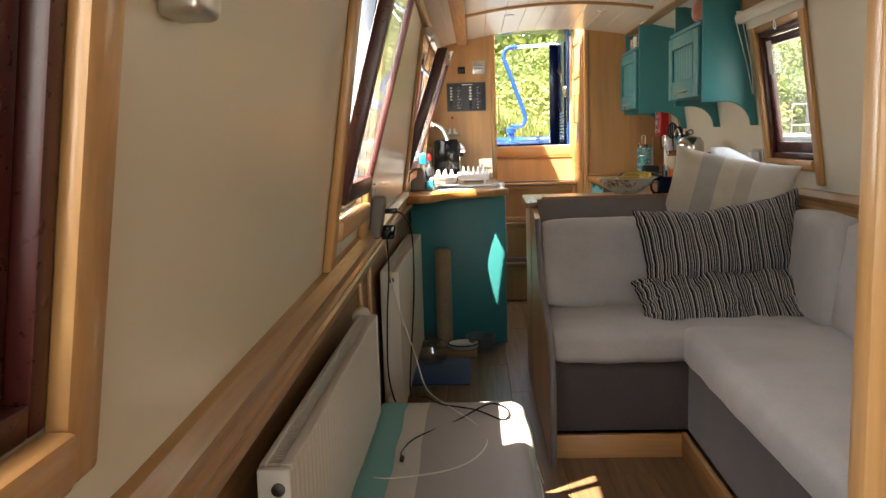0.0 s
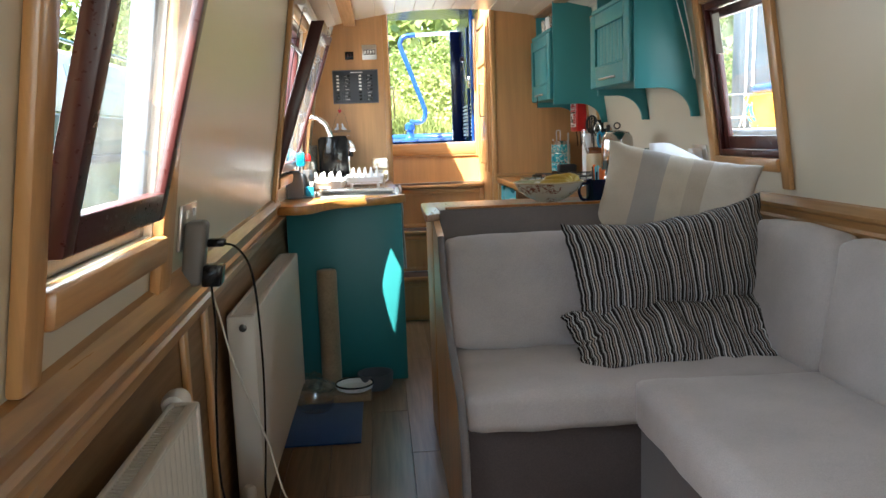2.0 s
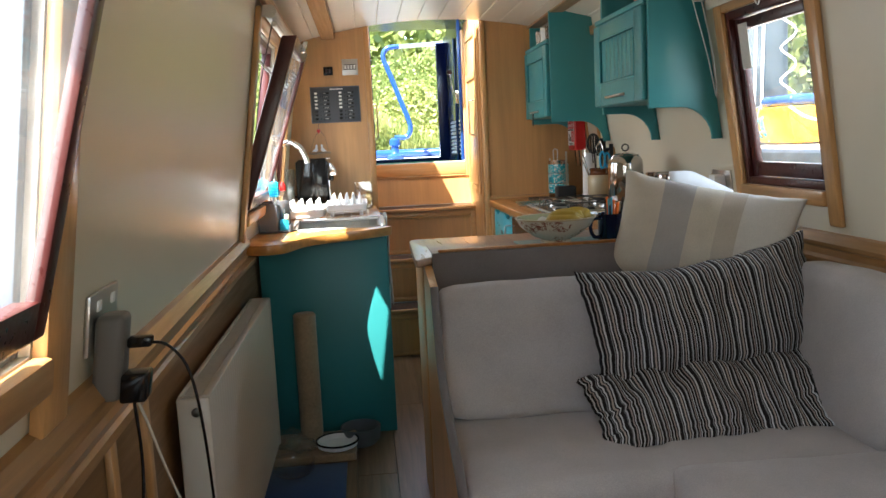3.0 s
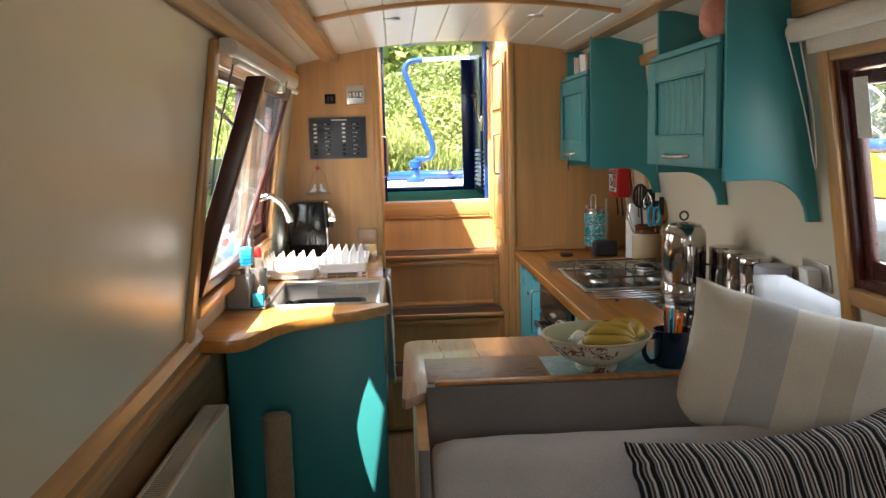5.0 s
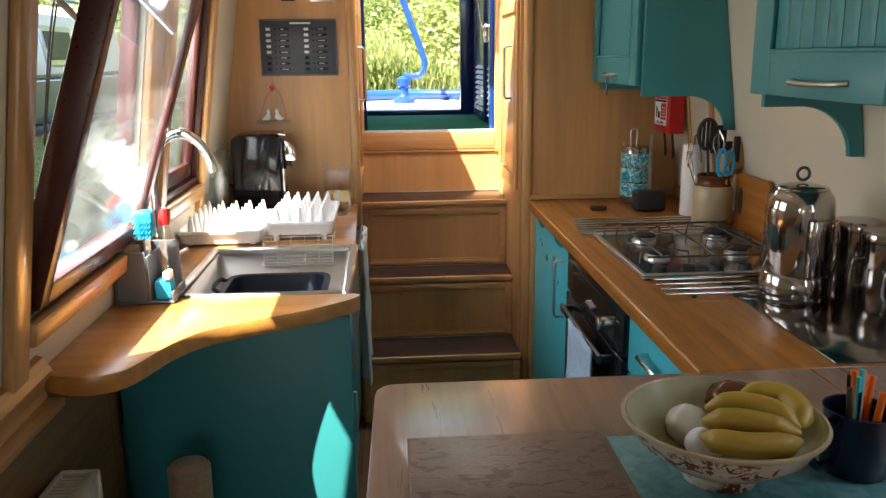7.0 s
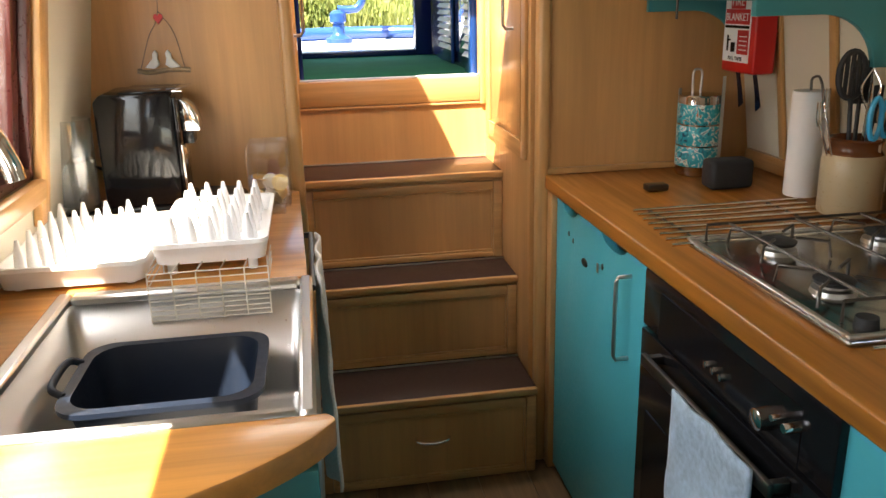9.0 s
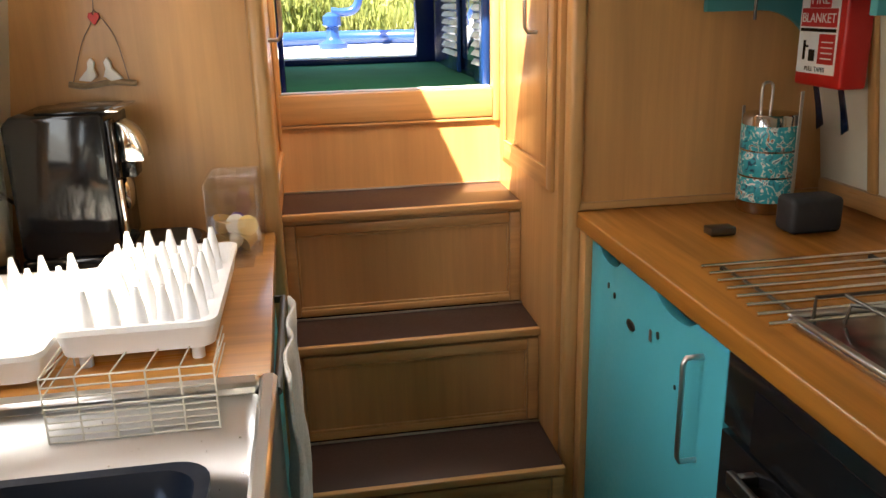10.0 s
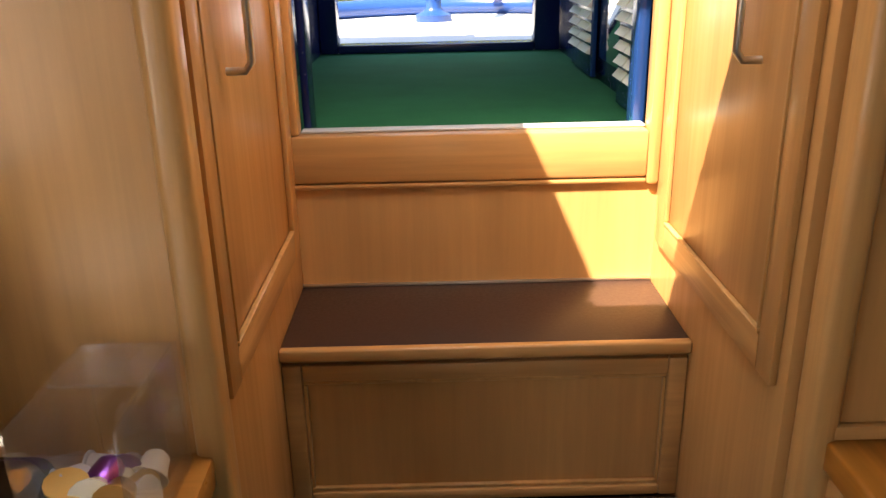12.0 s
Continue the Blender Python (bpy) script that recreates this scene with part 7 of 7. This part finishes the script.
def foliage(name, lo, hi, count, size, m, label, seed, blade=False):
    """A thicket: many small leaves in an uneven bank."""
    rng = random.Random(seed)
    verts, faces = [], []
    lo, hi = Vector(lo), Vector(hi)
    for _ in range(count):
        u, w = rng.random(), rng.random()
        x = lo.x + (hi.x - lo.x) * u
        y = lo.y + (hi.y - lo.y) * w
        top = lo.z + (hi.z - lo.z) * (0.55 + 0.45 * noise.noise(Vector((x * 0.7, y * 0.7, seed)))) * (0.5 + 0.5 * w)
        z = lo.z + max(0.05, top - lo.z) * rng.random() ** 0.7
        p = Vector((x, y, z))
        s = size * rng.uniform(0.6, 1.4)
        if blade:
            d = Vector((rng.uniform(-0.4, 0.4), rng.uniform(-0.4, 0.4), 1)).normalized()
            sd = d.cross(Vector((rng.uniform(-1, 1), rng.uniform(-1, 1), 0.1))).normalized() * s * 0.10
            q = [p - sd, p + sd, p + d * s + sd * 0.2 + Vector((rng.uniform(-.1, .1) * s, 0, 0)), p + d * s - sd * 0.2]
        else:
            d = Vector((rng.gauss(0, 1), rng.gauss(0, 1), rng.gauss(0, 0.8))).normalized()
            sd = d.cross(Vector((rng.gauss(0, 1), rng.gauss(0, 1), rng.gauss(0, 1)))).normalized() * s * 0.36
            q = [p, p + d * s * 0.5 + sd, p + d * s, p + d * s * 0.5 - sd]
        n = len(verts)
        verts += [tuple(a) for a in q]
        faces.append((n, n + 1, n + 2, n + 3))
    me = bpy.data.meshes.new(name)
    me.from_pydata(verts, [], faces)
    me.materials.append(m)
    return tagged(new(name, me), label, "foliage", kind="stuff")


foliage("reeds", (-2.0, 11.2, 0.9), (4.5, 12.6, 2.3), 60000, 0.085, LEAF_B, "sunlit tall grasses and nettles on the bank", 3, True)
foliage("undergrowth", (-2.5, 11.4, 0.9), (5, 13.0, 2.8), 60000, 0.05, LEAF_B, "sunlit pale green undergrowth on the bank", 4)
foliage("hedge", (-3.5, 12.4, 0.9), (6.5, 15.0, 4.6), 140000, 0.06, LEAF_A, "sunlit green hedge on the bank", 5)
foliage("hedge", (-9, 15.5, 1.0), (14, 18.5, 8.5), 30000, 0.24, LEAF_A, "tall leafy trees behind the bank", 8)
foliage("bushes", (9.0, -4, 1.1), (12.0, 16, 5.0), 36000, 0.14, LEAF_A, "green bushes behind the towpath", 13)
foliage("bushes", (-14, -14, 0.9), (-9.5, 16, 7.0), 36000, 0.20, LEAF_A, "green trees on the far bank", 17)

# ---- floor planks ----
def planks():
    w, L = 0.152, 1.28
    meshes = []
    bm = bmesh.new()
    bm_box(bm, (0.0008, 0.0008, -0.0118), (w - 0.0008, L - 0.0008, 0.0), 0.0012, 1)
    me = bpy.data.meshes.new("plank")
    bm.to_mesh(me)
    bm.free()
    me.materials.append(M["plank"])
    for r in range(13):
        y = Y0 - (r * 0.47) % L
        while y < 5.74:
            o = new("plank", me)
            a, e = max(y, Y0), min(y + L, 6.40)
            o.location = (0.17 + r * w, a, 0)
            o.scale = (1, (e - a) / L, 1)
            o.parent = floor
            y += L


planks()
